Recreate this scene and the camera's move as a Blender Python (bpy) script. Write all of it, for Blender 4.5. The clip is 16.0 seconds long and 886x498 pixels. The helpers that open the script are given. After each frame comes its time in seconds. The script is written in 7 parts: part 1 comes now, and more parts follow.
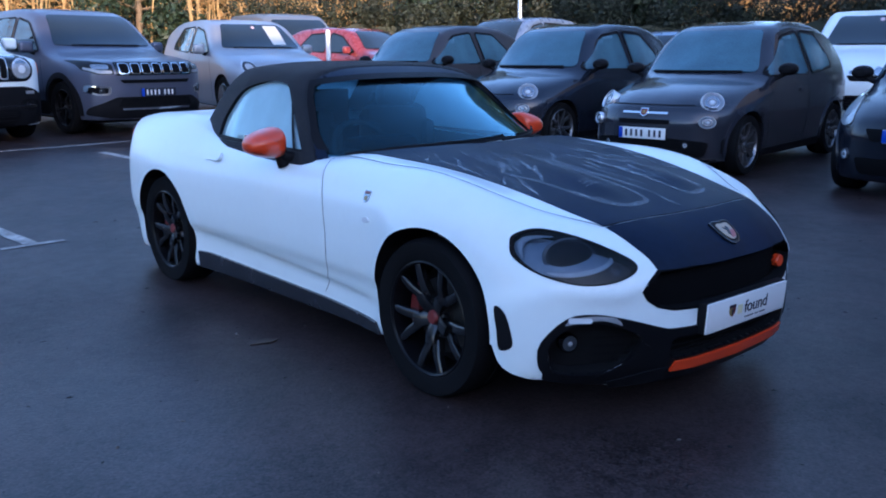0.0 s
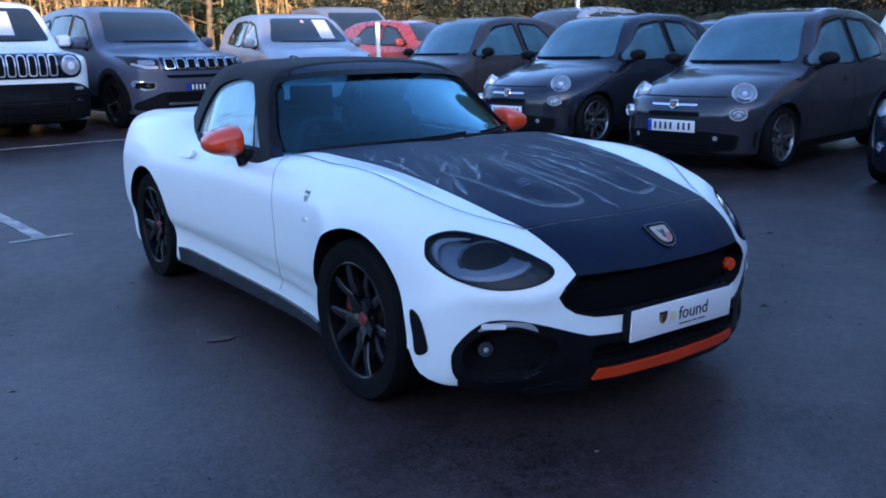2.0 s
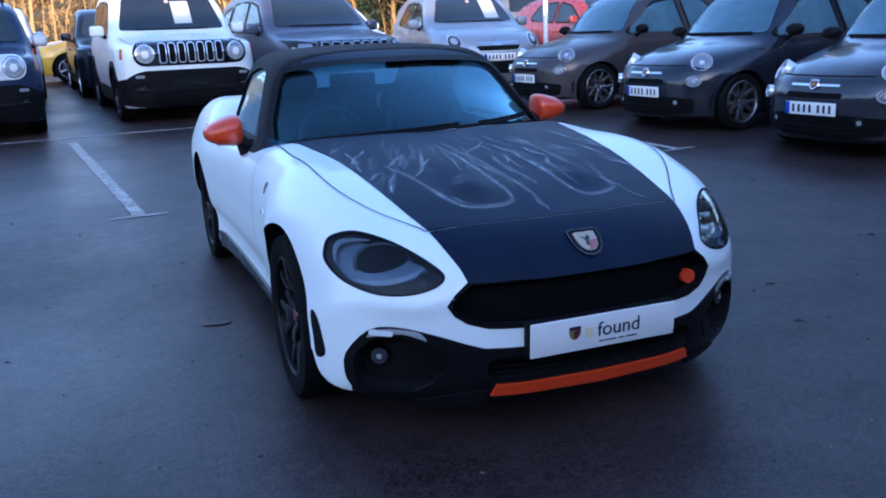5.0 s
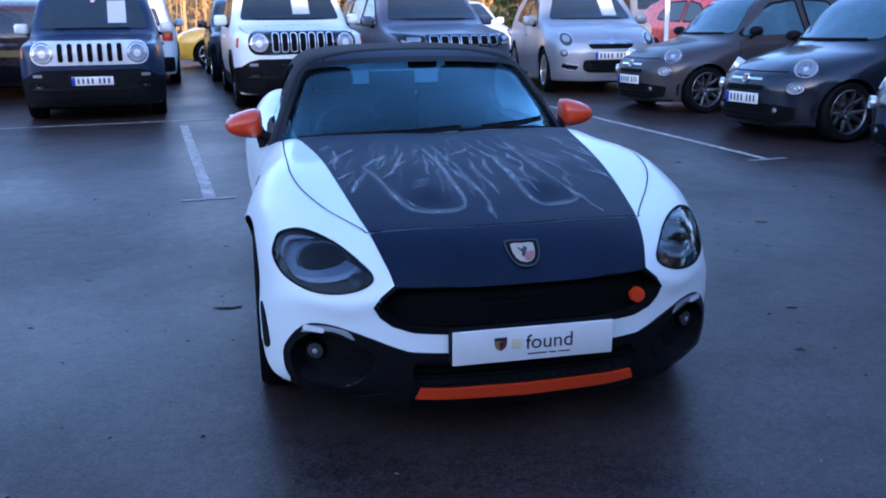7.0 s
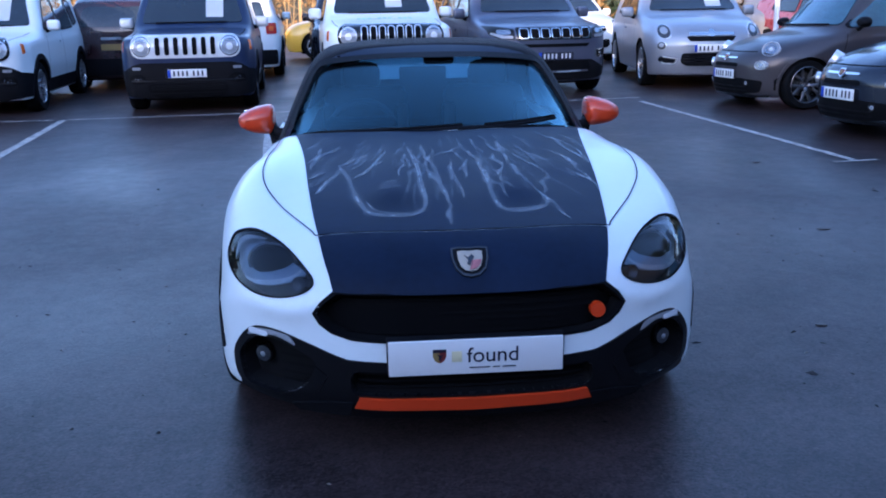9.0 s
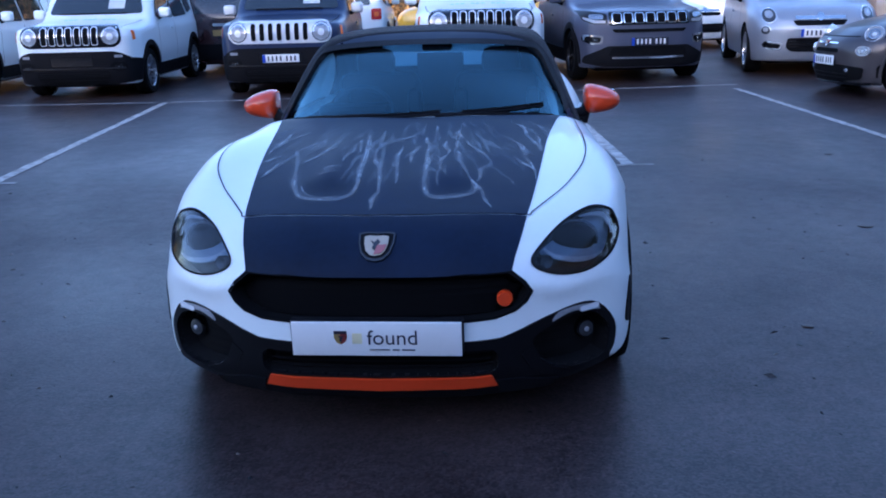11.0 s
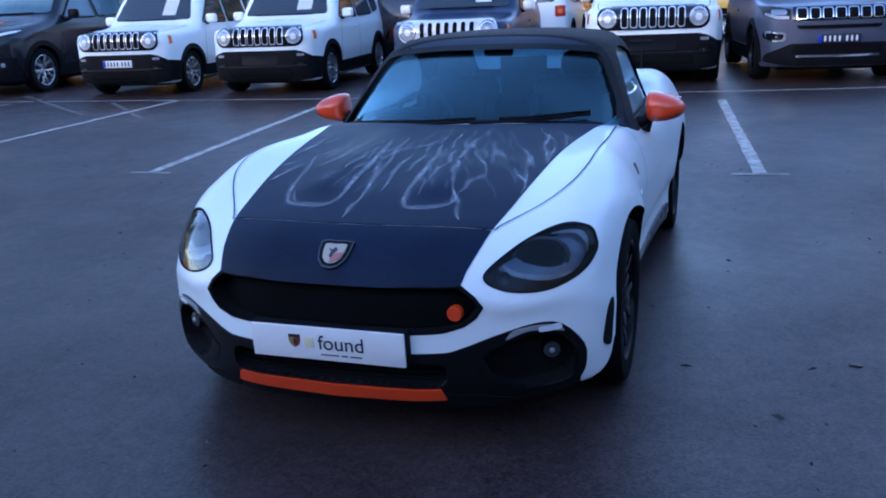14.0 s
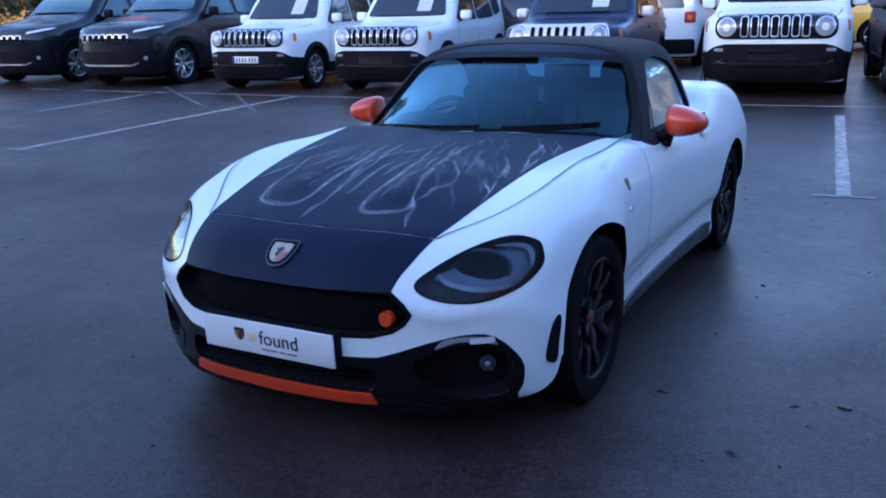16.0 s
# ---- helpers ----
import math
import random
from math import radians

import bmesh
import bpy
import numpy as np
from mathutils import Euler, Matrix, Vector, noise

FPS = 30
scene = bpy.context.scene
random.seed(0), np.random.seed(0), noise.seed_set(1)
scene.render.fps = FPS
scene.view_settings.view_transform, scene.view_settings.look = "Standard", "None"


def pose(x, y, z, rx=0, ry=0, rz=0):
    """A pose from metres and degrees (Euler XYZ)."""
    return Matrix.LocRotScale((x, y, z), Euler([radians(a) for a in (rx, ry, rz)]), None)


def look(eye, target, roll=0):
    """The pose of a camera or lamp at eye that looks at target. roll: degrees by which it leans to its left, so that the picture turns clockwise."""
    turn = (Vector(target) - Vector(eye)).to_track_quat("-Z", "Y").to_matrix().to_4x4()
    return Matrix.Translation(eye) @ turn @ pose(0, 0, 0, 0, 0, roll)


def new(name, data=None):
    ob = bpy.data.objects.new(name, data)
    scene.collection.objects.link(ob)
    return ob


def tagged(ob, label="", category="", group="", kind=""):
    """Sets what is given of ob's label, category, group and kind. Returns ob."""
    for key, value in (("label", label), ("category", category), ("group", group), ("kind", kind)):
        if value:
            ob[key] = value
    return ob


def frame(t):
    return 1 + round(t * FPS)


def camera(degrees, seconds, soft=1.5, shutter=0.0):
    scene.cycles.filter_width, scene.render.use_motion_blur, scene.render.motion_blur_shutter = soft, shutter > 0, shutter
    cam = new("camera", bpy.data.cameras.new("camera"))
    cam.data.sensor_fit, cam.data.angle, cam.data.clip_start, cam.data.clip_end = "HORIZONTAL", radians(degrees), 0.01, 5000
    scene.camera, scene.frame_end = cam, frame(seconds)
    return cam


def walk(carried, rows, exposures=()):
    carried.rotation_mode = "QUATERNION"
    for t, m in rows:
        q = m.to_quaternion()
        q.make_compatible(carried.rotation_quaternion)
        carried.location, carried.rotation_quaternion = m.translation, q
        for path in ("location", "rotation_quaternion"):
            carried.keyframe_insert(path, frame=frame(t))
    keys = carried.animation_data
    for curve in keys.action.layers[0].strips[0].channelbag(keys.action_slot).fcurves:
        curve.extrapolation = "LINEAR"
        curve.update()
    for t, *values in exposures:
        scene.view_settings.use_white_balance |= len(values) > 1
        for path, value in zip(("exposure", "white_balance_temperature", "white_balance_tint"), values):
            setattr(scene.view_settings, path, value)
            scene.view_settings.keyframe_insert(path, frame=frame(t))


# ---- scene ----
cam = camera(53.7, 16.0, soft=1.9)
PATH = [
    (0, (-2.828, -3.604, 1.264), (-1.56, -2.119, 0.833), -0.2),
    (0.5, (-2.758, -3.728, 1.279), (-1.494, -2.236, 0.861), -1.2),
    (1, (-2.627, -3.88, 1.285), (-1.438, -2.329, 0.861), -2.5),
    (1.5, (-2.527, -3.905, 1.278), (-1.374, -2.32, 0.878), -1.9),
    (2, (-2.359, -3.885, 1.284), (-1.231, -2.297, 0.834), -0.9),
    (2.5, (-2.227, -3.955, 1.291), (-1.153, -2.332, 0.832), -2.8),
    (3, (-2.06, -4.141, 1.308), (-1.084, -2.457, 0.85), -1.7),
    (3.5, (-1.918, -4.16, 1.293), (-0.997, -2.446, 0.834), -0.8),
    (4, (-1.736, -4.112, 1.296), (-0.882, -2.371, 0.806), 0.2),
    (4.5, (-1.562, -4.172, 1.3), (-0.791, -2.393, 0.81), -1.4),
    (7, (-0.801, -4.449, 1.331), (-0.4, -2.553, 0.836), -0.8),
    (7.5, (-0.671, -4.507, 1.338), (-0.363, -2.593, 0.847), -1.5),
    (8, (-0.542, -4.408, 1.329), (-0.29, -2.484, 0.846), 0.1),
    (8.5, (-0.425, -4.334, 1.334), (-0.223, -2.412, 0.818), 0.6),
    (9, (-0.255, -4.407, 1.337), (-0.122, -2.478, 0.829), -1.1),
    (11.5, (0.544, -4.452, 1.335), (0.299, -2.54, 0.799), -1.9),
    (12, (0.645, -4.429, 1.331), (0.319, -2.527, 0.806), -2.1),
    (12.5, (0.727, -4.309, 1.332), (0.337, -2.426, 0.783), 0.2),
    (13, (0.797, -4.256, 1.336), (0.354, -2.391, 0.766), 0.1),
    (13.5, (1.001, -4.258, 1.345), (0.479, -2.409, 0.79), -1.9),
    (14, (1.182, -4.279, 1.361), (0.556, -2.455, 0.831), -2.3),
    (14.5, (1.286, -4.199, 1.351), (0.621, -2.385, 0.833), -1.3),
    (15, (1.396, -4.087, 1.353), (0.675, -2.299, 0.819), -0.6),
    (15.5, (1.605, -4.033, 1.35), (0.779, -2.291, 0.818), -1.6),
    (16, (1.758, -4.037, 1.363), (0.838, -2.338, 0.846), -1.2),
]
walk(cam, [(t, look(eye, target, roll)) for t, eye, target, roll in PATH],
     [(0.0, 1.91, 4980, 22), (4.5, 2.03, 4980, 22), (8.0, 2.12, 4980, 26), (16.0, 2.17, 5080, 26)])

# ---- light ----
SUN_EL, SUN_AZ = 10.0, 205.0
world = bpy.data.worlds.new("sky")
scene.world = world
world.use_nodes = True
wn, wl = world.node_tree.nodes, world.node_tree.links
sky = wn.new("ShaderNodeTexSky")
sky.sky_type = "NISHITA"
sky.sun_disc = False
sky.sun_elevation, sky.sun_rotation = radians(SUN_EL), radians(SUN_AZ)
sky.air_density, sky.dust_density, sky.ozone_density = 1.0, 1.0, 1.2
wl.new(sky.outputs[0], wn["Background"].inputs[0])
wn["Background"].inputs[1].default_value = 0.15
sun_way = Vector((math.sin(radians(SUN_AZ)) * math.cos(radians(SUN_EL)), math.cos(radians(SUN_AZ)) * math.cos(radians(SUN_EL)), math.sin(radians(SUN_EL))))
sun = new("sun", bpy.data.lights.new("sun", "SUN"))
sun.data.energy, sun.data.angle, sun.data.color = 2.0, radians(0.5), (1.0, 0.66, 0.32)
sun.matrix_world = look(sun_way * 60, (0, 0, 0))

# ---- materials ----


def material(name, colour, rough=0.5, metal=0.0, coat=0.0, spec=0.5, vary=0.12, scale=6.0, bump=0.0, fine=60.0, alpha=1.0, sheen=0.0, dirt=0.0, ior=1.5):
    """A surface with two scales of change in colour and gloss, and fine relief."""
    m = bpy.data.materials.new(name)
    m.use_nodes = True
    n, l = m.node_tree.nodes, m.node_tree.links
    b = n["Principled BSDF"]
    b.inputs["Roughness"].default_value, b.inputs["Metallic"].default_value = rough, metal
    b.inputs["Coat Weight"].default_value, b.inputs["Coat Roughness"].default_value = coat, 0.03
    b.inputs["Specular IOR Level"].default_value = spec
    b.inputs["Sheen Weight"].default_value = sheen
    b.inputs["IOR"].default_value = ior
    tc = n.new("ShaderNodeTexCoord")
    big, small = n.new("ShaderNodeTexNoise"), n.new("ShaderNodeTexNoise")
    big.inputs["Scale"].default_value, small.inputs["Scale"].default_value = scale, fine
    big.inputs["Detail"].default_value, small.inputs["Detail"].default_value = 4, 3
    for t in (big, small):
        l.new(tc.outputs["Object"], t.inputs["Vector"])
    add = n.new("ShaderNodeMath")
    add.operation = "MULTIPLY_ADD"
    l.new(small.outputs["Fac"], add.inputs[0])
    add.inputs[1].default_value = 0.5
    l.new(big.outputs["Fac"], add.inputs[2])
    ramp = n.new("ShaderNodeMapRange")
    ramp.inputs["From Min"].default_value, ramp.inputs["From Max"].default_value = 0.35, 1.15
    ramp.inputs["To Min"].default_value, ramp.inputs["To Max"].default_value = 1 - vary, 1 + vary
    l.new(add.outputs[0], ramp.inputs["Value"])
    mul = n.new("ShaderNodeVectorMath")
    mul.operation = "SCALE"
    mul.inputs[0].default_value = colour[:3]
    l.new(ramp.outputs[0], mul.inputs["Scale"])
    out = mul.outputs[0]
    if dirt:
        mix, mask = n.new("ShaderNodeMix"), n.new("ShaderNodeMapRange")
        mix.data_type = "RGBA"
        grit = n.new("ShaderNodeTexNoise")
        grit.inputs["Scale"].default_value, grit.inputs["Detail"].default_value = 14, 6
        l.new(tc.outputs["Object"], grit.inputs["Vector"])
        mask.inputs["From Min"].default_value, mask.inputs["From Max"].default_value = (0.40, 0.66) if dirt > 0.5 else (0.55, 0.8)
        mask.inputs["To Max"].default_value = dirt
        l.new(grit.outputs["Fac"], mask.inputs["Value"])
        l.new(mask.outputs[0], mix.inputs["Factor"])
        l.new(out, mix.inputs[6])
        mix.inputs[7].default_value = (0.16, 0.14, 0.12, 1)
        out = mix.outputs[2]
    l.new(out, b.inputs["Base Color"])
    rr = n.new("ShaderNodeMapRange")
    rr.inputs["To Min"].default_value, rr.inputs["To Max"].default_value = max(0.01, rough * 0.8), min(1, rough * 1.2)
    l.new(big.outputs["Fac"], rr.inputs["Value"])
    l.new(rr.outputs[0], b.inputs["Roughness"])
    b.inputs["Alpha"].default_value = alpha
    if alpha < 1:
        ar = n.new("ShaderNodeMapRange")
        ar.inputs["From Min"].default_value, ar.inputs["From Max"].default_value = 0.35, 0.65
        ar.inputs["To Min"].default_value, ar.inputs["To Max"].default_value = alpha * 0.55, alpha * 1.35
        l.new(big.outputs["Fac"], ar.inputs["Value"])
        l.new(ar.outputs[0], b.inputs["Alpha"])
    if bump:
        bp = n.new("ShaderNodeBump")
        bp.inputs["Strength"].default_value, bp.inputs["Distance"].default_value = bump, 0.01
        l.new(small.outputs["Fac"], bp.inputs["Height"])
        l.new(bp.outputs[0], b.inputs["Normal"])
    return m


def glass(name, tint=(0.9, 0.95, 0.95), rough=0.0, sheer=0.05, mist=0.0, shine=(1.0, 1.0, 1.0)):
    """Thin glazing: it lets most light through and mirrors by its angle."""
    m = bpy.data.materials.new(name)
    m.use_nodes = True
    n, l = m.node_tree.nodes, m.node_tree.links
    n.remove(n["Principled BSDF"])
    tr, gl, mix, fr = n.new("ShaderNodeBsdfTransparent"), n.new("ShaderNodeBsdfGlossy"), n.new("ShaderNodeMixShader"), n.new("ShaderNodeLayerWeight")
    tr.inputs[0].default_value = (*tint, 1)
    gl.inputs["Roughness"].default_value = rough
    gl.inputs["Color"].default_value = (*shine, 1)
    fr.inputs["Blend"].default_value = 0.5
    po, ma = n.new("ShaderNodeMath"), n.new("ShaderNodeMath")
    po.operation, ma.operation = "POWER", "MULTIPLY_ADD"
    po.inputs[1].default_value = 4.0
    ma.inputs[1].default_value, ma.inputs[2].default_value = 1 - sheer, sheer
    l.new(fr.outputs["Facing"], po.inputs[0])
    l.new(po.outputs[0], ma.inputs[0])
    l.new(ma.outputs[0], mix.inputs[0])
    film, haze, tc, ns = n.new("ShaderNodeMixShader"), n.new("ShaderNodeBsdfDiffuse"), n.new("ShaderNodeTexCoord"), n.new("ShaderNodeTexNoise")
    haze.inputs[0].default_value = (*(0.82 * c for c in tint), 1)
    ns.inputs["Scale"].default_value, ns.inputs["Detail"].default_value = 3.0, 5
    l.new(tc.outputs["Object"], ns.inputs["Vector"])
    mr = n.new("ShaderNodeMapRange")
    mr.inputs["From Min"].default_value, mr.inputs["From Max"].default_value = 0.3, 0.7
    mr.inputs["To Min"].default_value, mr.inputs["To Max"].default_value = mist * 0.85, min(1.0, mist * 1.15)
    l.new(ns.outputs["Fac"], mr.inputs["Value"])
    l.new(mr.outputs[0], film.inputs[0])
    l.new(tr.outputs[0], film.inputs[1])
    pass_on, fog = n.new("ShaderNodeBsdfTranslucent"), n.new("ShaderNodeMixShader")
    pass_on.inputs[0].default_value = (0.8, 0.85, 0.88, 1)
    l.new(haze.outputs[0], fog.inputs[1])
    l.new(pass_on.outputs[0], fog.inputs[2])
    l.new(fog.outputs[0], film.inputs[2])
    l.new(film.outputs[0], mix.inputs[1])
    l.new(gl.outputs[0], mix.inputs[2])
    l.new(mix.outputs[0], n["Material Output"].inputs[0])
    return m


def asphalt():
    m = bpy.data.materials.new("damp_asphalt")
    m.use_nodes = True
    n, l = m.node_tree.nodes, m.node_tree.links
    b = n["Principled BSDF"]
    tc = n.new("ShaderNodeTexCoord")

    def noise_tex(scale, detail=4.0):
        t = n.new("ShaderNodeTexNoise")
        t.inputs["Scale"].default_value, t.inputs["Detail"].default_value = scale, detail
        l.new(tc.outputs["Object"], t.inputs["Vector"])
        return t.outputs["Fac"]

    def remap(v, a, z, c, d):
        r = n.new("ShaderNodeMapRange")
        for k, w in zip(("From Min", "From Max", "To Min", "To Max"), (a, z, c, d)):
            r.inputs[k].default_value = w
        l.new(v, r.inputs["Value"])
        return r.outputs[0]
    damp, patch_, grit = noise_tex(0.42, 3), noise_tex(2.2, 3), noise_tex(45, 4)
    stone = n.new("ShaderNodeTexVoronoi")
    stone.inputs["Scale"].default_value = 120
    l.new(tc.outputs["Object"], stone.inputs["Vector"])
    ramp = n.new("ShaderNodeValToRGB")
    ramp.color_ramp.elements[0].position, ramp.color_ramp.elements[1].position = 0.3, 0.75
    ramp.color_ramp.elements[0].color, ramp.color_ramp.elements[1].color = (0.011, 0.008, 0.008, 1), (0.068, 0.047, 0.046, 1)
    mix = n.new("ShaderNodeMath")
    mix.operation = "MULTIPLY_ADD"
    l.new(grit, mix.inputs[0])
    mix.inputs[1].default_value = 0.30
    grain = n.new("ShaderNodeMath")
    grain.operation = "MULTIPLY_ADD"
    l.new(stone.outputs["Color"], grain.inputs[0])
    grain.inputs[1].default_value = 0.38
    lumps = n.new("ShaderNodeMath")
    lumps.operation = "ADD"
    l.new(remap(patch_, 0.3, 0.7, 0.0, 0.20), lumps.inputs[0])
    l.new(remap(noise_tex(17, 6), 0.35, 0.65, 0.0, 0.12), lumps.inputs[1])
    l.new(lumps.outputs[0], grain.inputs[2])
    l.new(grain.outputs[0], mix.inputs[2])
    l.new(mix.outputs[0], ramp.inputs[0])
    l.new(ramp.outputs[0], b.inputs["Base Color"])
    rough = n.new("ShaderNodeMath")
    rough.operation = "ADD"
    l.new(remap(damp, 0.35, 0.66, 0.31, 0.47), rough.inputs[0])
    l.new(remap(noise_tex(9, 6), 0.35, 0.65, -0.01, 0.035), rough.inputs[1])
    l.new(rough.outputs[0], b.inputs["Roughness"])
    b.inputs["Specular IOR Level"].default_value = 0.25
    bp = n.new("ShaderNodeBump")
    bp.inputs["Strength"].default_value, bp.inputs["Distance"].default_value = 0.22, 0.006
    l.new(noise_tex(70, 8), bp.inputs["Height"])
    bp2 = n.new("ShaderNodeBump")
    bp2.inputs["Strength"].default_value, bp2.inputs["Distance"].default_value = 0.07, 0.012
    l.new(patch_, bp2.inputs["Height"])
    l.new(bp2.outputs[0], bp.inputs["Normal"])
    l.new(bp.outputs[0], b.inputs["Normal"])
    return m


WHITE = material("white_paint", (0.83, 0.885, 0.89), 0.38, coat=0.35, vary=0.02, scale=2, fine=25, dirt=0.03)
SATIN = material("matt_black_paint", (0.007, 0.013, 0.032), 0.48, coat=0.0, spec=0.5, ior=1.21, vary=0.35, scale=5, fine=40)


def water_mark(name, colour, density):
    """A thin dried film, thick along its middle and fading out to its edges."""
    m = bpy.data.materials.new(name)
    m.use_nodes = True
    n, l = m.node_tree.nodes, m.node_tree.links
    b = n["Principled BSDF"]
    b.inputs["Base Color"].default_value = (*colour, 1)
    b.inputs["Roughness"].default_value, b.inputs["Specular IOR Level"].default_value = 0.8, 0.1
    uv, cut, tc, ns = n.new("ShaderNodeUVMap"), n.new("ShaderNodeSeparateXYZ"), n.new("ShaderNodeTexCoord"), n.new("ShaderNodeTexNoise")
    ns.inputs["Scale"].default_value, ns.inputs["Detail"].default_value = 11, 6
    l.new(uv.outputs[0], cut.inputs[0])
    l.new(tc.outputs["Object"], ns.inputs["Vector"])
    patchy = n.new("ShaderNodeMapRange")
    for k, v in zip(("From Min", "From Max", "To Min", "To Max"), (0.35, 0.65, 0.25, 1.0)):
        patchy.inputs[k].default_value = v
    l.new(ns.outputs["Fac"], patchy.inputs["Value"])
    soft = n.new("ShaderNodeMapRange")
    soft.interpolation_type = "SMOOTHSTEP"
    soft.inputs["To Max"].default_value = density
    l.new(cut.outputs["X"], soft.inputs["Value"])
    mul = n.new("ShaderNodeMath")
    mul.operation = "MULTIPLY"
    l.new(soft.outputs[0], mul.inputs[0])
    l.new(patchy.outputs[0], mul.inputs[1])
    l.new(mul.outputs[0], b.inputs["Alpha"])
    return m


STAINSOFT = water_mark("faint_water_stain", (0.30, 0.36, 0.42), 0.30)
STAIN = water_mark("dried_water_stain", (0.42, 0.47, 0.52), 0.58)
PLASTIC = material("black_plastic", (0.009, 0.009, 0.011), 0.5, spec=0.5, ior=1.16, vary=0.2, scale=8, bump=0.1, fine=300)
GLOSSBLACK = material("gloss_black", (0.006, 0.006, 0.0075), 0.10, coat=0.8, spec=0.3, vary=0.2)
LINER = material("wheel_liner", (0.008, 0.008, 0.009), 0.95, spec=0.1, vary=0.3)
MESHBLACK = material("grille_black", (0.004, 0.004, 0.005), 0.8, spec=0.1, vary=0.2)
ORANGE = material("orange_paint", (0.66, 0.052, 0.006), 0.32, coat=0.6, vary=0.06)
FABRIC = material("black_soft_top_fabric", (0.010, 0.011, 0.015), 0.85, vary=0.3, bump=0.4, fine=400, sheen=0.05, spec=0.3)
TYRE = material("tyre_rubber", (0.008, 0.008, 0.009), 0.75, vary=0.25, bump=0.3, fine=200, spec=0.06)
DARKALLOY = material("dark_alloy", (0.060, 0.060, 0.066), 0.20, metal=0.85, vary=0.15)
ALLOY = material("silver_alloy", (0.55, 0.56, 0.58), 0.28, metal=0.9, vary=0.1)
MIDALLOY = material("grey_alloy", (0.20, 0.20, 0.215), 0.28, metal=0.85, vary=0.12)
STEEL = material("brake_steel", (0.10, 0.10, 0.10), 0.4, metal=0.9, vary=0.2)
RED = material("red_caliper", (0.13, 0.012, 0.010), 0.35, vary=0.1)
CHROME = material("chrome", (0.75, 0.76, 0.78), 0.08, metal=1.0, vary=0.04)
PLATEWHITE = material("plate_white", (0.80, 0.80, 0.79), 0.35, vary=0.03)
INK = material("black_ink", (0.012, 0.014, 0.03), 0.5, vary=0.1)
BLUEINK = material("plate_blue", (0.01, 0.05, 0.42), 0.4, vary=0.05)
LEATHER = material("black_leather", (0.02, 0.02, 0.022), 0.5, vary=0.2, bump=0.2, fine=180)
YELLOWINK = material("badge_yellow", (0.30, 0.21, 0.07), 0.4, vary=0.1)
BADGECREAM = material("badge_cream", (0.42, 0.36, 0.28), 0.4, vary=0.1)
BADGEPINK = material("badge_worn_red", (0.38, 0.13, 0.13), 0.4, vary=0.15)
REDINK = material("badge_red", (0.17, 0.025, 0.022), 0.4, vary=0.1)
LAMPGREY = material("lamp_reflector", (0.34, 0.36, 0.39), 0.22, metal=0.8, vary=0.1)
LAMPMID = material("lamp_backing", (0.035, 0.039, 0.047), 0.2, spec=0.5, vary=0.3, scale=14)
BUMPERBLACK = material("dark_bumper_plastic", (0.006, 0.006, 0.0075), 0.30, spec=0.3, ior=1.35, vary=0.3, bump=0.05, fine=200)
SKIRT = material("side_skirt_plastic", (0.022, 0.022, 0.028), 0.26, spec=0.5, vary=0.3, scale=6, bump=0.05, fine=200)
LAMPBOWL = material("satin_lamp_bowl", (0.15, 0.175, 0.21), 0.34, metal=0.35, vary=0.25, scale=12)
LAMPEYE = material("dark_projector_glass", (0.005, 0.0055, 0.007), 0.34, spec=0.2, ior=1.2, vary=0.3)
LAMPDARK = material("lamp_housing", (0.007, 0.0075, 0.009), 0.42, spec=0.25, vary=0.3)
LAMPWHITE = material("lamp_white", (0.75, 0.77, 0.80), 0.12, coat=0.6, vary=0.05)
TAILRED = material("tail_lamp_red", (0.45, 0.02, 0.012), 0.12, coat=0.7, vary=0.1)
AMBER = material("amber_lens", (0.75, 0.16, 0.02), 0.15, coat=0.6, vary=0.1)
GLASS = glass("misted_glass", (0.58, 0.76, 0.85), sheer=0.030, mist=0.012, shine=(0.50, 0.76, 0.84))
SIDEGLASS = glass("fogged_side_glass", (0.62, 0.78, 0.84), sheer=0.05, mist=0.85, shine=(0.72, 0.95, 1.0))
REARGLASS = glass("fogged_rear_glass", (0.70, 0.84, 0.90), sheer=0.04, mist=0.85)
LAMPPALE = material("pale_lamp", (0.52, 0.54, 0.58), 0.25, coat=0.6, vary=0.2, scale=30)
LAMPCLEAR = material("clear_lamp", (0.26, 0.275, 0.30), 0.3, coat=1.0, vary=0.25, scale=30)
LENS = glass("lamp_lens", (0.84, 0.87, 0.91), rough=0.05, sheer=0.010)
DARKGLASS = material("tinted_car_glass", (0.018, 0.026, 0.032), 0.04, coat=0.15, spec=0.8, vary=0.3, scale=3)
# opaque glazing with a blue-grey base colour that varies at random
BLUEGLASS = material("blue_grey_car_glass", (0.065, 0.135, 0.185), 0.10, coat=0.0, spec=0.45, vary=0.4, scale=2.5)
STICKER = material("pale_pink_sticker", (0.62, 0.45, 0.47), 0.5, vary=0.1)
TURQUOISE = material("turquoise_print", (0.42, 0.68, 0.72), 0.5, vary=0.3)
PAPER = material("white_paper", (0.55, 0.57, 0.57), 0.7, vary=0.04)
LAMPSILVER = material("silvery_lamp", (0.80, 0.82, 0.86), 0.25, metal=0.6, vary=0.2, scale=20)
ASPHALT = asphalt()
FAINTLINE = material("faint_line_paint", (0.34, 0.32, 0.30), 0.6, vary=0.7, scale=8, bump=0.3, fine=100, dirt=0.9)
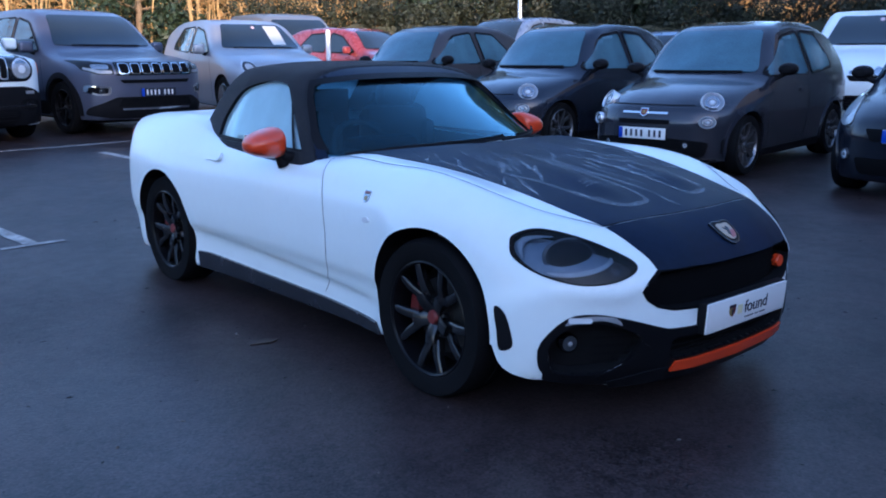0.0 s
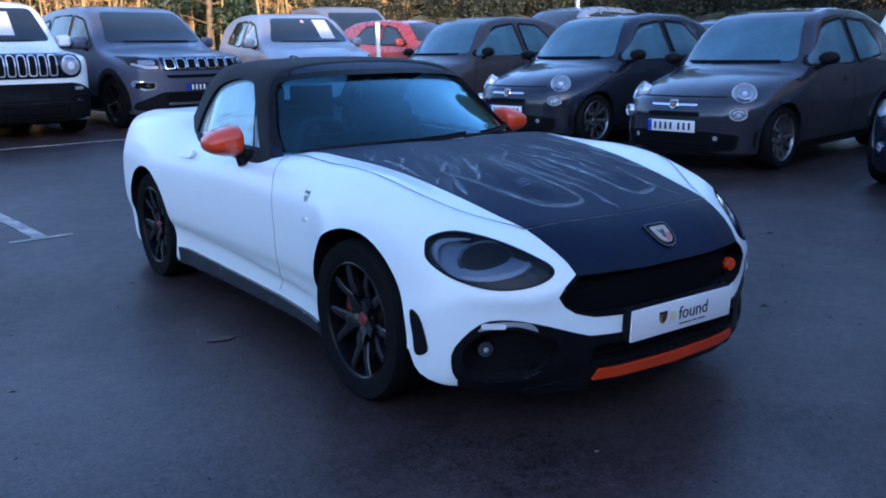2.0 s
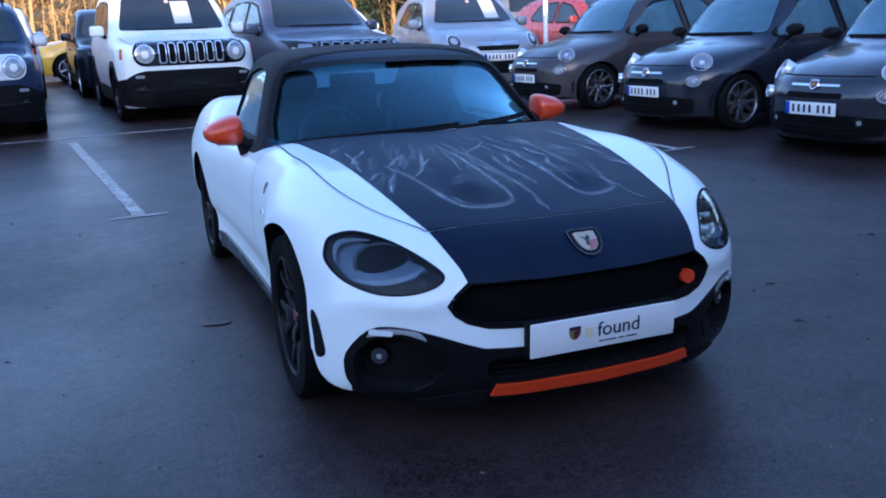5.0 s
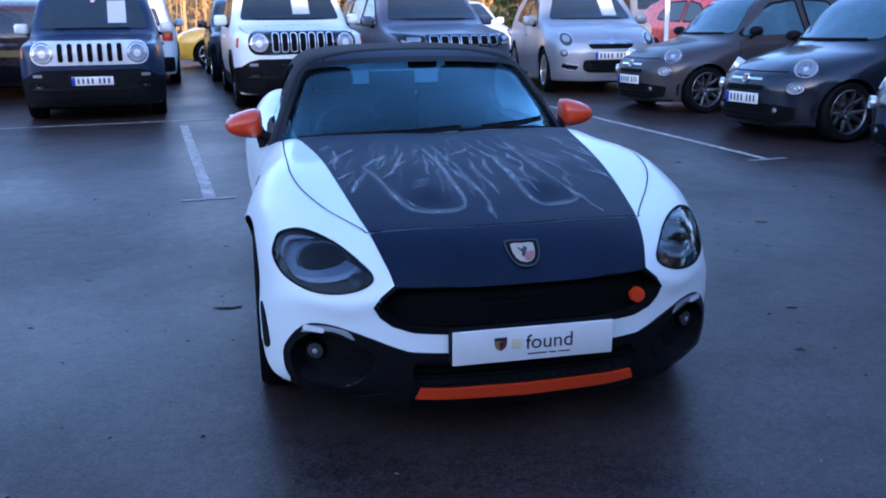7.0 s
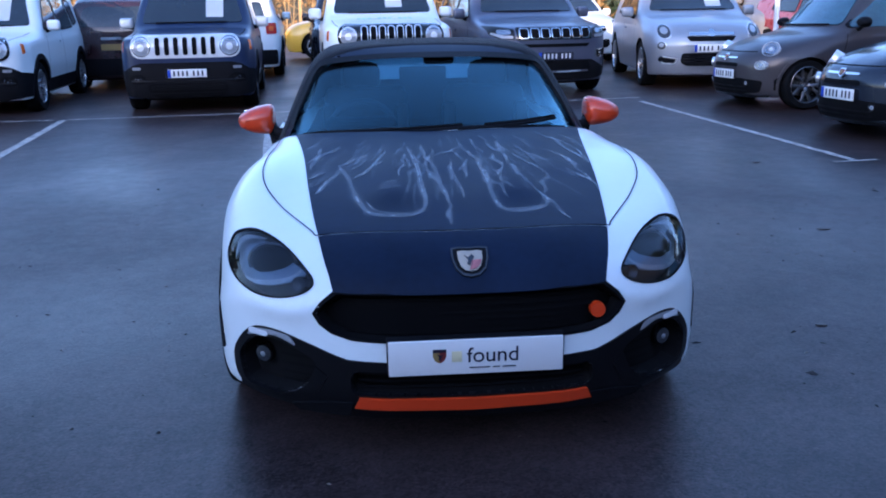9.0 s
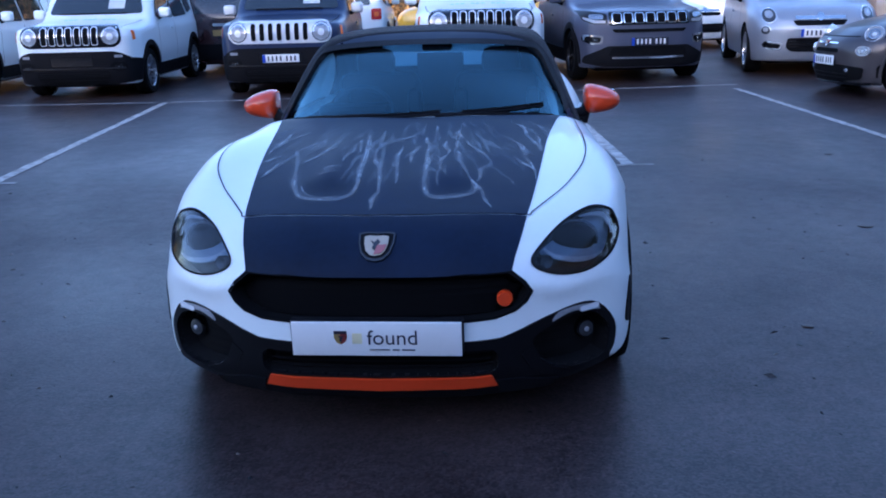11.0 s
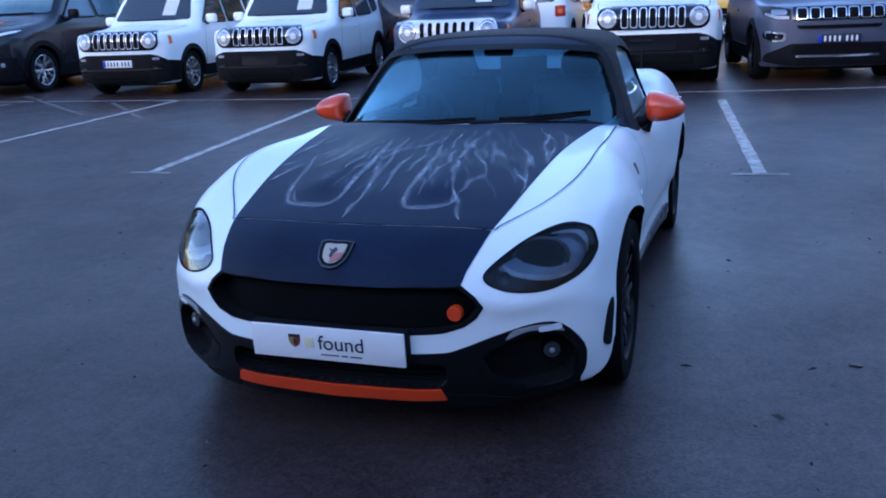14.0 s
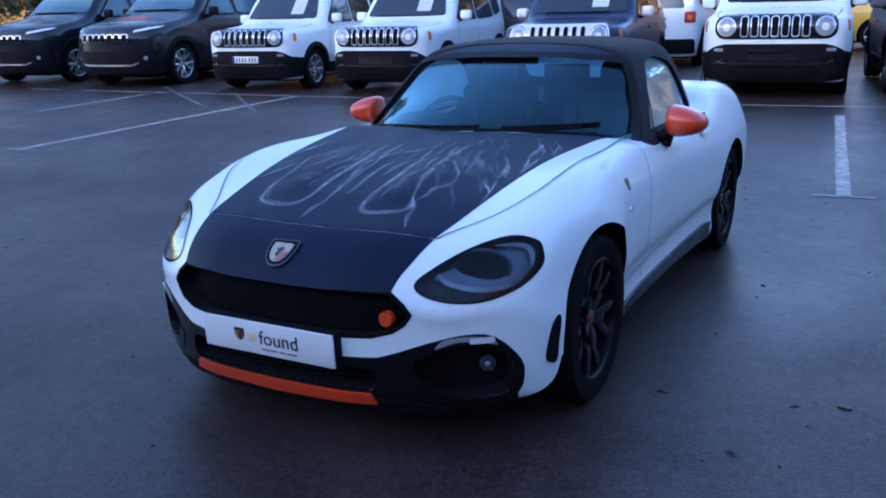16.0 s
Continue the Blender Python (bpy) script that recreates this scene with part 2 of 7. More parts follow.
OLDLINE = material("almost_gone_line_paint", (0.10, 0.085, 0.08), 0.6, vary=0.8, scale=7, bump=0.3, fine=90, dirt=0.9)
LINEPAINT = material("worn_line_paint", (0.46, 0.43, 0.40), 0.6, vary=0.45, scale=9, bump=0.3, fine=120, dirt=0.8)
CONCRETE = material("rendered_wall", (0.13, 0.125, 0.12), 0.85, vary=0.15, bump=0.3)
BARK = material("winter_bark", (0.20, 0.145, 0.09), 0.9, vary=0.35, bump=0.6)
TWIG = material("golden_twigs", (0.40, 0.27, 0.11), 0.9, vary=0.4)
DRYLEAF = material("dry_leaves", (0.34, 0.21, 0.075), 0.8, vary=0.6, scale=1.5)
EVERGREEN = material("evergreen_leaves", (0.022, 0.040, 0.018), 0.6, vary=0.5, scale=2)
HEDGEGREEN = material("hedge_leaves", (0.022, 0.028, 0.014), 0.65, vary=0.6, scale=1.2)
GRASSY = material("rough_bank", (0.10, 0.085, 0.045), 0.95, vary=0.5, scale=1.0, bump=0.6)

# ---- mesh tools ----


def link(name, mesh, parent=None, label="", smooth=True, angle=38):
    if smooth and len(mesh.polygons):
        mesh.polygons.foreach_set("use_smooth", [True] * len(mesh.polygons))
        mesh.set_sharp_from_angle(angle=radians(angle))
    ob = new(name, mesh)
    ob.parent = parent
    return tagged(ob, label)


def raw(name, verts, faces, mat):
    me = bpy.data.meshes.new(name)
    me.from_pydata([tuple(v) for v in verts], [], [tuple(int(i) for i in f) for f in faces])
    me.validate()
    me.materials.append(mat)
    return me


def part(name, bm, mat, parent=None, label="", smooth=True, angle=38):
    """A bmesh as one mesh object under a thing or a part."""
    me = bpy.data.meshes.new(name)
    bmesh.ops.recalc_face_normals(bm, faces=bm.faces)
    bm.to_mesh(me)
    bm.free()
    me.materials.append(mat)
    return link(name, me, parent, label, smooth, angle)


def box(cx, cy, cz, sx, sy, sz, bevel=0.0, m=None, bm=None, segs=2):
    """A block with bevelled edges, added to bm."""
    own = bmesh.new()
    bmesh.ops.create_cube(own, size=1)
    bmesh.ops.scale(own, vec=(sx, sy, sz), verts=own.verts)
    if bevel:
        bmesh.ops.bevel(own, geom=own.edges, offset=bevel, segments=segs, affect="EDGES", profile=0.5)
    bmesh.ops.translate(own, vec=(cx, cy, cz), verts=own.verts)
    if m is not None:
        bmesh.ops.transform(own, matrix=m, verts=own.verts)
    return merge(bm, own)


def merge(bm, own):
    if bm is None:
        return own
    me = bpy.data.meshes.new("join")
    own.to_mesh(me)
    own.free()
    bm.from_mesh(me)
    bpy.data.meshes.remove(me)
    return bm


def lathe(profile, segs=48, axis="x", bm=None, closed=False):
    """Turns (radius, along) pairs about the x or z axis."""
    own = bmesh.new()
    rings = []
    for k in range(segs):
        a = 2 * math.pi * k / segs
        c, s = math.cos(a), math.sin(a)
        rings.append([own.verts.new((h, r * c, r * s) if axis == "x" else (r * c, r * s, h)) for r, h in profile])
    n = len(profile)
    for k in range(segs):
        a, b = rings[k], rings[(k + 1) % segs]
        for i in range(n if closed else n - 1):
            own.faces.new((a[i], a[(i + 1) % n], b[(i + 1) % n], b[i]))
    bmesh.ops.remove_doubles(own, verts=own.verts, dist=1e-5)
    return merge(bm, own)


def tube(points, radius, segs=6, bm=None, taper=1.0):
    """A round bar along points."""
    own = bmesh.new()
    rings = []
    pts = [Vector(p) for p in points]
    for i, p in enumerate(pts):
        d = (pts[min(i + 1, len(pts) - 1)] - pts[max(i - 1, 0)]).normalized()
        u = d.orthogonal().normalized()
        w = d.cross(u)
        r = radius * (1 + (taper - 1) * i / max(1, len(pts) - 1))
        rings.append([own.verts.new(p + (u * math.cos(2 * math.pi * k / segs) + w * math.sin(2 * math.pi * k / segs)) * r) for k in range(segs)])
    for a, b in zip(rings, rings[1:]):
        for k in range(segs):
            own.faces.new((a[k], a[(k + 1) % segs], b[(k + 1) % segs], b[k]))
    own.faces.new(rings[0][::-1])
    own.faces.new(rings[-1])
    return merge(bm, own)


def curve1(pairs, n=600):
    """A smooth function of one variable through the pairs, without overshoot."""
    xs, ys = (np.array(c, float) for c in zip(*pairs))
    h, s = np.diff(xs), np.diff(ys) / np.diff(xs)
    m = np.zeros(len(xs))
    m[0], m[-1] = s[0], s[-1]
    for i in range(1, len(xs) - 1):
        if s[i - 1] * s[i] > 0:
            a, b = 2 * h[i] + h[i - 1], h[i] + 2 * h[i - 1]
            m[i] = (a + b) / (a / s[i - 1] + b / s[i])
    grid = np.linspace(xs[0], xs[-1], n)
    k = np.clip(np.searchsorted(xs, grid) - 1, 0, len(h) - 1)
    t = (grid - xs[k]) / h[k]
    v = ((2 * t ** 3 - 3 * t ** 2 + 1) * ys[k] + (t ** 3 - 2 * t ** 2 + t) * h[k] * m[k]
         + (-2 * t ** 3 + 3 * t ** 2) * ys[k + 1] + (t ** 3 - t ** 2) * h[k] * m[k + 1])
    return lambda x: np.interp(x, grid, v)


def smax(a, b, k):
    """The greater of two fields, with the edge between them rounded over k metres."""
    h = np.clip(0.5 + 0.5 * (a - b) / k, 0, 1)
    return b + (a - b) * h + k * h * (1 - h)


def surface(field, lo, hi, h, steps=4):
    """The zero surface of a field as quads (surface nets), settled onto it by Newton steps."""
    axes = [np.arange(a, b + h, h) for a, b in zip(lo, hi)]
    n = [len(a) for a in axes]
    X, Y, Z = np.meshgrid(*axes, indexing="ij")
    F = field(X, Y, Z)
    acc = np.zeros([k - 1 for k in n] + [3])
    cnt = np.zeros([k - 1 for k in n])
    corner = [(i, j, k) for i in (0, 1) for j in (0, 1) for k in (0, 1)]

    def at(a, c):
        return a[c[0]:n[0] - 1 + c[0], c[1]:n[1] - 1 + c[1], c[2]:n[2] - 1 + c[2]]
    for c in corner:
        for ax in range(3):
            if c[ax] == 0:
                e = list(c)
                e[ax] = 1
                fa, fb = at(F, c), at(F, e)
                cross = (fa < 0) != (fb < 0)
                t = np.where(cross, fa / np.where(fa == fb, 1, fa - fb), 0)
                for k in range(3):
                    acc[..., k] += np.where(cross, c[k] + (t if k == ax else 0), 0)
                cnt += cross
    used = cnt > 0
    idx = -np.ones(used.shape, int)
    idx[used] = np.arange(used.sum())
    base = np.argwhere(used)
    V = (base + acc[used] / cnt[used][:, None]) * h + np.array(lo)
    quads = []
    S = F < 0
    for ax in range(3):
        sl = [slice(1, n[k] - 1) for k in range(3)]
        sl[ax] = slice(0, n[ax] - 1)
        up = list(sl)
        up[ax] = slice(1, n[ax])
        p = np.argwhere(S[tuple(sl)] != S[tuple(up)]) + [s.start for s in sl]
        o1, o2 = [k for k in range(3) if k != ax]
        q = []
        for d1, d2 in ((1, 1), (0, 1), (0, 0), (1, 0)):
            r = p.copy()
            r[:, o1] -= d1
            r[:, o2] -= d2
            q.append(idx[r[:, 0], r[:, 1], r[:, 2]])
        q = np.stack(q, 1)
        inside = S[p[:, 0], p[:, 1], p[:, 2]]
        flip = inside if ax != 1 else ~inside
        q[~flip] = q[~flip][:, ::-1]
        quads.append(q)
    for _ in range(steps):
        V = settle(field, V)
    return V, np.concatenate(quads)


def slope(field, V, e=2e-3):
    g = np.stack([field(*(V + d).T) - field(*(V - d).T) for d in np.eye(3) * e], 1) / (2 * e)
    return g


def settle(field, V):
    g = slope(field, V)
    s = field(*V.T) / np.maximum((g ** 2).sum(1), 0.2)
    return V - np.clip(s, -0.02, 0.02)[:, None] * g


def round_curve(pts, per=6, closed=True):
    """A smooth curve through the points."""
    p = [np.array(q, float) for q in pts]
    n = len(p)
    out = []
    for i in range(n if closed else n - 1):
        g = [p[(i + k) % n] if closed else p[min(max(i + k, 0), n - 1)] for k in (-1, 0, 1, 2)]
        for j in range(per):
            t = j / per
            out.append(0.5 * (2 * g[1] + (g[2] - g[0]) * t + (2 * g[0] - 5 * g[1] + 4 * g[2] - g[3]) * t ** 2 + (3 * g[1] - g[0] - 3 * g[2] + g[3]) * t ** 3))
    if not closed:
        out.append(p[-1])
    return out


def inside_poly(P, poly):
    x, y = P[:, 0], P[:, 1]
    r = np.zeros(len(P), bool)
    for (x1, y1), (x2, y2) in zip(poly, np.roll(poly, -1, 0)):
        if y1 != y2:
            r ^= ((y1 > y) != (y2 > y)) & (x < (x2 - x1) * (y - y1) / (y2 - y1) + x1)
    return r


ORDER = {"x": (1, 2, 0), "y": (0, 2, 1), "z": (0, 1, 2)}


def drop(field, P, axis, start, way, reach=1.6):
    """Points of a plan laid onto the surface, coming along the axis from start."""
    a, b, c = ORDER[axis]
    Q = np.zeros((len(P), 3))
    Q[:, a], Q[:, b] = P[:, 0], P[:, 1]

    def val(s):
        R = Q.copy()
        R[:, c] = start + way * s
        return field(*R.T)
    lo_, hi_ = np.zeros(len(P)), np.full(len(P), np.nan)
    for s in np.arange(0.02, reach, 0.02):
        hit = np.isnan(hi_) & (val(np.full(len(P), s)) < 0)
        hi_[hit], lo_[hit] = s, s - 0.02
    ok = ~np.isnan(hi_)
    hi_ = np.where(ok, hi_, reach)
    lo_ = np.where(ok, lo_, reach - 0.02)
    for _ in range(16):
        mid = (lo_ + hi_) / 2
        neg = val(mid) < 0
        hi_, lo_ = np.where(neg, mid, hi_), np.where(neg, lo_, mid)
    Q[:, c] = start + way * hi_
    return Q, ok


def patch_mesh(name, field, outline, axis, start, way, mat, off=0.004, thick=0.012, h=0.04, holes=(), reach=1.6):
    """A sheet of some thickness that follows the surface inside an outline."""
    from mathutils.geometry import delaunay_2d_cdt
    loops = [np.array(outline)] + [np.array(o) for o in holes]
    pts, edges = [], []
    for lp in loops:
        k = len(pts)
        dense = []
        for p, q in zip(lp, np.roll(lp, -1, 0)):
            m = max(1, int(np.hypot(*(q - p)) / h))
            dense += [p + (q - p) * j / m for j in range(m)]
        pts += dense
        edges += [(k + i, k + (i + 1) % len(dense)) for i in range(len(dense))]
    lo_, hi_ = loops[0].min(0), loops[0].max(0)
    gx, gy = np.meshgrid(np.arange(lo_[0], hi_[0], h), np.arange(lo_[1], hi_[1], h))
    G = np.stack([gx.ravel() + (np.arange(gx.size) // gx.shape[1] % 2) * h / 2, gy.ravel()], 1)
    P0 = np.array(pts)
    keep = inside_poly(G, loops[0])
    for lp in loops[1:]:
        keep &= ~inside_poly(G, lp)
    G = G[keep]
    if len(G):
        far = np.ones(len(G), bool)
        for i in range(0, len(G), 500):
            far[i:i + 500] = (np.abs(G[i:i + 500, None] - P0[None]).max(2).min(1) > h * 0.4)
        G = G[far]
    allp = np.concatenate([P0, G]) if len(G) else P0
    vo, eo, fo, *_ = delaunay_2d_cdt([Vector(p) for p in allp], edges, [], 0, 1e-6)
    V2 = np.array([tuple(v) for v in vo])
    F = np.array([f for f in fo if len(f) == 3])
    C = V2[F].mean(1)
    k = inside_poly(C, loops[0])
    for lp in loops[1:]:
        k &= ~inside_poly(C, lp)
    F = F[k]
    Q, ok = drop(field, V2, axis, start, way, reach)
    F = F[ok[F].all(1)]
    N = slope(field, Q)
    N /= np.linalg.norm(N, axis=1)[:, None] + 1e-9
    a = Q + N * off
    e = np.cross(a[F[:, 1]] - a[F[:, 0]], a[F[:, 2]] - a[F[:, 0]])
    if len(F) and (e * N[F[:, 0]]).sum() < 0:
        F = F[:, ::-1]
    count = {}
    for f in F:
        for i, j in ((0, 1), (1, 2), (2, 0)):
            count[(f[i], f[j])] = 1
    rim = [(i, j) for i, j in count if (j, i) not in count]
    nv = len(a)
    V = np.concatenate([a, Q + N * (off - thick)])
    faces = [tuple(f) for f in F] + [tuple(f[::-1] + nv) for f in F] + [(j, i, i + nv, j + nv) for i, j in rim]
    used = sorted({i for f in faces for i in f})
    new_i = {o: k for k, o in enumerate(used)}
    return raw(name, V[used], [[new_i[i] for i in f] for f in faces], mat)


def patch(name, field, outline, axis, start, way, mat, parent, label="", **k):
    return link(name, patch_mesh(name, field, outline, axis, start, way, mat, **k), parent, label, angle=50)


def ribbon(name, field, pts, axis, start, way, mat, parent, width, off=0.0015, label="", reach=1.6):
    """A narrow strip laid on the surface along a line."""
    P = np.array(pts, float)
    T = np.gradient(P, axis=0)
    T /= np.linalg.norm(T, axis=1)[:, None] + 1e-9
    w = np.array(width if np.ndim(width) else [width] * len(P))[:, None] / 2
    side = np.stack([-T[:, 1], T[:, 0]], 1) * w
    n = len(P)
    Q, ok = drop(field, np.concatenate([P + side, P - side]), axis, start, way, reach)
    N = slope(field, Q)
    N /= np.linalg.norm(N, axis=1)[:, None] + 1e-9
    Q = Q + N * off
    faces = [(i, i + 1, n + i + 1, n + i) for i in range(n - 1) if ok[[i, i + 1, n + i, n + i + 1]].all()]
    return link(name, raw(name, Q, faces, mat), parent, label)


def carve(mesh, cutters, field, paint, liner, tol=0.004):
    """Cuts pockets into a body; faces off its own surface take the liner."""
    temp = [new("cut_body", mesh)]
    for c in cutters:
        temp.append(new("cutter", c))
        mod = temp[0].modifiers.new("cut", "BOOLEAN")
        mod.object, mod.operation, mod.solver = temp[-1], "DIFFERENCE", "EXACT"
    me = bpy.data.meshes.new_from_object(temp[0].evaluated_get(bpy.context.evaluated_depsgraph_get()))
    for o in temp:
        bpy.data.objects.remove(o)
    for c in cutters:
        bpy.data.meshes.remove(c)
    me.materials.clear()
    me.materials.append(paint)
    me.materials.append(liner)
    C = np.zeros(len(me.polygons) * 3)
    me.polygons.foreach_get("center", C)
    off = np.abs(field(*C.reshape(-1, 3).T)) > tol
    me.polygons.foreach_set("material_index", off.astype(np.int32))
    return me


def prism(outline, axis, a0, a1):
    """A solid with that outline, between two places on the axis."""
    a, b, c = ORDER[axis]
    n = len(outline)
    V = np.zeros((2 * n, 3))
    for k, v in ((0, a0), (1, a1)):
        V[k * n:(k + 1) * n, a], V[k * n:(k + 1) * n, b], V[k * n:(k + 1) * n, c] = [p[0] for p in outline], [p[1] for p in outline], v
    bm = bmesh.new()
    vs = [bm.verts.new(v) for v in V]
    bm.faces.new(vs[:n])
    bm.faces.new(vs[n:])
    for i in range(n):
        bm.faces.new((vs[i], vs[(i + 1) % n], vs[n + (i + 1) % n], vs[n + i]))
    bmesh.ops.recalc_face_normals(bm, faces=bm.faces)
    me = bpy.data.meshes.new("prism")
    bm.to_mesh(me)
    bm.free()
    return me


def circle(cx, cy, r, n=28, ry=None):
    return [(cx + r * math.cos(2 * math.pi * k / n), cy + (ry or r) * math.sin(2 * math.pi * k / n)) for k in range(n)]


def slab(cx, cy, w, h, r=0.02, n=4):
    """A rounded rectangle."""
    out = []
    for sx, sy, a0 in ((1, 1, 0), (-1, 1, 90), (-1, -1, 180), (1, -1, 270)):
        for k in range(n + 1):
            a = radians(a0 + 90 * k / n)
            out.append((cx + sx * (w / 2 - r) + r * math.cos(a), cy + sy * (h / 2 - r) + r * math.sin(a)))
    return out


def flip(pts):
    return [(-x, y) for x, y in pts][::-1]

# ---- the place ----


def ground_z(x, y):
    """The lot: level round the sports car, rising gently behind and beside it."""
    a, b = y - 0.6, x - 1.2
    up = 0.0180 * 0.5 * (a + np.sqrt(a * a + 0.5)) + 0.009 * 0.5 * (b + np.sqrt(b * b + 0.5))
    return np.minimum(up, 0.55) - 0.004


def lay_grid():
    xs = np.concatenate([np.linspace(-2000, -60, 12), np.linspace(-50, 50, 101), np.linspace(60, 2000, 12)])
    ys = np.concatenate([np.linspace(-2000, -60, 12), np.linspace(-50, 70, 121), np.linspace(80, 2000, 12)])
    X, Y = np.meshgrid(xs, ys, indexing="ij")
    V = np.stack([X, Y, ground_z(X, Y)], -1).reshape(-1, 3)
    n = len(ys)
    F = [(i * n + j, (i + 1) * n + j, (i + 1) * n + j + 1, i * n + j + 1) for i in range(len(xs) - 1) for j in range(n - 1)]
    ob = link("ground", raw("ground", V, F, ASPHALT))
    tagged(ob, "damp dark grey asphalt of a car sales lot", "ground", kind="structure")


lay_grid()


def strip(name, a, b, width, label, gaps=(), seed=1, mat=LINEPAINT):
    """A painted line on the asphalt, with ragged worn edges."""
    rng = random.Random(seed)
    a, b = np.array(a, float), np.array(b, float)
    length = np.hypot(*(b - a))
    n = max(2, int(length / 0.10))
    d = (b - a) / length
    s = np.array([-d[1], d[0]])
    V, F = [], []
    for i in range(n + 1):
        p = a + (b - a) * i / n
        for k in (-1, 1):
            q = p + s * k * (width / 2 + rng.uniform(-0.006, 0.006))
            V.append((q[0], q[1], float(ground_z(q[0], q[1])) + 0.0045))
        if i and not any(lo_ <= i / n <= hi_ for lo_, hi_ in gaps):
            F.append((2 * i - 2, 2 * i - 1, 2 * i + 1, 2 * i))
    ob = link(name, raw(name, V, F, mat))
    return tagged(ob, label, "road marking", kind="structure")


BAYS = [((1.36, 2.80), (0.97, 7.30)), ((-1.19, 2.60), (-1.71, 7.40)), ((-3.84, 2.34), (-4.46, 7.64)), ((-6.89, 2.25), (-7.2, 7.66)), ((3.90, 2.98), (3.46, 7.95))]
for k, (a, b) in enumerate(BAYS):
    wide = 0.10 if k != 4 else 0.08
    strip("bay_line", a, b, wide, "worn white painted bay line on the asphalt", seed=k)
    strip("bay_line_end", (a[0] - 0.21, a[1] - 0.06), (a[0] + 0.21, a[1] - 0.03), 0.06, "short worn white cross mark ending a bay line", seed=k + 20, mat=FAINTLINE)
strip("cross_line", (-13.5, 7.45), (-4.6, 7.66), 0.07, "long thin worn white line in front of the parked cars", gaps=[(0.1, 0.16), (0.4, 0.43)], seed=31)
strip("cross_line", (-4.4, 7.67), (3.6, 8.45), 0.075, "long thin worn white line in front of the parked cars", seed=32)
strip("bay_line", (-9.7, 2.4), (-10.2, 7.2), 0.08, "worn white painted bay line on the asphalt", gaps=[(0.2, 0.5)], seed=33)
strip("bay_line", (-10.9, 8.35), (-7.6, 5.9), 0.06, "faint old diagonal line worn into the asphalt", seed=34, mat=OLDLINE)
strip("bay_line", (-8.3, 7.4), (-6.4, 5.6), 0.06, "faint old diagonal line worn into the asphalt", seed=35, mat=OLDLINE)


WETLEAF = material("wet_leaf", (0.055, 0.038, 0.028), 0.5, vary=0.4, scale=20)


def repair(x, y, w, d, seed):
    """A pale flat scrap on the asphalt."""
    rng = random.Random(seed)
    V = [(x + w * math.cos(a) * rng.uniform(0.6, 1), y + d * math.sin(a) * rng.uniform(0.5, 1), 0.001 + float(ground_z(x, y)) + 0.003) for a in np.linspace(0, 6.28, 11)[:-1]]
    bm = bmesh.new()
    f = bm.faces.new([bm.verts.new(v) for v in V])
    r = bmesh.ops.extrude_face_region(bm, geom=[f])
    bmesh.ops.translate(bm, vec=(0, 0, 0.003), verts=[v for v in r["geom"] if isinstance(v, bmesh.types.BMVert)])
    tagged(part("leaf_scrap", bm, WETLEAF, smooth=False), "flattened dry brown leaf lying on wet asphalt", "leaf")


for k, (x, y, w, d) in enumerate(((-0.99, -0.20, 0.075, 0.035), (2.5, 0.75, 0.05, 0.03), (3.05, 3.05, 0.035, 0.03), (1.65, -0.9, 0.03, 0.02), (-1.6, -1.9, 0.025, 0.02))):
    repair(x, y, w, d, k)



def grit():
    """Loose chips, twig ends and leaf crumbs on the damp asphalt near the car."""
    rng = np.random.default_rng(19)
    n = 900
    P = np.stack([rng.uniform(-5.5, 6.0, n), rng.uniform(-3.6, 3.2, n)], 1)
    r = rng.choice([0.004, 0.007, 0.010, 0.016], n, p=[0.45, 0.36, 0.16, 0.03])
    V, F = [], []
    for (x, y), q in zip(P, r):
        a0, z = rng.uniform(0, 6.28), float(ground_z(x, y))
        k = len(V)
        long = rng.uniform(0.9, 2.8)
        for i in range(5):
            a = a0 + i * 1.2566
            u, v = q * long * math.cos(a), q * math.sin(a) * rng.uniform(0.5, 1)
            V.append((x + u * math.cos(a0) - v * math.sin(a0), y + u * math.sin(a0) + v * math.cos(a0), z + 0.001))
        V.append((x, y, z + 0.001 + q * rng.uniform(0.3, 0.7)))
        F += [(k + i, k + (i + 1) % 5, k + 5) for i in range(5)]
    tagged(link("grit", raw("grit", V, F, GRIT), smooth=False), "loose stone chips and leaf crumbs on wet asphalt", "grit", kind="stuff")


def grit_material():
    m = bpy.data.materials.new("loose_grit")
    m.use_nodes = True
    n, l = m.node_tree.nodes, m.node_tree.links
    geo, ramp = n.new("ShaderNodeNewGeometry"), n.new("ShaderNodeValToRGB")
    ramp.color_ramp.elements[0].color, ramp.color_ramp.elements[1].color = (0.008, 0.007, 0.007, 1), (0.16, 0.13, 0.11, 1)
    ramp.color_ramp.elements[0].position, ramp.color_ramp.elements[1].position = 0.55, 1.0
    l.new(geo.outputs["Random Per Island"], ramp.inputs[0])
    l.new(ramp.outputs[0], n["Principled BSDF"].inputs["Base Color"])
    n["Principled BSDF"].inputs["Roughness"].default_value = 0.7
    return m


GRIT = grit_material()
grit()

# unseen block added behind the camera, sized to shade the lot from the low sun
bm = box(-2, -19.5, 3.35, 90, 8, 6.70, 0.05)
tagged(part("unseen_wall_south", bm, CONCRETE, smooth=False), "plain rendered unseen wall added to shade the lot", "wall", kind="structure")


# unseen block added to the east to cut sky reflection on the asphalt
bm = box(18, -8.5, 4.5, 8, 16, 9.0, 0.05)
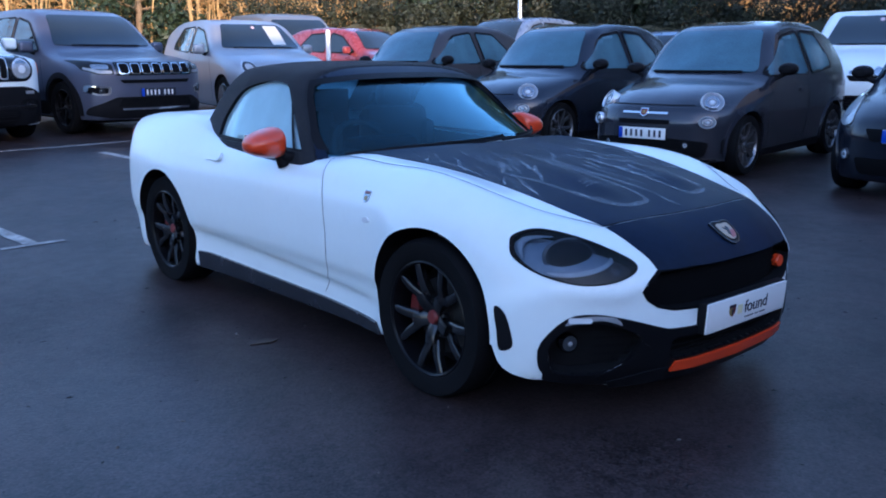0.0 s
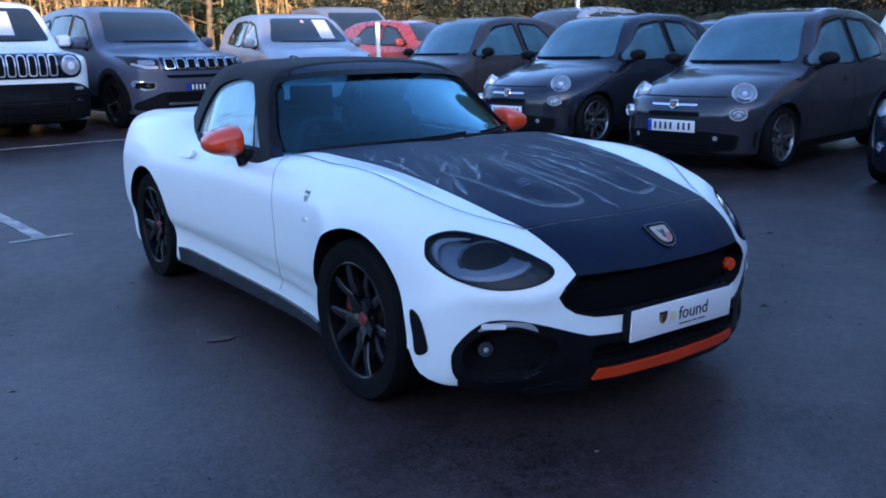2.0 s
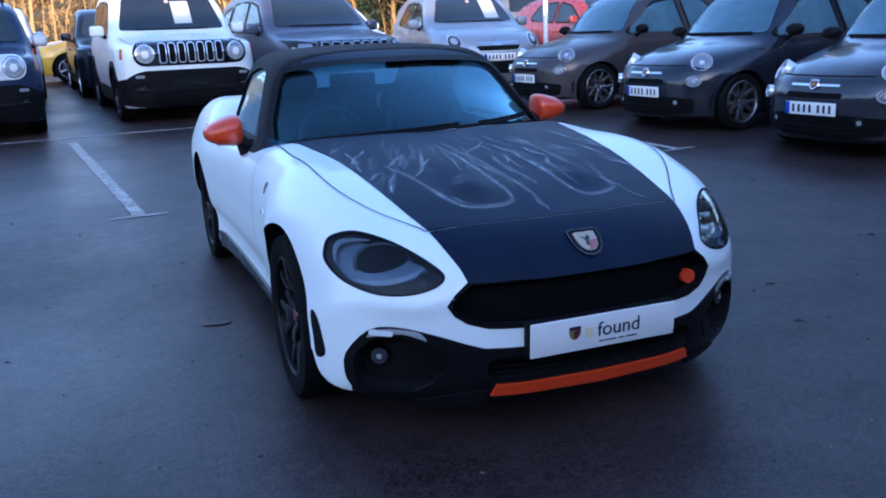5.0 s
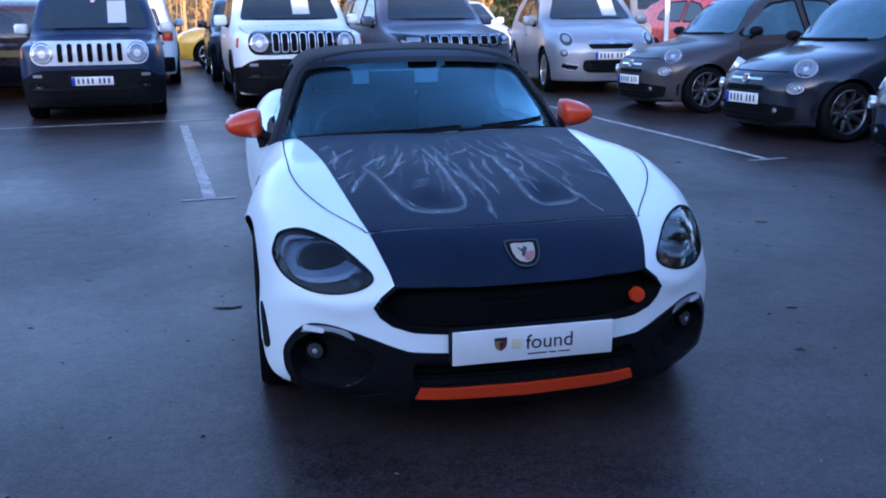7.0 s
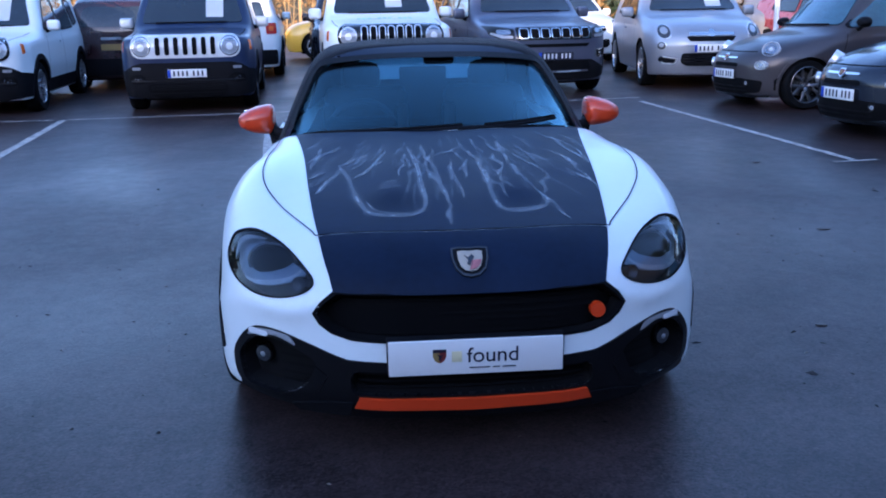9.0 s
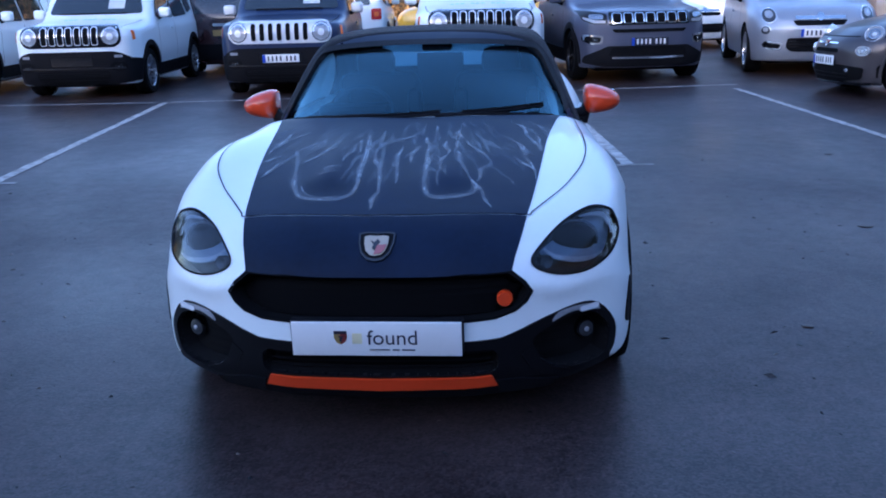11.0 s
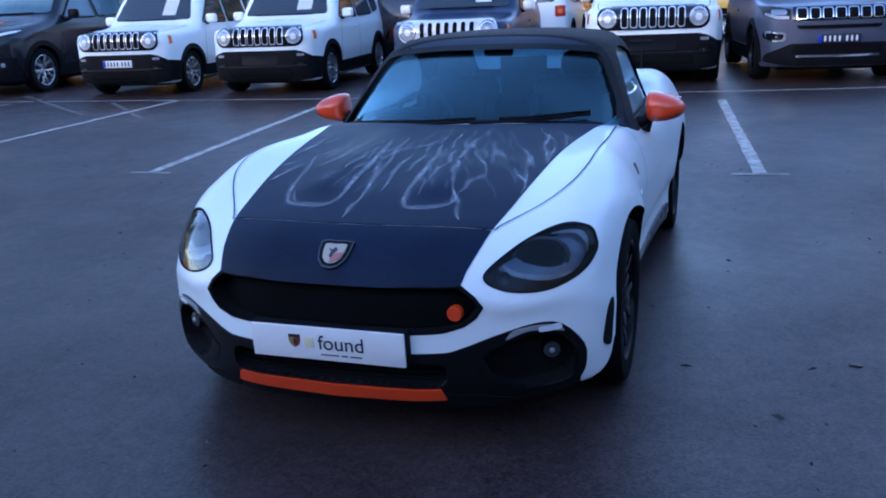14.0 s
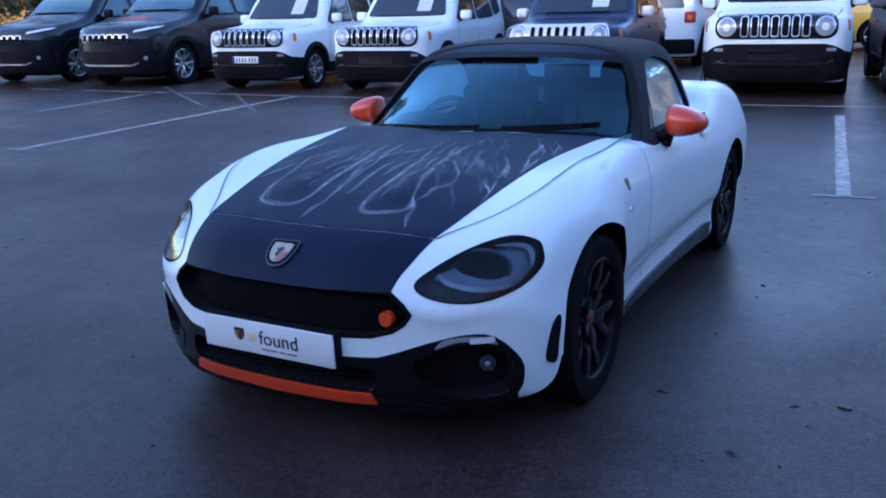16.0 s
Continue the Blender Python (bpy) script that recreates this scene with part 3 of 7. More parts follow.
tagged(part("unseen_wall_east", bm, CONCRETE, smooth=False), "plain rendered unseen wall added to block the eastern sky", "wall", kind="structure")


def leaf_cloud(name, centres, radii, count, size, mat, parent, seed, label="", stretch=(1, 1, 1)):
    """Many small tilted leaf blades scattered in loose clumps."""
    rng = np.random.default_rng(seed)
    centres, radii = np.array(centres), np.array(radii)
    k = rng.choice(len(centres), count, p=radii ** 2 / (radii ** 2).sum())
    u = rng.normal(size=(count, 3))
    u /= np.linalg.norm(u, axis=1)[:, None]
    P = centres[k] + u * (radii[k] * rng.uniform(0.35, 1.0, count) ** 0.6)[:, None] * np.array(stretch)
    a = rng.normal(size=(count, 3))
    a /= np.linalg.norm(a, axis=1)[:, None]
    b = np.cross(a, u + rng.normal(size=(count, 3)) * 0.4)
    b /= np.linalg.norm(b, axis=1)[:, None] + 1e-6
    s = (size * rng.uniform(0.5, 1.3, count))[:, None]
    V = np.stack([P - a * s, P + b * s * 0.45, P + a * s, P - b * s * 0.45], 1).reshape(-1, 3)
    F = np.arange(4 * count).reshape(-1, 4)
    return link(name, raw(name, V, F, mat), parent, label, smooth=False)


def branches(base, height, seed, spread=0.45, levels=4, r0=0.16, lean=0.1):
    """A trunk with limbs, boughs and twigs; returns the wood and the twig tips."""
    rng = random.Random(seed)
    wood, tips = bmesh.new(), []

    def grow(p, d, length, r, level):
        pts = [p]
        for _ in range(4):
            d = (d + Vector((rng.gauss(0, 0.13), rng.gauss(0, 0.13), rng.gauss(0.05, 0.08)))).normalized()
            pts.append(pts[-1] + d * length / 4)
        tube(pts, r, 7 if level == 0 else 4 if level < 3 else 3, wood, taper=0.55)
        if level >= levels:
            tips.append(pts[-1])
            return
        for k in range(rng.randint(3, 4) if level else 6):
            i = rng.randint(1, 4)
            e = (d * 0.75 + Vector((rng.gauss(0, 1), rng.gauss(0, 1), rng.gauss(0.15, 0.6))).normalized() * (spread + 0.35)).normalized()
            grow(pts[i], e, length * rng.uniform(0.5, 0.72), r * 0.5, level + 1)
    grow(Vector(base), Vector((rng.gauss(0, lean), rng.gauss(0, lean), 1)).normalized(), height * 0.5, r0, 0)
    return wood, tips


def bare_tree(x, y, height, seed, leafy=900, label="bare winter tree with golden sunlit twigs"):
    z = float(ground_z(x, y))
    root = tagged(new("tree"), label, "tree", group="trees behind the lot")
    root.location = (x, y, z)
    wood, tips = branches((0, 0, -0.1), height, seed, r0=height * 0.016)
    part("trunk", wood, BARK, root, "bare brown trunk and limbs", smooth=False)
    if leafy:
        leaf_cloud("crown", tips, [height * 0.06] * len(tips), leafy, 0.11, DRYLEAF, root, seed, "thin dry golden leaves and twig ends")
    return root


def evergreen(x, y, height, width, seed, label="dense dark evergreen tree", bulk=1.0):
    z = float(ground_z(x, y))
    root = tagged(new("tree"), label, "tree", group="trees behind the lot")
    root.location = (x, y, z)
    rng = random.Random(seed)
    bm = tube([(0, 0, -0.1), (0.05, 0, height * 0.4), (0, 0.05, height * 0.85)], 0.18, 8, taper=0.3)
    for k in range(9):
        a, h = rng.uniform(0, 6.28), rng.uniform(0.15, 0.7) * height
        tube([(0, 0, h), (math.cos(a) * width * 0.35, math.sin(a) * width * 0.35, h + 0.4)], 0.05, 5, bm, taper=0.4)
    part("trunk", bm, BARK, root, smooth=False)
    cs, rs = [], []
    for k in range(46):
        h = rng.uniform(0.08, 1) * height
        w = width * 0.5 * (1.05 - (h / height) ** 1.6) * rng.uniform(0.5, 1)
        a = rng.uniform(0, 6.28)
        cs.append((math.cos(a) * w, math.sin(a) * w, h))
        rs.append(rng.uniform(0.45, 0.95) * bulk)
    leaf_cloud("crown", cs, rs, int(9000 * bulk), 0.13 * bulk, EVERGREEN, root, seed)
    return root


def hedge(name, a, b, height, depth, mat, count, size, seed, label, category="hedge", core=0.0):
    rng = np.random.default_rng(seed)
    a, b = np.array(a, float), np.array(b, float)
    n = int(np.hypot(*(b - a)) / 0.8) + 2
    cs, rs = [], []
    for t in np.linspace(0, 1, n):
        for h in np.arange(0.4, height, 0.75):
            p = a + (b - a) * t + rng.normal(0, depth * 0.3, 2)
            cs.append((p[0], p[1], float(ground_z(p[0], p[1])) + h + rng.uniform(-0.3, 0.25)))
            rs.append(rng.uniform(0.5, 0.95))
    ob = leaf_cloud(name, cs, rs, count, size, mat, None, seed)
    if core:
        side = np.array([-(b - a)[1], (b - a)[0]]) / np.hypot(*(b - a)) * depth * 0.4
        bm = bmesh.new()
        bm.from_mesh(ob.data)
        rows = []
        for t in np.linspace(0, 1, n):
            p = a + (b - a) * t
            z = float(ground_z(p[0], p[1]))
            h = height * core * rng.uniform(0.9, 1.05)
            rows.append([bm.verts.new((q[0], q[1], z + e)) for q, e in ((p - side, 0), (p - side, h), (p + side, h), (p + side, 0))])
        for u, v in zip(rows, rows[1:]):
            for i in range(3):
                bm.faces.new((u[i], u[i + 1], v[i + 1], v[i]))
        bm.to_mesh(ob.data)
        bm.free()
    return tagged(ob, label, category, kind="stuff")


for k, (x, y, h) in enumerate(((-30, 40, 10), (-24, 37, 9), (-18, 41, 11), (-12, 38, 9.5), (-6.5, 40, 11), (-1.5, 36, 9), (3.5, 39, 11), (8, 42, 10), (12, 37, 9.5), (17, 40, 11), (22, 38, 10), (28, 36, 10), (34, 33, 11), (38, 26, 10), (42, 19, 10), (44, 12, 11), (46, 5, 10))):
    bare_tree(x, y, h, 100 + k)
# the last three are made extra tall and dense to block sky reflection
for k, (x, y, h, w) in enumerate(((11.5, 32, 7.5, 5.2), (26.5, 27.5, 15, 7), (30.5, 24, 16, 7), (33, 20, 16, 7))):
    evergreen(x, y, h, w, 300 + k, bulk=1.0 if h < 10 else 1.7)
# added trees, tops out of view, that darken the asphalt's eastern reflections
for k, (x, y, h) in enumerate(((41, 16, 22), (40, 10, 24), (39, 4, 24), (38, -2, 22), (36, -8, 22), (34, -14, 20), (31, -20, 18))):
    evergreen(x, y, h, 8, 320 + k, "tall dark evergreen tree added to block the eastern sky", bulk=1.9)
# added north-eastern trees, tops out of view, that dim sky reflected in the lot
for k, (x, y, h) in enumerate(((3, 47, 16), (9, 46, 17), (15, 46, 18), (21, 44, 18), (27, 42, 18), (32, 39, 18), (37, 33, 19), (40, 26, 20))):
    evergreen(x, y, h, 8.5, 340 + k, "tall dark evergreen tree added to block sky behind the wood", bulk=1.9)
# the same for the north-west: added trees that hold back reflected sky
for k, (x, y, h) in enumerate(((-30, 43, 17), (-35, 40, 18), (-40, 37, 19), (-46, 33, 20), (-52, 29, 20), (-57, 24, 20))):
    evergreen(x, y, h, 8.5, 360 + k, "tall dark evergreen tree added to block sky behind the wood", bulk=1.9)
hedge("thicket", (-40, 34), (28, 35), 4.2, 2.2, DRYLEAF, 60000, 0.11, 5, "tangled sunlit golden brown winter thicket", "thicket")
hedge("thicket", (-85, 18), (-40, 34), 4.6, 2.2, DRYLEAF, 34000, 0.15, 9, "tangled sunlit golden brown winter thicket", "thicket")
hedge("thicket", (30, 33), (46, 2), 4.0, 2.0, DRYLEAF, 24000, 0.14, 6, "tangled sunlit golden brown winter thicket", "thicket")
hedge("hedge", (15, 30), (30, 17), 2.7, 0.9, HEDGEGREEN, 50000, 0.085, 7, "long dark green clipped hedge behind the cars", core=0.72)
hedge("hedge", (30, 17), (34, -4), 2.8, 0.9, HEDGEGREEN, 50000, 0.085, 8, "long dark green clipped hedge behind the cars", core=0.72)


def stems(a, b, count, height, seed):
    """Upright winter stems and saplings in front of the wood."""
    rng = random.Random(seed)
    bm = bmesh.new()
    for k in range(count):
        t = rng.random()
        x, y = a[0] + (b[0] - a[0]) * t + rng.gauss(0, 1.2), a[1] + (b[1] - a[1]) * t + rng.gauss(0, 1.5)
        z, h = float(ground_z(x, y)), height * rng.uniform(0.5, 1.2)
        pts = [(x, y, z - 0.05)]
        for i in range(3):
            pts.append((pts[-1][0] + rng.gauss(0, 0.16), pts[-1][1] + rng.gauss(0, 0.1), pts[-1][2] + h / 3))
        tube(pts, rng.choice((0.02, 0.03, 0.05, 0.09)), 4, bm, taper=0.4)
        for j in range(3):
            p = Vector(pts[rng.randint(1, 3)])
            tube([p, p + Vector((rng.gauss(0, 0.7), rng.gauss(0, 0.4), rng.uniform(0.1, 0.9)))], 0.014, 3, bm, taper=0.4)
    ob = part("undergrowth", bm, TWIG, smooth=False)
    tagged(ob, "tall bare golden brown stems along the wood edge", "undergrowth", kind="stuff")


stems((-40, 32.5), (28, 33), 420, 5, 3)
stems((29, 32), (45, 2), 220, 5, 4)


def bank():
    """The wooded slope that closes the view behind the trees."""
    rng = np.random.default_rng(3)
    pts = [(-90, 44), (-40, 46), (0, 48), (30, 46), (46, 36), (54, 18), (56, 0), (58, -40)]
    V, F = [], []
    P = round_curve(pts, 10, False)
    for i, p in enumerate(P):
        d = p - np.array((0, 0))
        d = d / np.linalg.norm(d)
        for j, (o, h) in enumerate(((0, -0.2), (3, 2.2), (7, 4.8), (13, 7.0), (24, 8.5))):
            q = p + d * (o + rng.normal(0, 0.4))
            V.append((q[0], q[1], float(ground_z(q[0], q[1])) + h + rng.normal(0, 0.25)))
        if i:
            F += [(5 * i - 5 + j, 5 * i + j, 5 * i + j + 1, 5 * i - 4 + j) for j in range(4)]
    tagged(link("bank", raw("bank", V, F, GRASSY)), "rough brown wooded bank behind the trees", "bank", kind="structure")


bank()


def lamp_post(x, y, height):
    z = float(ground_z(x, y))
    root = tagged(new("street_lamp"), "tall slim pale grey lamp post behind parked cars", "street lamp")
    root.location = (x, y, z)
    part("pole", lathe([(0.0, 0), (0.09, 0), (0.09, 0.9), (0.065, 1.0), (0.05, height), (0, height)], 16, "z"), ALLOY, root)
    part("base_flange", lathe([(0, 0), (0.17, 0), (0.17, 0.02), (0.1, 0.03), (0, 0.03)], 16, "z"), STEEL, root)
    part("lamp_head", box(0, -0.25, height, 0.16, 0.55, 0.08, 0.03), ALLOY, root)


lamp_post(13.6, 12.6, 7.0)
lamp_post(2.2, 27.0, 7.0)


def marker_post(x, y):
    z = float(ground_z(x, y))
    root = tagged(new("marker_post"), "slim white painted metal post between parked cars", "post")
    root.location = (x, y, z)
    part("post", lathe([(0, 0), (0.045, 0), (0.045, 1.5), (0.035, 1.53), (0, 1.53)], 14, "z"), PLATEWHITE, root)
    part("foot", lathe([(0, 0), (0.1, 0), (0.1, 0.015), (0.05, 0.02), (0, 0.02)], 14, "z"), STEEL, root)


marker_post(6.75, 11.0)

# ---- wheels and plates ----


def wheel(parent, x, y, z, r, width, side, rim_mat, spokes, rim=0.70, twin=False, cap=None, caliper=None, ring=None):
    """A wheel under a car: tyre, rim, spokes, brake disc, hub cap. side: +1 faces +x."""
    hub = new("wheel")
    hub.parent = parent
    hub.matrix_local = pose(x, y, z) @ (Matrix.Identity(4) if side > 0 else pose(0, 0, 0, 0, 0, 180))
    w, rr = width / 2, r * rim
    part("tyre", lathe([(rr, -w * 0.92), (rr * 1.06, -w), (r * 0.95, -w), (r * 0.99, -w * 0.75), (r, -w * 0.5), (r, -w * 0.12), (r * 0.985, -w * 0.1), (r * 0.985, w * 0.1), (r, w * 0.12), (r, w * 0.5), (r * 0.99, w * 0.75), (r * 0.95, w), (rr * 1.06, w), (rr, w * 0.92)], 56), TYRE, hub)
    part("rim", lathe([(rr, -w * 0.9), (rr * 1.01, w * 0.93), (rr * 0.985, w * 0.96), (rr * 0.955, w * 0.9), (rr * 0.93, w * 0.55), (rr * 0.90, -w * 0.9)], 48), ring or rim_mat, hub)
    part("brake_disc", lathe([(0.0, -0.01), (rr * 0.66, -0.01), (rr * 0.66, 0.012), (rr * 0.3, 0.012), (rr * 0.28, 0.03), (0, 0.03)], 36), STEEL, hub)
    part("wheel_back", lathe([(0, -w * 0.5), (rr * 0.93, -w * 0.5), (rr * 0.93, -w * 0.6), (0, -w * 0.6)], 24), LINER, hub)
    if caliper:
        bm = bmesh.new()
        for a in np.linspace(-28, 28, 5):
            box(0.02, 0, rr * 0.60, 0.055, rr * 0.19, rr * 0.24, 0.008, pose(0, 0, 0, a + 75, 0, 0), bm)
        part("brake_caliper", bm, caliper, hub)
    me = None
    for k in range(spokes):
        a = 360 * k / spokes + 36
        if me is None:
            bm = bmesh.new()

            def blade(y0, y1, z0, z1, w0, w1):
                own = bmesh.new()
                vs = []
                for yy, zz, ww, xx, tt in ((y0, z0, w0, w * 0.62, 0.035), ((y0 + y1) / 2, (z0 + z1) / 2, (w0 + w1) / 2, w * 0.80, 0.03), (y1, z1, w1, w * 0.84, 0.026)):
                    vs.append([own.verts.new(v) for v in ((xx - tt, yy - ww / 2, zz), (xx - 0.004, yy - ww / 2, zz), (xx, yy - ww * 0.3, zz), (xx, yy + ww * 0.3, zz), (xx - 0.004, yy + ww / 2, zz), (xx - tt, yy + ww / 2, zz))])
                for p, q in zip(vs, vs[1:]):
                    for i in range(6):
                        own.faces.new((p[i], p[(i + 1) % 6], q[(i + 1) % 6], q[i]))
                own.faces.new(vs[0][::-1])
                own.faces.new(vs[-1])
                merge(bm, own)
            if twin:
                blade(0, 0.0, rr * 0.12, rr * 0.44, rr * 0.24, rr * 0.22)
                blade(rr * 0.050, rr * 0.29, rr * 0.38, rr * 0.94, rr * 0.175, rr * 0.15)
                blade(-rr * 0.050, -rr * 0.29, rr * 0.38, rr * 0.94, rr * 0.175, rr * 0.15)
            else:
                blade(0, 0, rr * 0.12, rr * 0.97, rr * 0.20, rr * 0.15)
            ob = part("spoke", bm, rim_mat, hub)
            me = ob.data
        else:
            ob = new("spoke", me)
            ob.parent = hub
        ob.matrix_local = pose(0, 0, 0, a, 0, 0)
    part("hub_cap", lathe([(0, w * 0.72), (rr * 0.10, w * 0.70), (rr * 0.135, w * 0.60), (rr * 0.14, w * 0.2), (0, w * 0.2)], 24), cap or rim_mat, hub)
    part("hub", lathe([(0, w * 0.60), (rr * 0.17, w * 0.60), (rr * 0.25, w * 0.52), (rr * 0.27, w * 0.2), (0, w * 0.2)], 28), rim_mat, hub)
    for k in range(5):
        a = radians(72 * k + 36)
        bm = lathe([(0, w * 0.60), (0.011, w * 0.60), (0.011, w * 0.3), (0, w * 0.3)], 6)
        bmesh.ops.translate(bm, vec=(0, math.cos(a) * rr * 0.27, math.sin(a) * rr * 0.27), verts=bm.verts)
        part("lug_nut", bm, STEEL, hub)
    return hub


def text_mesh(name, words, size, mat, parent, m, label="", depth=0.0008):
    cu = bpy.data.curves.new(name, "FONT")
    cu.body, cu.size, cu.extrude, cu.align_x, cu.align_y = words, size, depth, "CENTER", "CENTER"
    temp = new("text", cu)
    me = bpy.data.meshes.new_from_object(temp.evaluated_get(bpy.context.evaluated_depsgraph_get()))
    bpy.data.objects.remove(temp)
    bpy.data.curves.remove(cu)
    me.name = name
    me.materials.clear()
    me.materials.append(mat)
    ob = link(name, me, parent, label, smooth=False)
    ob.matrix_local = m
    return ob


def number_plate(parent, x, y, z, pitch=0, bars=7, dark=False):
    """A car's plate with dark bars for its characters, facing -y."""
    root = part("number_plate", box(0, 0, 0, 0.52, 0.012, 0.111, 0.004), INK if dark else PLATEWHITE, parent, "black plate with pale bars" if dark else "white number plate with dark bars")
    root.matrix_local = pose(x, y, z, pitch, 0, 0)
    part("blue_band", box(-0.238, -0.0065, 0, 0.042, 0.004, 0.105, 0.001), BLUEINK, root, "blue plate band")
    for k in range(bars):
        gap = 0.03 if k >= bars - 3 else 0
        part("plate_bar", box(-0.175 + k * 0.058 + gap, -0.007, 0, 0.024, 0.004, 0.068, 0.0015), PLATEWHITE if dark else INK, root)
    return root

# ---- the sports car ----
NOSE = curve1([(0, -1.972), (0.26, -1.957), (0.36, -1.932), (0.41, -1.914), (0.47, -1.883), (0.6, -1.80), (0.70, -1.71), (0.77, -1.61), (0.81, -1.48), (0.86, -1.2), (1.0, -0.6)])
CORNER = curve1([(0, -1.972), (0.26, -1.957), (0.36, -1.932), (0.41, -1.914), (0.47, -1.885), (0.6, -1.808), (0.70, -1.728), (0.77, -1.648), (0.815, -1.55), (0.85, -1.40), (0.88, -1.15), (1.0, -0.6)])
FALL = curve1([(-0.3, 0.30), (-0.02, 0.50), (0, 0.535), (0.04, 0.59), (0.084, 0.628), (0.19, 0.688), (0.3, 0.718), (0.5, 0.765), (0.8, 0.815), (1.1, 0.85), (1.4, 0.875), (1.8, 0.875)])
DECK = curve1([(-0.6, 0.865), (-0.3, 0.835), (0.0, 0.83), (0.6, 0.842), (0.85, 0.868), (1.02, 0.915), (1.22, 0.945), (1.5, 0.945), (1.8, 0.92), (2.02, 0.88)])
TUCK = curve1([(0.0, 0.12), (0.14, 0.05), (0.19, 0.02), (0.26, 0.004), (0.34, 0.0), (0.5, 0.0), (0.56, 0.012), (0.62, 0.05), (0.8, 0.14)])
SIDE = curve1([(-2.1, 0.862), (-1.45, 0.878), (-1.15, 0.887), (-0.8, 0.832), (-0.4, 0.818), (0.1, 0.822), (0.6, 0.842), (1.15, 0.872), (1.55, 0.858), (1.9, 0.80), (2.1, 0.68)])
LEAN = curve1([(0.0, 0.09), (0.13, 0.05), (0.2, 0.034), (0.28, 0.034), (0.34, 0.028), (0.40, 0.008), (0.5, 0.0), (0.58, 0.0), (0.66, 0.008), (0.74, 0.035), (0.82, 0.075), (0.95, 0.16)])


BROW = curve1([(0.40, 0.56), (0.459, 0.530), (0.499, 0.497), (0.557, 0.480), (0.624, 0.486), (0.70, 0.502), (0.76, 0.535), (0.90, 0.62)])


def bump(v, c, r):
    return np.exp(-((v - c) / r) ** 2)


def spider_body(x, y, z):
    ax = np.abs(x)
    d = y - NOSE(ax)
    w = np.clip((y + 0.75) / 0.5, 0, 1)
    w = w * w * (3 - 2 * w)
    top = FALL(d) * (1 - w) + DECK(y) * w
    top = top - 0.02 * (ax / 0.8) ** 2
    top = top + 0.058 * bump(ax, 0.70, 0.13) * bump(y, -1.22, 0.42) + 0.02 * bump(ax, 0.72, 0.16) * bump(y, 1.15, 0.45)
    top = top + 0.016 * bump(ax, 0.21, 0.075) * (1 / (1 + np.exp(-(y + 1.53) / 0.025))) * (1 / (1 + np.exp((y + 0.85) / 0.12)))
    fold = 0.017 / (1 + np.exp((z - 0.322 - 0.045 * y) / 0.005)) / (1 + np.exp((np.abs(y) - 0.78) / 0.03))
    f = smax(z - top, ax - (SIDE(y) - LEAN(z) - fold), 0.095)
    k = np.clip((ax - 0.44) / 0.07, 0, 1) * np.clip((0.80 - ax) / 0.08, 0, 1)
    f = smax(f, CORNER(ax) + TUCK(z) - 0.011 * k * bump(z, BROW(ax), 0.027) - y, 0.03)
    f = smax(f, y - (2.03 - 0.30 * (ax / 0.8) ** 4 - 0.35 * np.clip(0.45 - z, 0, 1) - 0.10 * np.clip(z - 0.7, 0, 1)), 0.06)
    e = np.clip((ax - 0.5) / 0.2, 0, 1) * np.clip((-1.40 - y) / 0.15, 0, 1)
    return smax(f, 0.138 + 0.034 * e - z, 0.02)


ROOF = curve1([(-1.2, 0.40), (-0.70, 0.83), (-0.63, 0.875), (-0.30, 1.045), (0.02, 1.185), (0.14, 1.215), (0.32, 1.23), (0.55, 1.234), (0.75, 1.222), (0.90, 1.17), (1.02, 1.07), (1.12, 0.95), (1.2, 0.84), (1.4, 0.5)])


def spider_cabin(x, y, z):
    ax = np.abs(x)
    k = np.clip((0.25 - y) / 0.5, 0, 1)
    bow = k * k * (3 - 2 * k)
    top = ROOF(y - 0.62 * bow * ax ** 2 + 0.12 * np.clip(y - 0.6, 0, 1) * ax ** 2)
    f = smax(z - top + 0.05 * (ax / 0.6) ** 3, ax - (0.735 - 0.42 * np.clip(z - 0.80, -0.2, 1) - 0.25 * np.clip(y - 0.55, 0, 1) ** 1.3), 0.09)
    return smax(f, 0.70 - z, 0.01)


def shell(f, depth):
    return smax(f, -(f + depth), 0.008)


def header_line(y, z):
    return y - (0.10 + (z - 1.18) * 0.914)


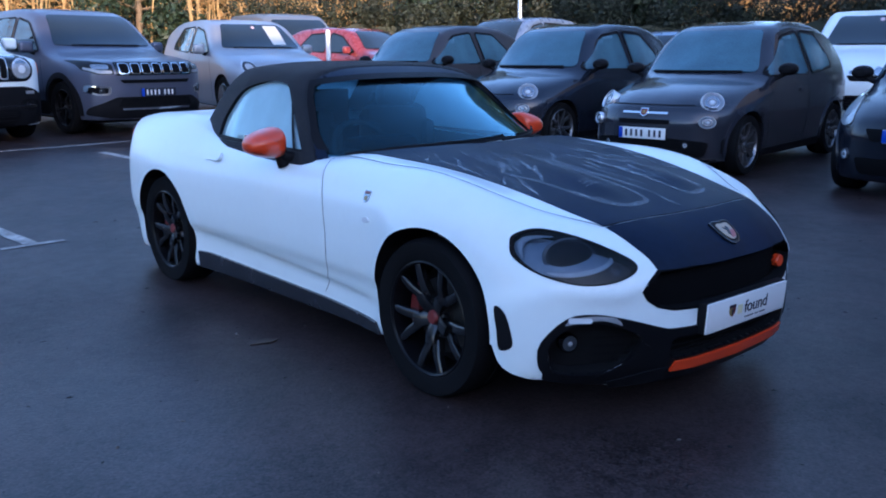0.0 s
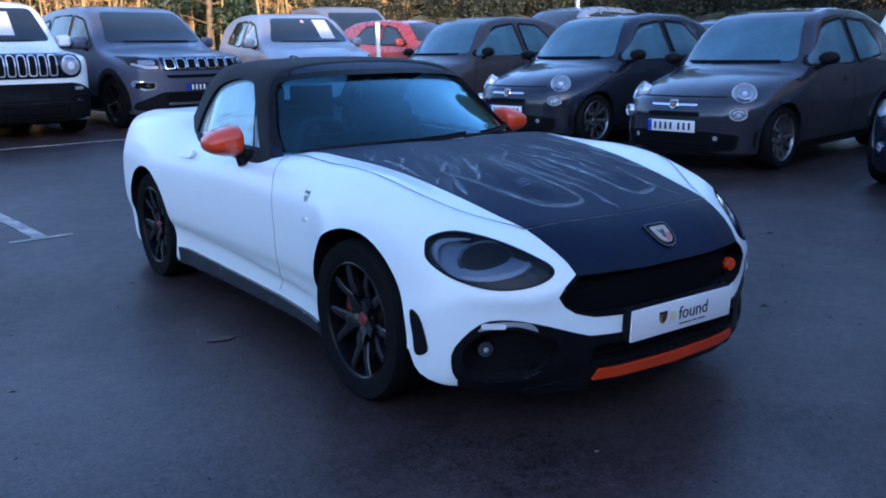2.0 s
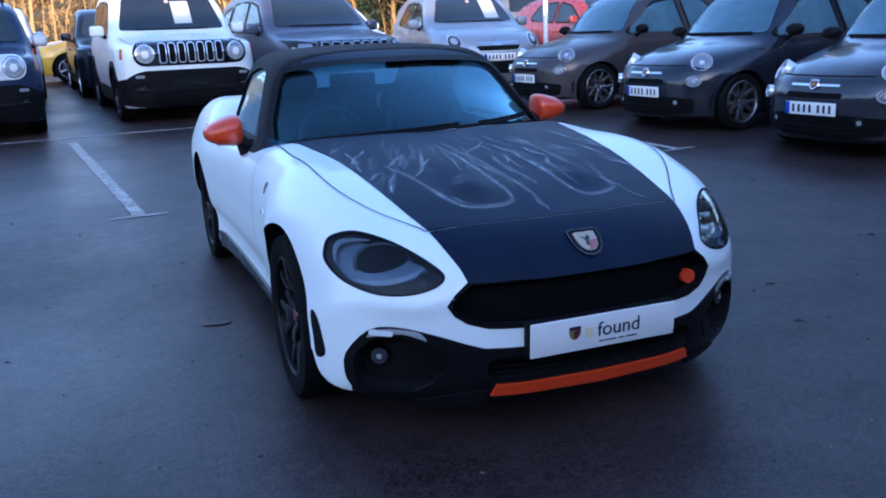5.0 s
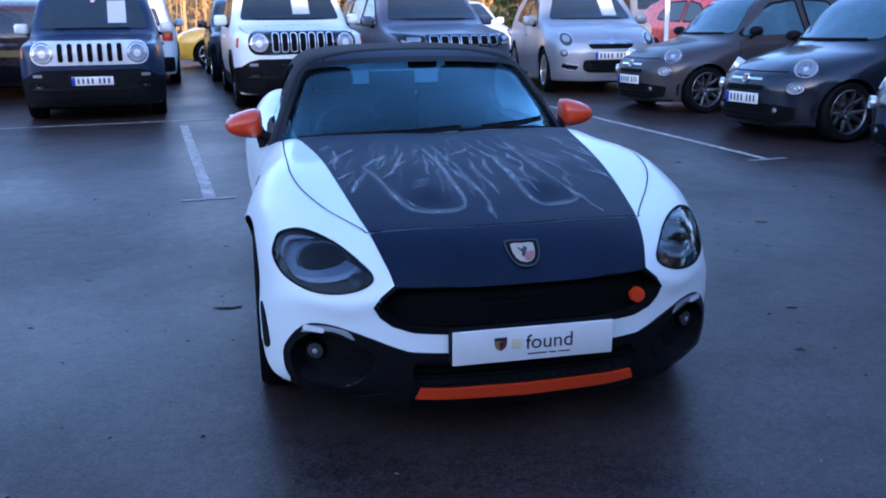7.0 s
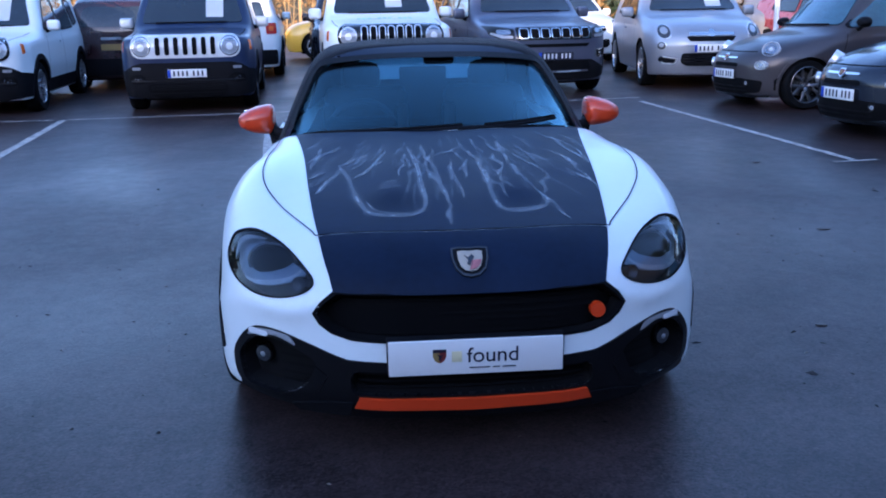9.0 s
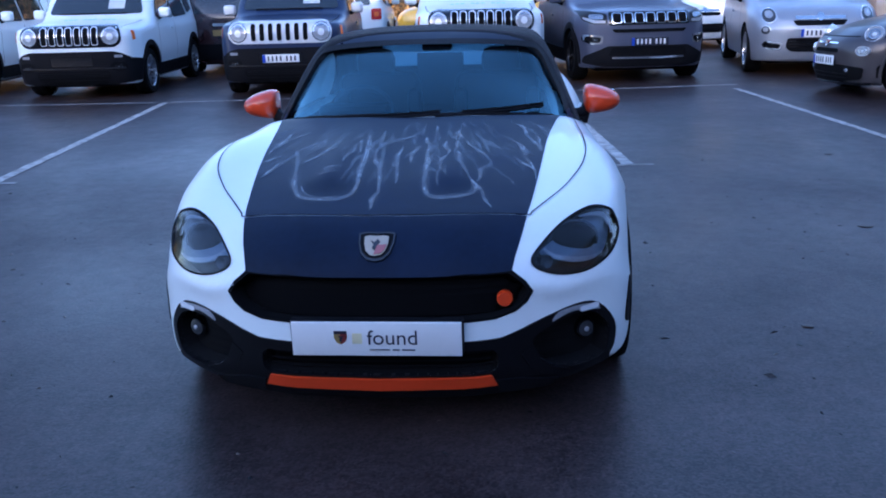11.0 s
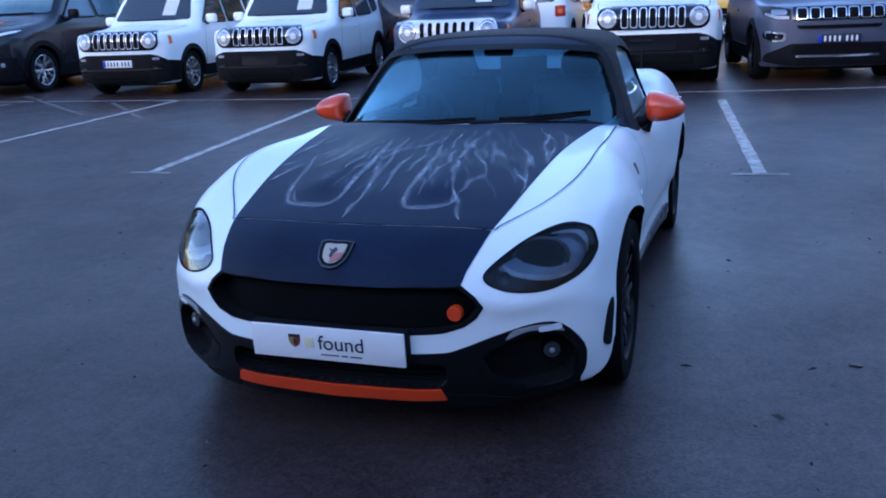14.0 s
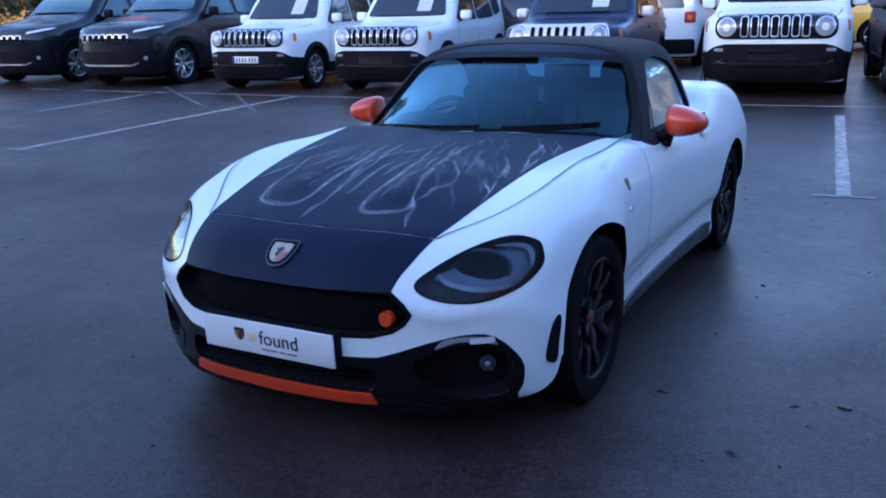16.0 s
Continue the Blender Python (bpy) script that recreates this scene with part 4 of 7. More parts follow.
def sports_car():
    root = tagged(new("sports_car"), "white two-seat sports car with black bonnet and orange mirrors", "car")
    F, C = spider_body, spider_cabin
    down, front = dict(axis="z", start=1.35, way=-1), dict(axis="y", start=-2.6, way=1)

    def mir(pts, s):
        return list(pts) if s > 0 else flip(pts)
    front_c = dict(axis="y", start=-1.1, way=1, reach=2.0)
    sideways = {s: dict(axis="x", start=1.2 * s, way=-s) for s in (1, -1)}

    lamp = round_curve([(0.762, 0.635), (0.737, 0.668), (0.67, 0.683), (0.577, 0.655), (0.50, 0.605), (0.474, 0.572), (0.505, 0.543), (0.575, 0.521), (0.66, 0.519), (0.735, 0.547), (0.769, 0.592)], 4)
    grille = [(-0.41, 0.552), (-0.2, 0.557), (0, 0.558), (0.2, 0.557), (0.41, 0.552), (0.45, 0.52), (0.475, 0.487), (0.455, 0.455), (0.42, 0.431), (0.36, 0.415), (0.26, 0.411), (0, 0.408), (-0.26, 0.411), (-0.36, 0.415), (-0.42, 0.431), (-0.455, 0.455), (-0.475, 0.487), (-0.45, 0.52)]
    fog = round_curve([(0.70, 0.205), (0.728, 0.25), (0.728, 0.315), (0.68, 0.372), (0.61, 0.385), (0.53, 0.362), (0.475, 0.325), (0.50, 0.26), (0.58, 0.205)], 3)
    intake = slab(0, 0.276, 0.74, 0.080, 0.03)

    # body with wheel wells, lamp pockets, grille and cockpit
    me = raw("body", *surface(F, (-0.96, -2.08, 0.06), (0.96, 2.12, 1.06), 0.02), WHITE)
    cut = []
    for s in (1, -1):
        for y0 in (-1.165, 1.160):
            cut.append(prism(circle(y0, 0.305, 0.343, 56), "x", 0.50 * s, 1.1 * s))
        cut.append(patch_mesh("c", F, mir(lamp, s), mat=LINER, off=0.03, thick=0.08, h=0.03, **front))
        cut.append(patch_mesh("c", F, mir(fog, s), mat=LINER, off=0.03, thick=0.09, h=0.03, **front))
        toe = [(-1.67, 0.12), (-1.66, 0.168), (-1.62, 0.180), (-1.58, 0.193), (-1.552, 0.209), (-1.535, 0.232), (-1.515, 0.285), (-1.46, 0.30), (-1.40, 0.12)]
        cut.append(prism(toe, "x", 0.52 * s, 1.1 * s))
    cut.append(patch_mesh("c", F, grille, mat=LINER, off=0.03, thick=0.11, h=0.04, **front))
    cut.append(patch_mesh("c", F, intake, mat=LINER, off=0.03, thick=0.11, h=0.04, **front))
    cut.append(prism(slab(0, 0.22, 1.22, 1.16, 0.08), "z", 0.40, 1.2))
    link("body", carve(me, cut, F, WHITE, LINER), root, "glossy white painted body")

    # matt black nose and bonnet
    edge = curve1([(-1.95, 0.39), (-1.89, 0.413), (-1.82, 0.437), (-1.70, 0.463), (-1.53, 0.49), (-1.3, 0.52), (-1.0, 0.553), (-0.8, 0.58), (-0.4, 0.645)])
    def shut(x): return -1.757 + 0.27 * x * x
    def cowl(x): return -0.665 + 0.55 * x * x
    xs = np.linspace(0, 0.413, 10)
    lip_y = curve1([(0, -1.9555), (0.2, -1.9455), (0.33, -1.923), (0.413, -1.893)])
    half = [(x, float(lip_y(x))) for x in xs] + [(float(edge(y)), y) for y in np.linspace(-1.86, -1.705, 5)]
    back = [(x, shut(x) - 0.004) for x in np.linspace(0.44, 0, 8)]
    patch("nose_panel", F, half + back[:-1] + [(-x, y) for x, y in (half + back)[::-1]][:-1], mat=SATIN, parent=root, label="matt black nose panel", off=0.0035, thick=0.006, h=0.035, **down)
    half = [(x, shut(x) + 0.004) for x in np.linspace(0, 0.463, 10)] + [(float(edge(y)), y) for y in np.linspace(-1.66, -0.50, 16)]
    back = [(x, cowl(x)) for x in np.linspace(0.58, 0, 10)]
    patch("bonnet", F, half + back[:-1] + [(-x, y) for x, y in (half + back)[::-1]][:-1], mat=SATIN, parent=root, label="matt black bonnet streaked with dried water stains", off=0.0035, thick=0.006, h=0.03, **down)

    # panel gaps
    line = [(0, shut(0)), (0.2, shut(0.2)), (0.36, shut(0.36)), (0.463, -1.70), (0.483, -1.67), (0.54, -1.573), (0.605, -1.468), (0.660, -1.35), (0.685, -1.22), (0.690, -1.08), (0.690, -0.8), (0.685, -0.55), (0.675, -0.36)]
    for s in (1, -1):
        ribbon("panel_gap", F, [(s * x, y) for x, y in round_curve(line, 6, False)], mat=LINER, parent=root, width=0.0042, off=0.0042, **down)
        for gap in ([(-0.355, 0.825), (-0.43, 0.70), (-0.468, 0.55), (-0.46, 0.40), (-0.42, 0.296), (-0.385, 0.24)],):
            ribbon("panel_gap", F, round_curve(gap, 7, False), mat=LINER, parent=root, width=0.0035, off=0.0012, **sideways[s])
    # grille
    patch("grille_mesh", F, [(x * 0.985, 0.484 + (z - 0.484) * 0.96) for x, z in grille], mat=MESHBLACK, parent=root, label="black honeycomb grille", off=-0.055, thick=0.01, h=0.05, **front)
    for z in np.linspace(0.425, 0.54, 7):
        w = 0.40 + 0.06 * (1 - abs(z - 0.485) / 0.07)
        ribbon("grille_bar", F, [(x, z) for x in np.linspace(-w, w, 25)], mat=MESHBLACK, parent=root, width=0.005, off=-0.045, **front)
    patch("grille_surround", F, [(x * 1.012, 0.484 + (z - 0.484) * 1.05) for x, z in grille], mat=MESHBLACK, parent=root, off=0.002, thick=0.02, h=0.05, holes=[[(x * 0.985, 0.484 + (z - 0.484) * 0.95) for x, z in grille]], **front)
    Q, _ = drop(F, np.array([(0.39, 0.464)]), "y", -2.6, 1)
    bm = lathe([(0, -0.012), (0.022, -0.012), (0.025, -0.008), (0.025, 0.012), (0, 0.012)], 24)
    bmesh.ops.rotate(bm, matrix=Matrix.Rotation(radians(90), 3, "Z"), verts=bm.verts)
    bmesh.ops.translate(bm, vec=(0.392, Q[0, 1] + 0.036, 0.464), verts=bm.verts)
    part("tow_hook_cap", bm, ORANGE, root, "round orange tow hook cover")

    # lower bumper
    low = [(0.40, 0.152), (0.52, 0.158), (0.715, 0.178), (0.737, 0.205), (0.753, 0.245), (0.749, 0.32), (0.69, 0.403), (0.615, 0.417), (0.515, 0.394), (0.40, 0.356), (0.33, 0.348), (0.0, 0.346)]
    low = [tuple(p) for p in round_curve(low, 3, False)]
    lowfull = low + [(-x, z) for x, z in low[::-1]][1:]
    patch("lower_bumper", F, lowfull, mat=BUMPERBLACK, parent=root, label="black lower bumper with fog lamp recesses", off=0.006, thick=0.02, h=0.03, holes=[fog, flip(fog), intake], **front)
    patch("intake_mesh", F, intake, mat=MESHBLACK, parent=root, off=-0.06, thick=0.01, h=0.05, **front)
    for z in (0.25, 0.272, 0.294):
        ribbon("intake_bar", F, [(x, z) for x in np.linspace(-0.36, 0.36, 20)], mat=PLASTIC, parent=root, width=0.007, off=-0.03, **front)
    patch("splitter", F, [(-0.345, 0.230), (0, 0.230), (0.35, 0.230), (0.366, 0.195), (0, 0.191), (-0.36, 0.195)], mat=ORANGE, parent=root, label="orange front splitter strip", off=0.016, thick=0.05, h=0.05, **front)
    for s in (1, -1):
        patch("splitter_end", F, mir([(0.365, 0.212), (0.44, 0.205), (0.56, 0.175), (0.54, 0.150), (0.375, 0.160)], s), mat=PLASTIC, parent=root, off=0.012, thick=0.03, h=0.05, **front)
        for k, z in enumerate((0.235, 0.265, 0.295, 0.325)):
            ribbon("fog_slat", F, [(s * x, z) for x in np.linspace(0.50 - 0.01 * k, 0.61, 8)], mat=MESHBLACK, parent=root, width=0.010, off=-0.03, **front)
        day = patch("daytime_lamp", F, mir(round_curve([(0.694, 0.380), (0.675, 0.403), (0.640, 0.411), (0.600, 0.411), (0.556, 0.403), (0.537, 0.377), (0.556, 0.384), (0.600, 0.397), (0.655, 0.391)], 3), s), mat=LAMPCLEAR, parent=root, label="clear daytime lamp strip", off=0.009, thick=0.02, h=0.03, **front)
        patch("lamp_tip", F, mir(slab(0.656, 0.398, 0.062, 0.018, 0.007), s), mat=LAMPWHITE, parent=day, off=0.0115, thick=0.006, h=0.02, **front)
        ribbon("lamp_edge", F, [(s * x, z) for x, z in round_curve([(0.650, 0.4075), (0.602, 0.4075), (0.558, 0.399), (0.543, 0.382)], 5, False)], mat=LAMPSILVER, parent=day, width=0.0055, off=0.0112, **front)
        patch("bumper_fin", F, mir([(0.475, 0.318), (0.44, 0.290), (0.47, 0.232), (0.545, 0.190), (0.60, 0.196), (0.54, 0.222), (0.50, 0.262)], s), mat=BUMPERBLACK, parent=root, label="dark plastic fin beside the fog lamp", off=0.009, thick=0.02, h=0.03, **front)
        Q, _ = drop(F, np.array([(0.670 * s, 0.305)]), "y", -2.6, 1)
        n = Vector((0.45 * s, -1, 0)).normalized()
        fogl = part("fog_lamp", lathe([(0, 0.0), (0.015, 0.003), (0.028, 0.0), (0.034, -0.008), (0.034, -0.05), (0, -0.05)], 28), GLOSSBLACK, root, "round dark fog lamp")
        fogl.matrix_local = Matrix.Translation(Vector(Q[0]) - n * 0.034) @ n.to_track_quat("X", "Z").to_matrix().to_4x4()
        part("fog_lens", lathe([(0, 0.006), (0.014, 0.0055), (0.026, 0.002)], 24), LAMPMID, fogl)
        part("bulb", lathe([(0, 0.011), (0.005, 0.010), (0.009, 0.006), (0.009, 0.001), (0, 0.001)], 16), LAMPCLEAR, fogl)

        # head lamp
        Q, _ = drop(F, np.array([(0.636 * s, 0.605), (0.535 * s, 0.560)]), "y", -2.6, 1)
        n = Vector((0.55 * s, -1, 0.22)).normalized()
        turn = n.to_track_quat("X", "Z").to_matrix().to_4x4()
        hl = patch("head_lamp", F, mir([(0.62 + (x - 0.62) * 0.97, 0.60 + (z - 0.60) * 0.96) for x, z in lamp], s), mat=LAMPDARK, parent=root, label="dark clear-covered head lamp", off=-0.045, thick=0.004, h=0.04, **front)
        bowl = round_curve([(0.765, 0.600), (0.754, 0.650), (0.708, 0.677), (0.645, 0.670), (0.580, 0.640), (0.515, 0.606), (0.548, 0.580), (0.60, 0.560), (0.66, 0.547), (0.735, 0.553)], 3)
        patch("lamp_bowl", F, mir(bowl, s), mat=LAMPBOWL, parent=hl, label="satin grey reflector bowl", off=-0.034, thick=0.004, h=0.03, **front)
        ob = part("projector", lathe([(0, 0.022), (0.016, 0.020), (0.030, 0.013), (0.039, 0.002), (0.042, -0.008), (0.042, -0.02), (0, -0.02)], 36), LAMPEYE, hl, "dark oval projector")
        ob.matrix_local = Matrix.Translation(Vector(Q[0]) - n * 0.040) @ turn @ Matrix.Diagonal((1.0, 2.05, 1.30, 1))
        ob = part("projector_rim", lathe([(0.043, -0.012), (0.046, -0.002), (0.052, -0.006), (0.052, -0.014)], 36, closed=True), LAMPMID, hl)
        ob.matrix_local = Matrix.Translation(Vector(Q[0]) - n * 0.040) @ turn @ Matrix.Diagonal((1, 1.86, 1.22, 1))
        ob = part("inner_reflector", lathe([(0, -0.008), (0.012, -0.004), (0.020, 0.008), (0.023, 0.008), (0.023, -0.03), (0, -0.03)], 24), LAMPMID, hl)
        ob.matrix_local = Matrix.Translation(Vector(Q[1]) - n * 0.03) @ turn
        arc = [(s * x, z) for x, z in round_curve([(0.722, 0.557), (0.690, 0.551), (0.652, 0.553), (0.60, 0.564), (0.550, 0.584), (0.522, 0.606)], 6, False)]
        ribbon("light_guide", F, arc, mat=LAMPCLEAR, parent=hl, label="pale curved light guide", width=[0.006 + 0.009 * math.sin(math.pi * i / (len(arc) - 1)) for i in range(len(arc))], off=-0.020, **front)
        # pale strip along the upper outer edge, widest in its middle
        brim = [(s * x, z) for x, z in round_curve([(0.640, 0.672), (0.690, 0.671), (0.728, 0.660), (0.750, 0.634), (0.758, 0.600)], 6, False)]
        ribbon("lamp_brim", F, brim, mat=LAMPCLEAR, parent=hl, label="pale strip along the lamp edge", width=[0.003 + 0.008 * math.sin(math.pi * i / (len(brim) - 1)) for i in range(len(brim))], off=-0.018, **front)
        patch("lens", F, mir(lamp, s), mat=LENS, parent=hl, off=0.001, thick=0.003, h=0.03, **front)
        ribbon("lamp_seal", F, [(s * x, z) for x, z in lamp + lamp[:1]], mat=LINER, parent=hl, width=0.006, off=0.0022, **front)

    # badge, plate
    def shield(w, a, b, c=0.0):
        return [(c + x * w, a + (b - a) * t) for x, t in ((-1, 1.0), (-0.6, 1.05), (0, 1.0), (0.6, 1.05), (1, 1.0), (0.98, 0.6), (0.8, 0.25), (0.45, 0.06), (0, 0), (-0.45, 0.06), (-0.8, 0.25), (-0.98, 0.6))]
    badge = patch("badge", F, shield(0.056, -1.928, -1.844), mat=PLASTIC, parent=root, label="shield badge in a dark surround", off=0.010, thick=0.012, h=0.03, **down)
    outer = shield(0.056, -1.928, -1.844)
    inner = [(x * 0.90, -1.886 + (y + 1.886) * 0.88) for x, y in outer]
    patch("badge_rim", F, outer, mat=LAMPMID, parent=badge, off=0.0115, thick=0.004, h=0.03, holes=[inner], **down)
    patch("badge_field", F, shield(0.037, -1.916, -1.858), mat=BADGECREAM, parent=badge, label="cream enamel field", off=0.0130, thick=0.006, h=0.03, **down)
    patch("badge_field", F, [(0.033, -1.886), (0.027, -1.900), (0.015, -1.910), (-0.004, -1.913), (0.004, -1.889)], mat=BADGEPINK, parent=badge, label="worn red enamel field", off=0.0150, thick=0.004, h=0.03, **down)
    patch("badge_mark", F, [(-0.018, -1.872), (-0.006, -1.880), (0.004, -1.870), (0.012, -1.878), (0.004, -1.889), (-0.002, -1.903), (-0.010, -1.897), (-0.006, -1.887)], mat=LAMPMID, parent=badge, off=0.0155, thick=0.003, h=0.03, **down)
    plate = part("show_plate", box(0, 0, 0, 0.52, 0.010, 0.111, 0.003), PLATEWHITE, root, "white dealer show plate with dark lettering")
    plate.matrix_local = pose(0.004, -1.992, 0.370, 4, 0, 0)
    part("plate_holder", box(0, 0.022, 0, 0.53, 0.034, 0.116, 0.006), PLASTIC, plate)
    text_mesh("lettering", "found", 0.068, INK, plate, pose(0.050, -0.0062, 0.004, 90, 0, 0))
    for x0, w in ((0.010, 0.062), (0.060, 0.022), (0.098, 0.040)):
        part("small_print", box(x0, -0.006, -0.034, w, 0.002, 0.0045, 0.0005), LAMPGREY, plate, "line of unreadable small print")
    def tile(name, outline, depth, mat, parent, label=""):
        """A thin flat shape on the face of the plate."""
        bm = bmesh.new()
        face = bm.faces.new([bm.verts.new((x, -depth, z)) for x, z in outline])
        r = bmesh.ops.extrude_face_region(bm, geom=[face])
        bmesh.ops.translate(bm, vec=(0, depth - 0.0045, 0), verts=[v for v in r["geom"] if isinstance(v, bmesh.types.BMVert)])
        return part(name, bm, mat, parent, label, smooth=False)
    crest = [(-0.109 + x * 0.020, -0.016 + t * 0.044) for x, t in ((-1, 1), (1, 1), (1, 0.5), (0.75, 0.22), (0.35, 0.06), (0, 0), (-0.35, 0.06), (-0.75, 0.22), (-1, 0.5))]
    shield_print = tile("crest", crest, 0.0062, YELLOWINK, plate, "small shield crest")
    tile("crest_half", [(-0.109, 0.018), (-0.089, 0.018), (-0.089, 0.006), (-0.094, -0.006), (-0.102, -0.0135), (-0.109, -0.016)], 0.0066, REDINK, shield_print)
    tile("crest_band", [(-0.129, 0.028), (-0.089, 0.028), (-0.089, 0.018), (-0.129, 0.018)], 0.0068, INK, shield_print)
    tile("crest_mark", [(-0.117, 0.014), (-0.106, 0.009), (-0.099, 0.013), (-0.103, 0.002), (-0.108, -0.010), (-0.113, -0.003), (-0.111, 0.004)], 0.0070, INK, shield_print)
    part("pale_mark", box(-0.058, -0.006, 0.003, 0.030, 0.002, 0.034, 0.0008), material("pale_yellow_print", (0.78, 0.72, 0.45), 0.4, vary=0.05), plate)

    for s in (1, -1):
        b = patch("wing_badge", F, shield(0.020, 0.692, 0.735, -0.768), mat=LAMPGREY, parent=root, label="small shield badge on the front wing", off=0.004, thick=0.005, h=0.02, **sideways[s])
        patch("badge_band", F, [(-0.784, 0.724), (-0.752, 0.724), (-0.752, 0.733), (-0.784, 0.733)], mat=RED, parent=b, off=0.0055, thick=0.003, h=0.02, **sideways[s])
        patch("badge_mark", F, circle(-0.768, 0.708, 0.009, 10), mat=YELLOWINK, parent=b, off=0.0055, thick=0.003, h=0.02, **sideways[s])
        patch("side_repeater", F, circle(-0.788, 0.624, 0.022, 18, 0.011), mat=LAMPWHITE, parent=root, off=0.006, thick=0.008, h=0.01, **sideways[s])
        patch("wing_slot", F, round_curve([(-1.522, 0.425), (-1.560, 0.410), (-1.582, 0.355), (-1.590, 0.292), (-1.545, 0.276), (-1.535, 0.345)], 4), mat=PLASTIC, parent=root, label="black slot ahead of the front wheel", off=0.004, thick=0.01, h=0.02, **sideways[s])
        patch("side_skirt", F, [(-0.815, 0.150), (-0.80, 0.195), (-0.4, 0.212), (0.2, 0.222), (0.70, 0.238), (0.79, 0.235), (0.80, 0.150), (0, 0.145)], mat=SKIRT, parent=root, label="dark grey side skirt", off=0.014, thick=0.035, h=0.05, **sideways[s])
        h = patch("door_handle", F, slab(0.577, 0.758, 0.15, 0.036, 0.017), mat=WHITE, parent=root, label="white door handle", off=0.022, thick=0.014, h=0.02, **sideways[s])
        patch("handle_cup", F, circle(0.565, 0.752, 0.052, 20, 0.03), mat=WHITE, parent=h, off=0.001, thick=0.004, h=0.02, **sideways[s])
        patch("tail_lamp", F, round_curve([(1.90, 0.84), (1.78, 0.83), (1.80, 0.74), (1.90, 0.71)], 4), mat=TAILRED, parent=root, label="red tail lamp", off=0.004, thick=0.01, h=0.03, **sideways[s])
        # mirror
        arm = bmesh.new()
        box(0.700 * s, -0.085, 0.805, 0.07, 0.05, 0.05, 0.015, None, arm)
        tube([(0.71 * s, -0.08, 0.81), (0.755 * s, -0.07, 0.815), (0.79 * s, -0.05, 0.84)], 0.026, 10, arm)
        tube([(0.762 * s, -0.055, 0.765), (0.772 * s, -0.045, 0.81), (0.79 * s, -0.035, 0.85)], 0.028, 10, arm)
        m = part("wing_mirror", arm, PLASTIC, root, "wing mirror on a black arm")

        def pod(x, y, z, s=s):
            u, v, w = (x - 0.846 * s) * s, y + 0.03, z - 0.876
            top = 0.066 - 0.022 * np.clip(u / 0.11, -0.6, 1)
            e = (np.abs(u / 0.100) ** 2.7 + np.abs(v / 0.10) ** 2.2 + np.abs((w + 0.05 * u) / top) ** 2.4) ** 0.42 - 1
            return smax(smax(e * 0.06, v - 0.05, 0.02), -0.080 - u, 0.02)
        V, Fq = surface(pod, (0.862 * s - 0.16, -0.17, 0.77), (0.862 * s + 0.16, 0.06, 0.99), 0.0125)
        link("mirror_shell", raw("mirror_shell", V, Fq, ORANGE), m, "orange painted mirror shell")
        part("mirror_glass", box(0.850 * s, 0.017, 0.878, 0.145, 0.006, 0.082, 0.003), CHROME, m)

    # cabin: windscreen frame, soft top, glass
    screen = [(-0.634, 0.80), (-0.605, 0.93), (-0.566, 1.02), (-0.52, 1.115), (-0.46, 1.143), (-0.25, 1.163), (0, 1.168), (0.25, 1.163), (0.46, 1.143), (0.52, 1.115), (0.566, 1.02), (0.605, 0.93), (0.634, 0.80)]
    screen = [(x * 1.075, z) for x, z in screen]
    window = [(-0.150, 0.835), (0.0, 0.985), (0.135, 1.112)] + round_curve([(0.17, 1.13), (0.30, 1.145), (0.45, 1.133), (0.60, 1.085), (0.70, 1.00), (0.745, 0.92), (0.735, 0.84)], 3, False)
    rearwin = slab(0, 1.06, 0.74, 0.15, 0.03)

    def frame_field(x, y, z):
        return smax(shell(C(x, y, z), 0.035), header_line(y, z), 0.008)

    def top_field(x, y, z):
        return smax(shell(C(x, y, z) - 0.006, 0.035), -header_line(y, z) - 0.004, 0.008)
    cuts = [prism(screen, "y", -1.2, 0.20)]
    me = raw("windscreen_frame", *surface(frame_field, (-0.84, -0.85, 0.66), (0.84, 0.30, 1.28), 0.0145, 3), SATIN)
    link("windscreen_frame", carve(me, cuts, frame_field, SATIN, PLASTIC, 0.006), root, "black windscreen frame")
    cuts = [prism(window, "x", 0.3 * s, 1.1 * s) for s in (1, -1)] + [prism(rearwin, "y", 0.75, 1.6)]
    me = raw("soft_top", *surface(top_field, (-0.84, -0.30, 0.66), (0.84, 1.34, 1.28), 0.0145, 3), FABRIC)
    link("soft_top", carve(me, cuts, top_field, FABRIC, PLASTIC, 0.006), root, "black fabric soft top, closed")
    g = patch("windscreen", C, [(x * 1.03, z + (0.012 if z > 1 else -0.02)) for x, z in screen], mat=GLASS, parent=root, label="windscreen", off=-0.014, thick=0.004, h=0.05, **front_c)
    g.visible_shadow = False
    for s in (1, -1):
        g = patch("side_window", C, window, mat=SIDEGLASS, parent=root, label="door window", off=-0.012, thick=0.004, h=0.05, **sideways[s])
        g.visible_shadow = False
        ribbon("window_divider", C, [(-0.075, 0.83), (0.0, 0.93), (0.075, 1.05)], mat=PLASTIC, parent=root, width=0.018, off=-0.004, **sideways[s])
        ribbon("window_seal", C, [(-0.16, 0.835), (0.3, 0.84), (0.74, 0.85)], mat=PLASTIC, parent=root, width=0.02, off=0.004, **sideways[s])
    g = patch("rear_window", C, rearwin, mat=REARGLASS, parent=root, label="fogged rear window", axis="y", start=2.0, way=-1, off=-0.012, thick=0.004, h=0.05)
    g.visible_shadow = False
    rimline = [(x, z) for x, z in screen if z > 0.84]
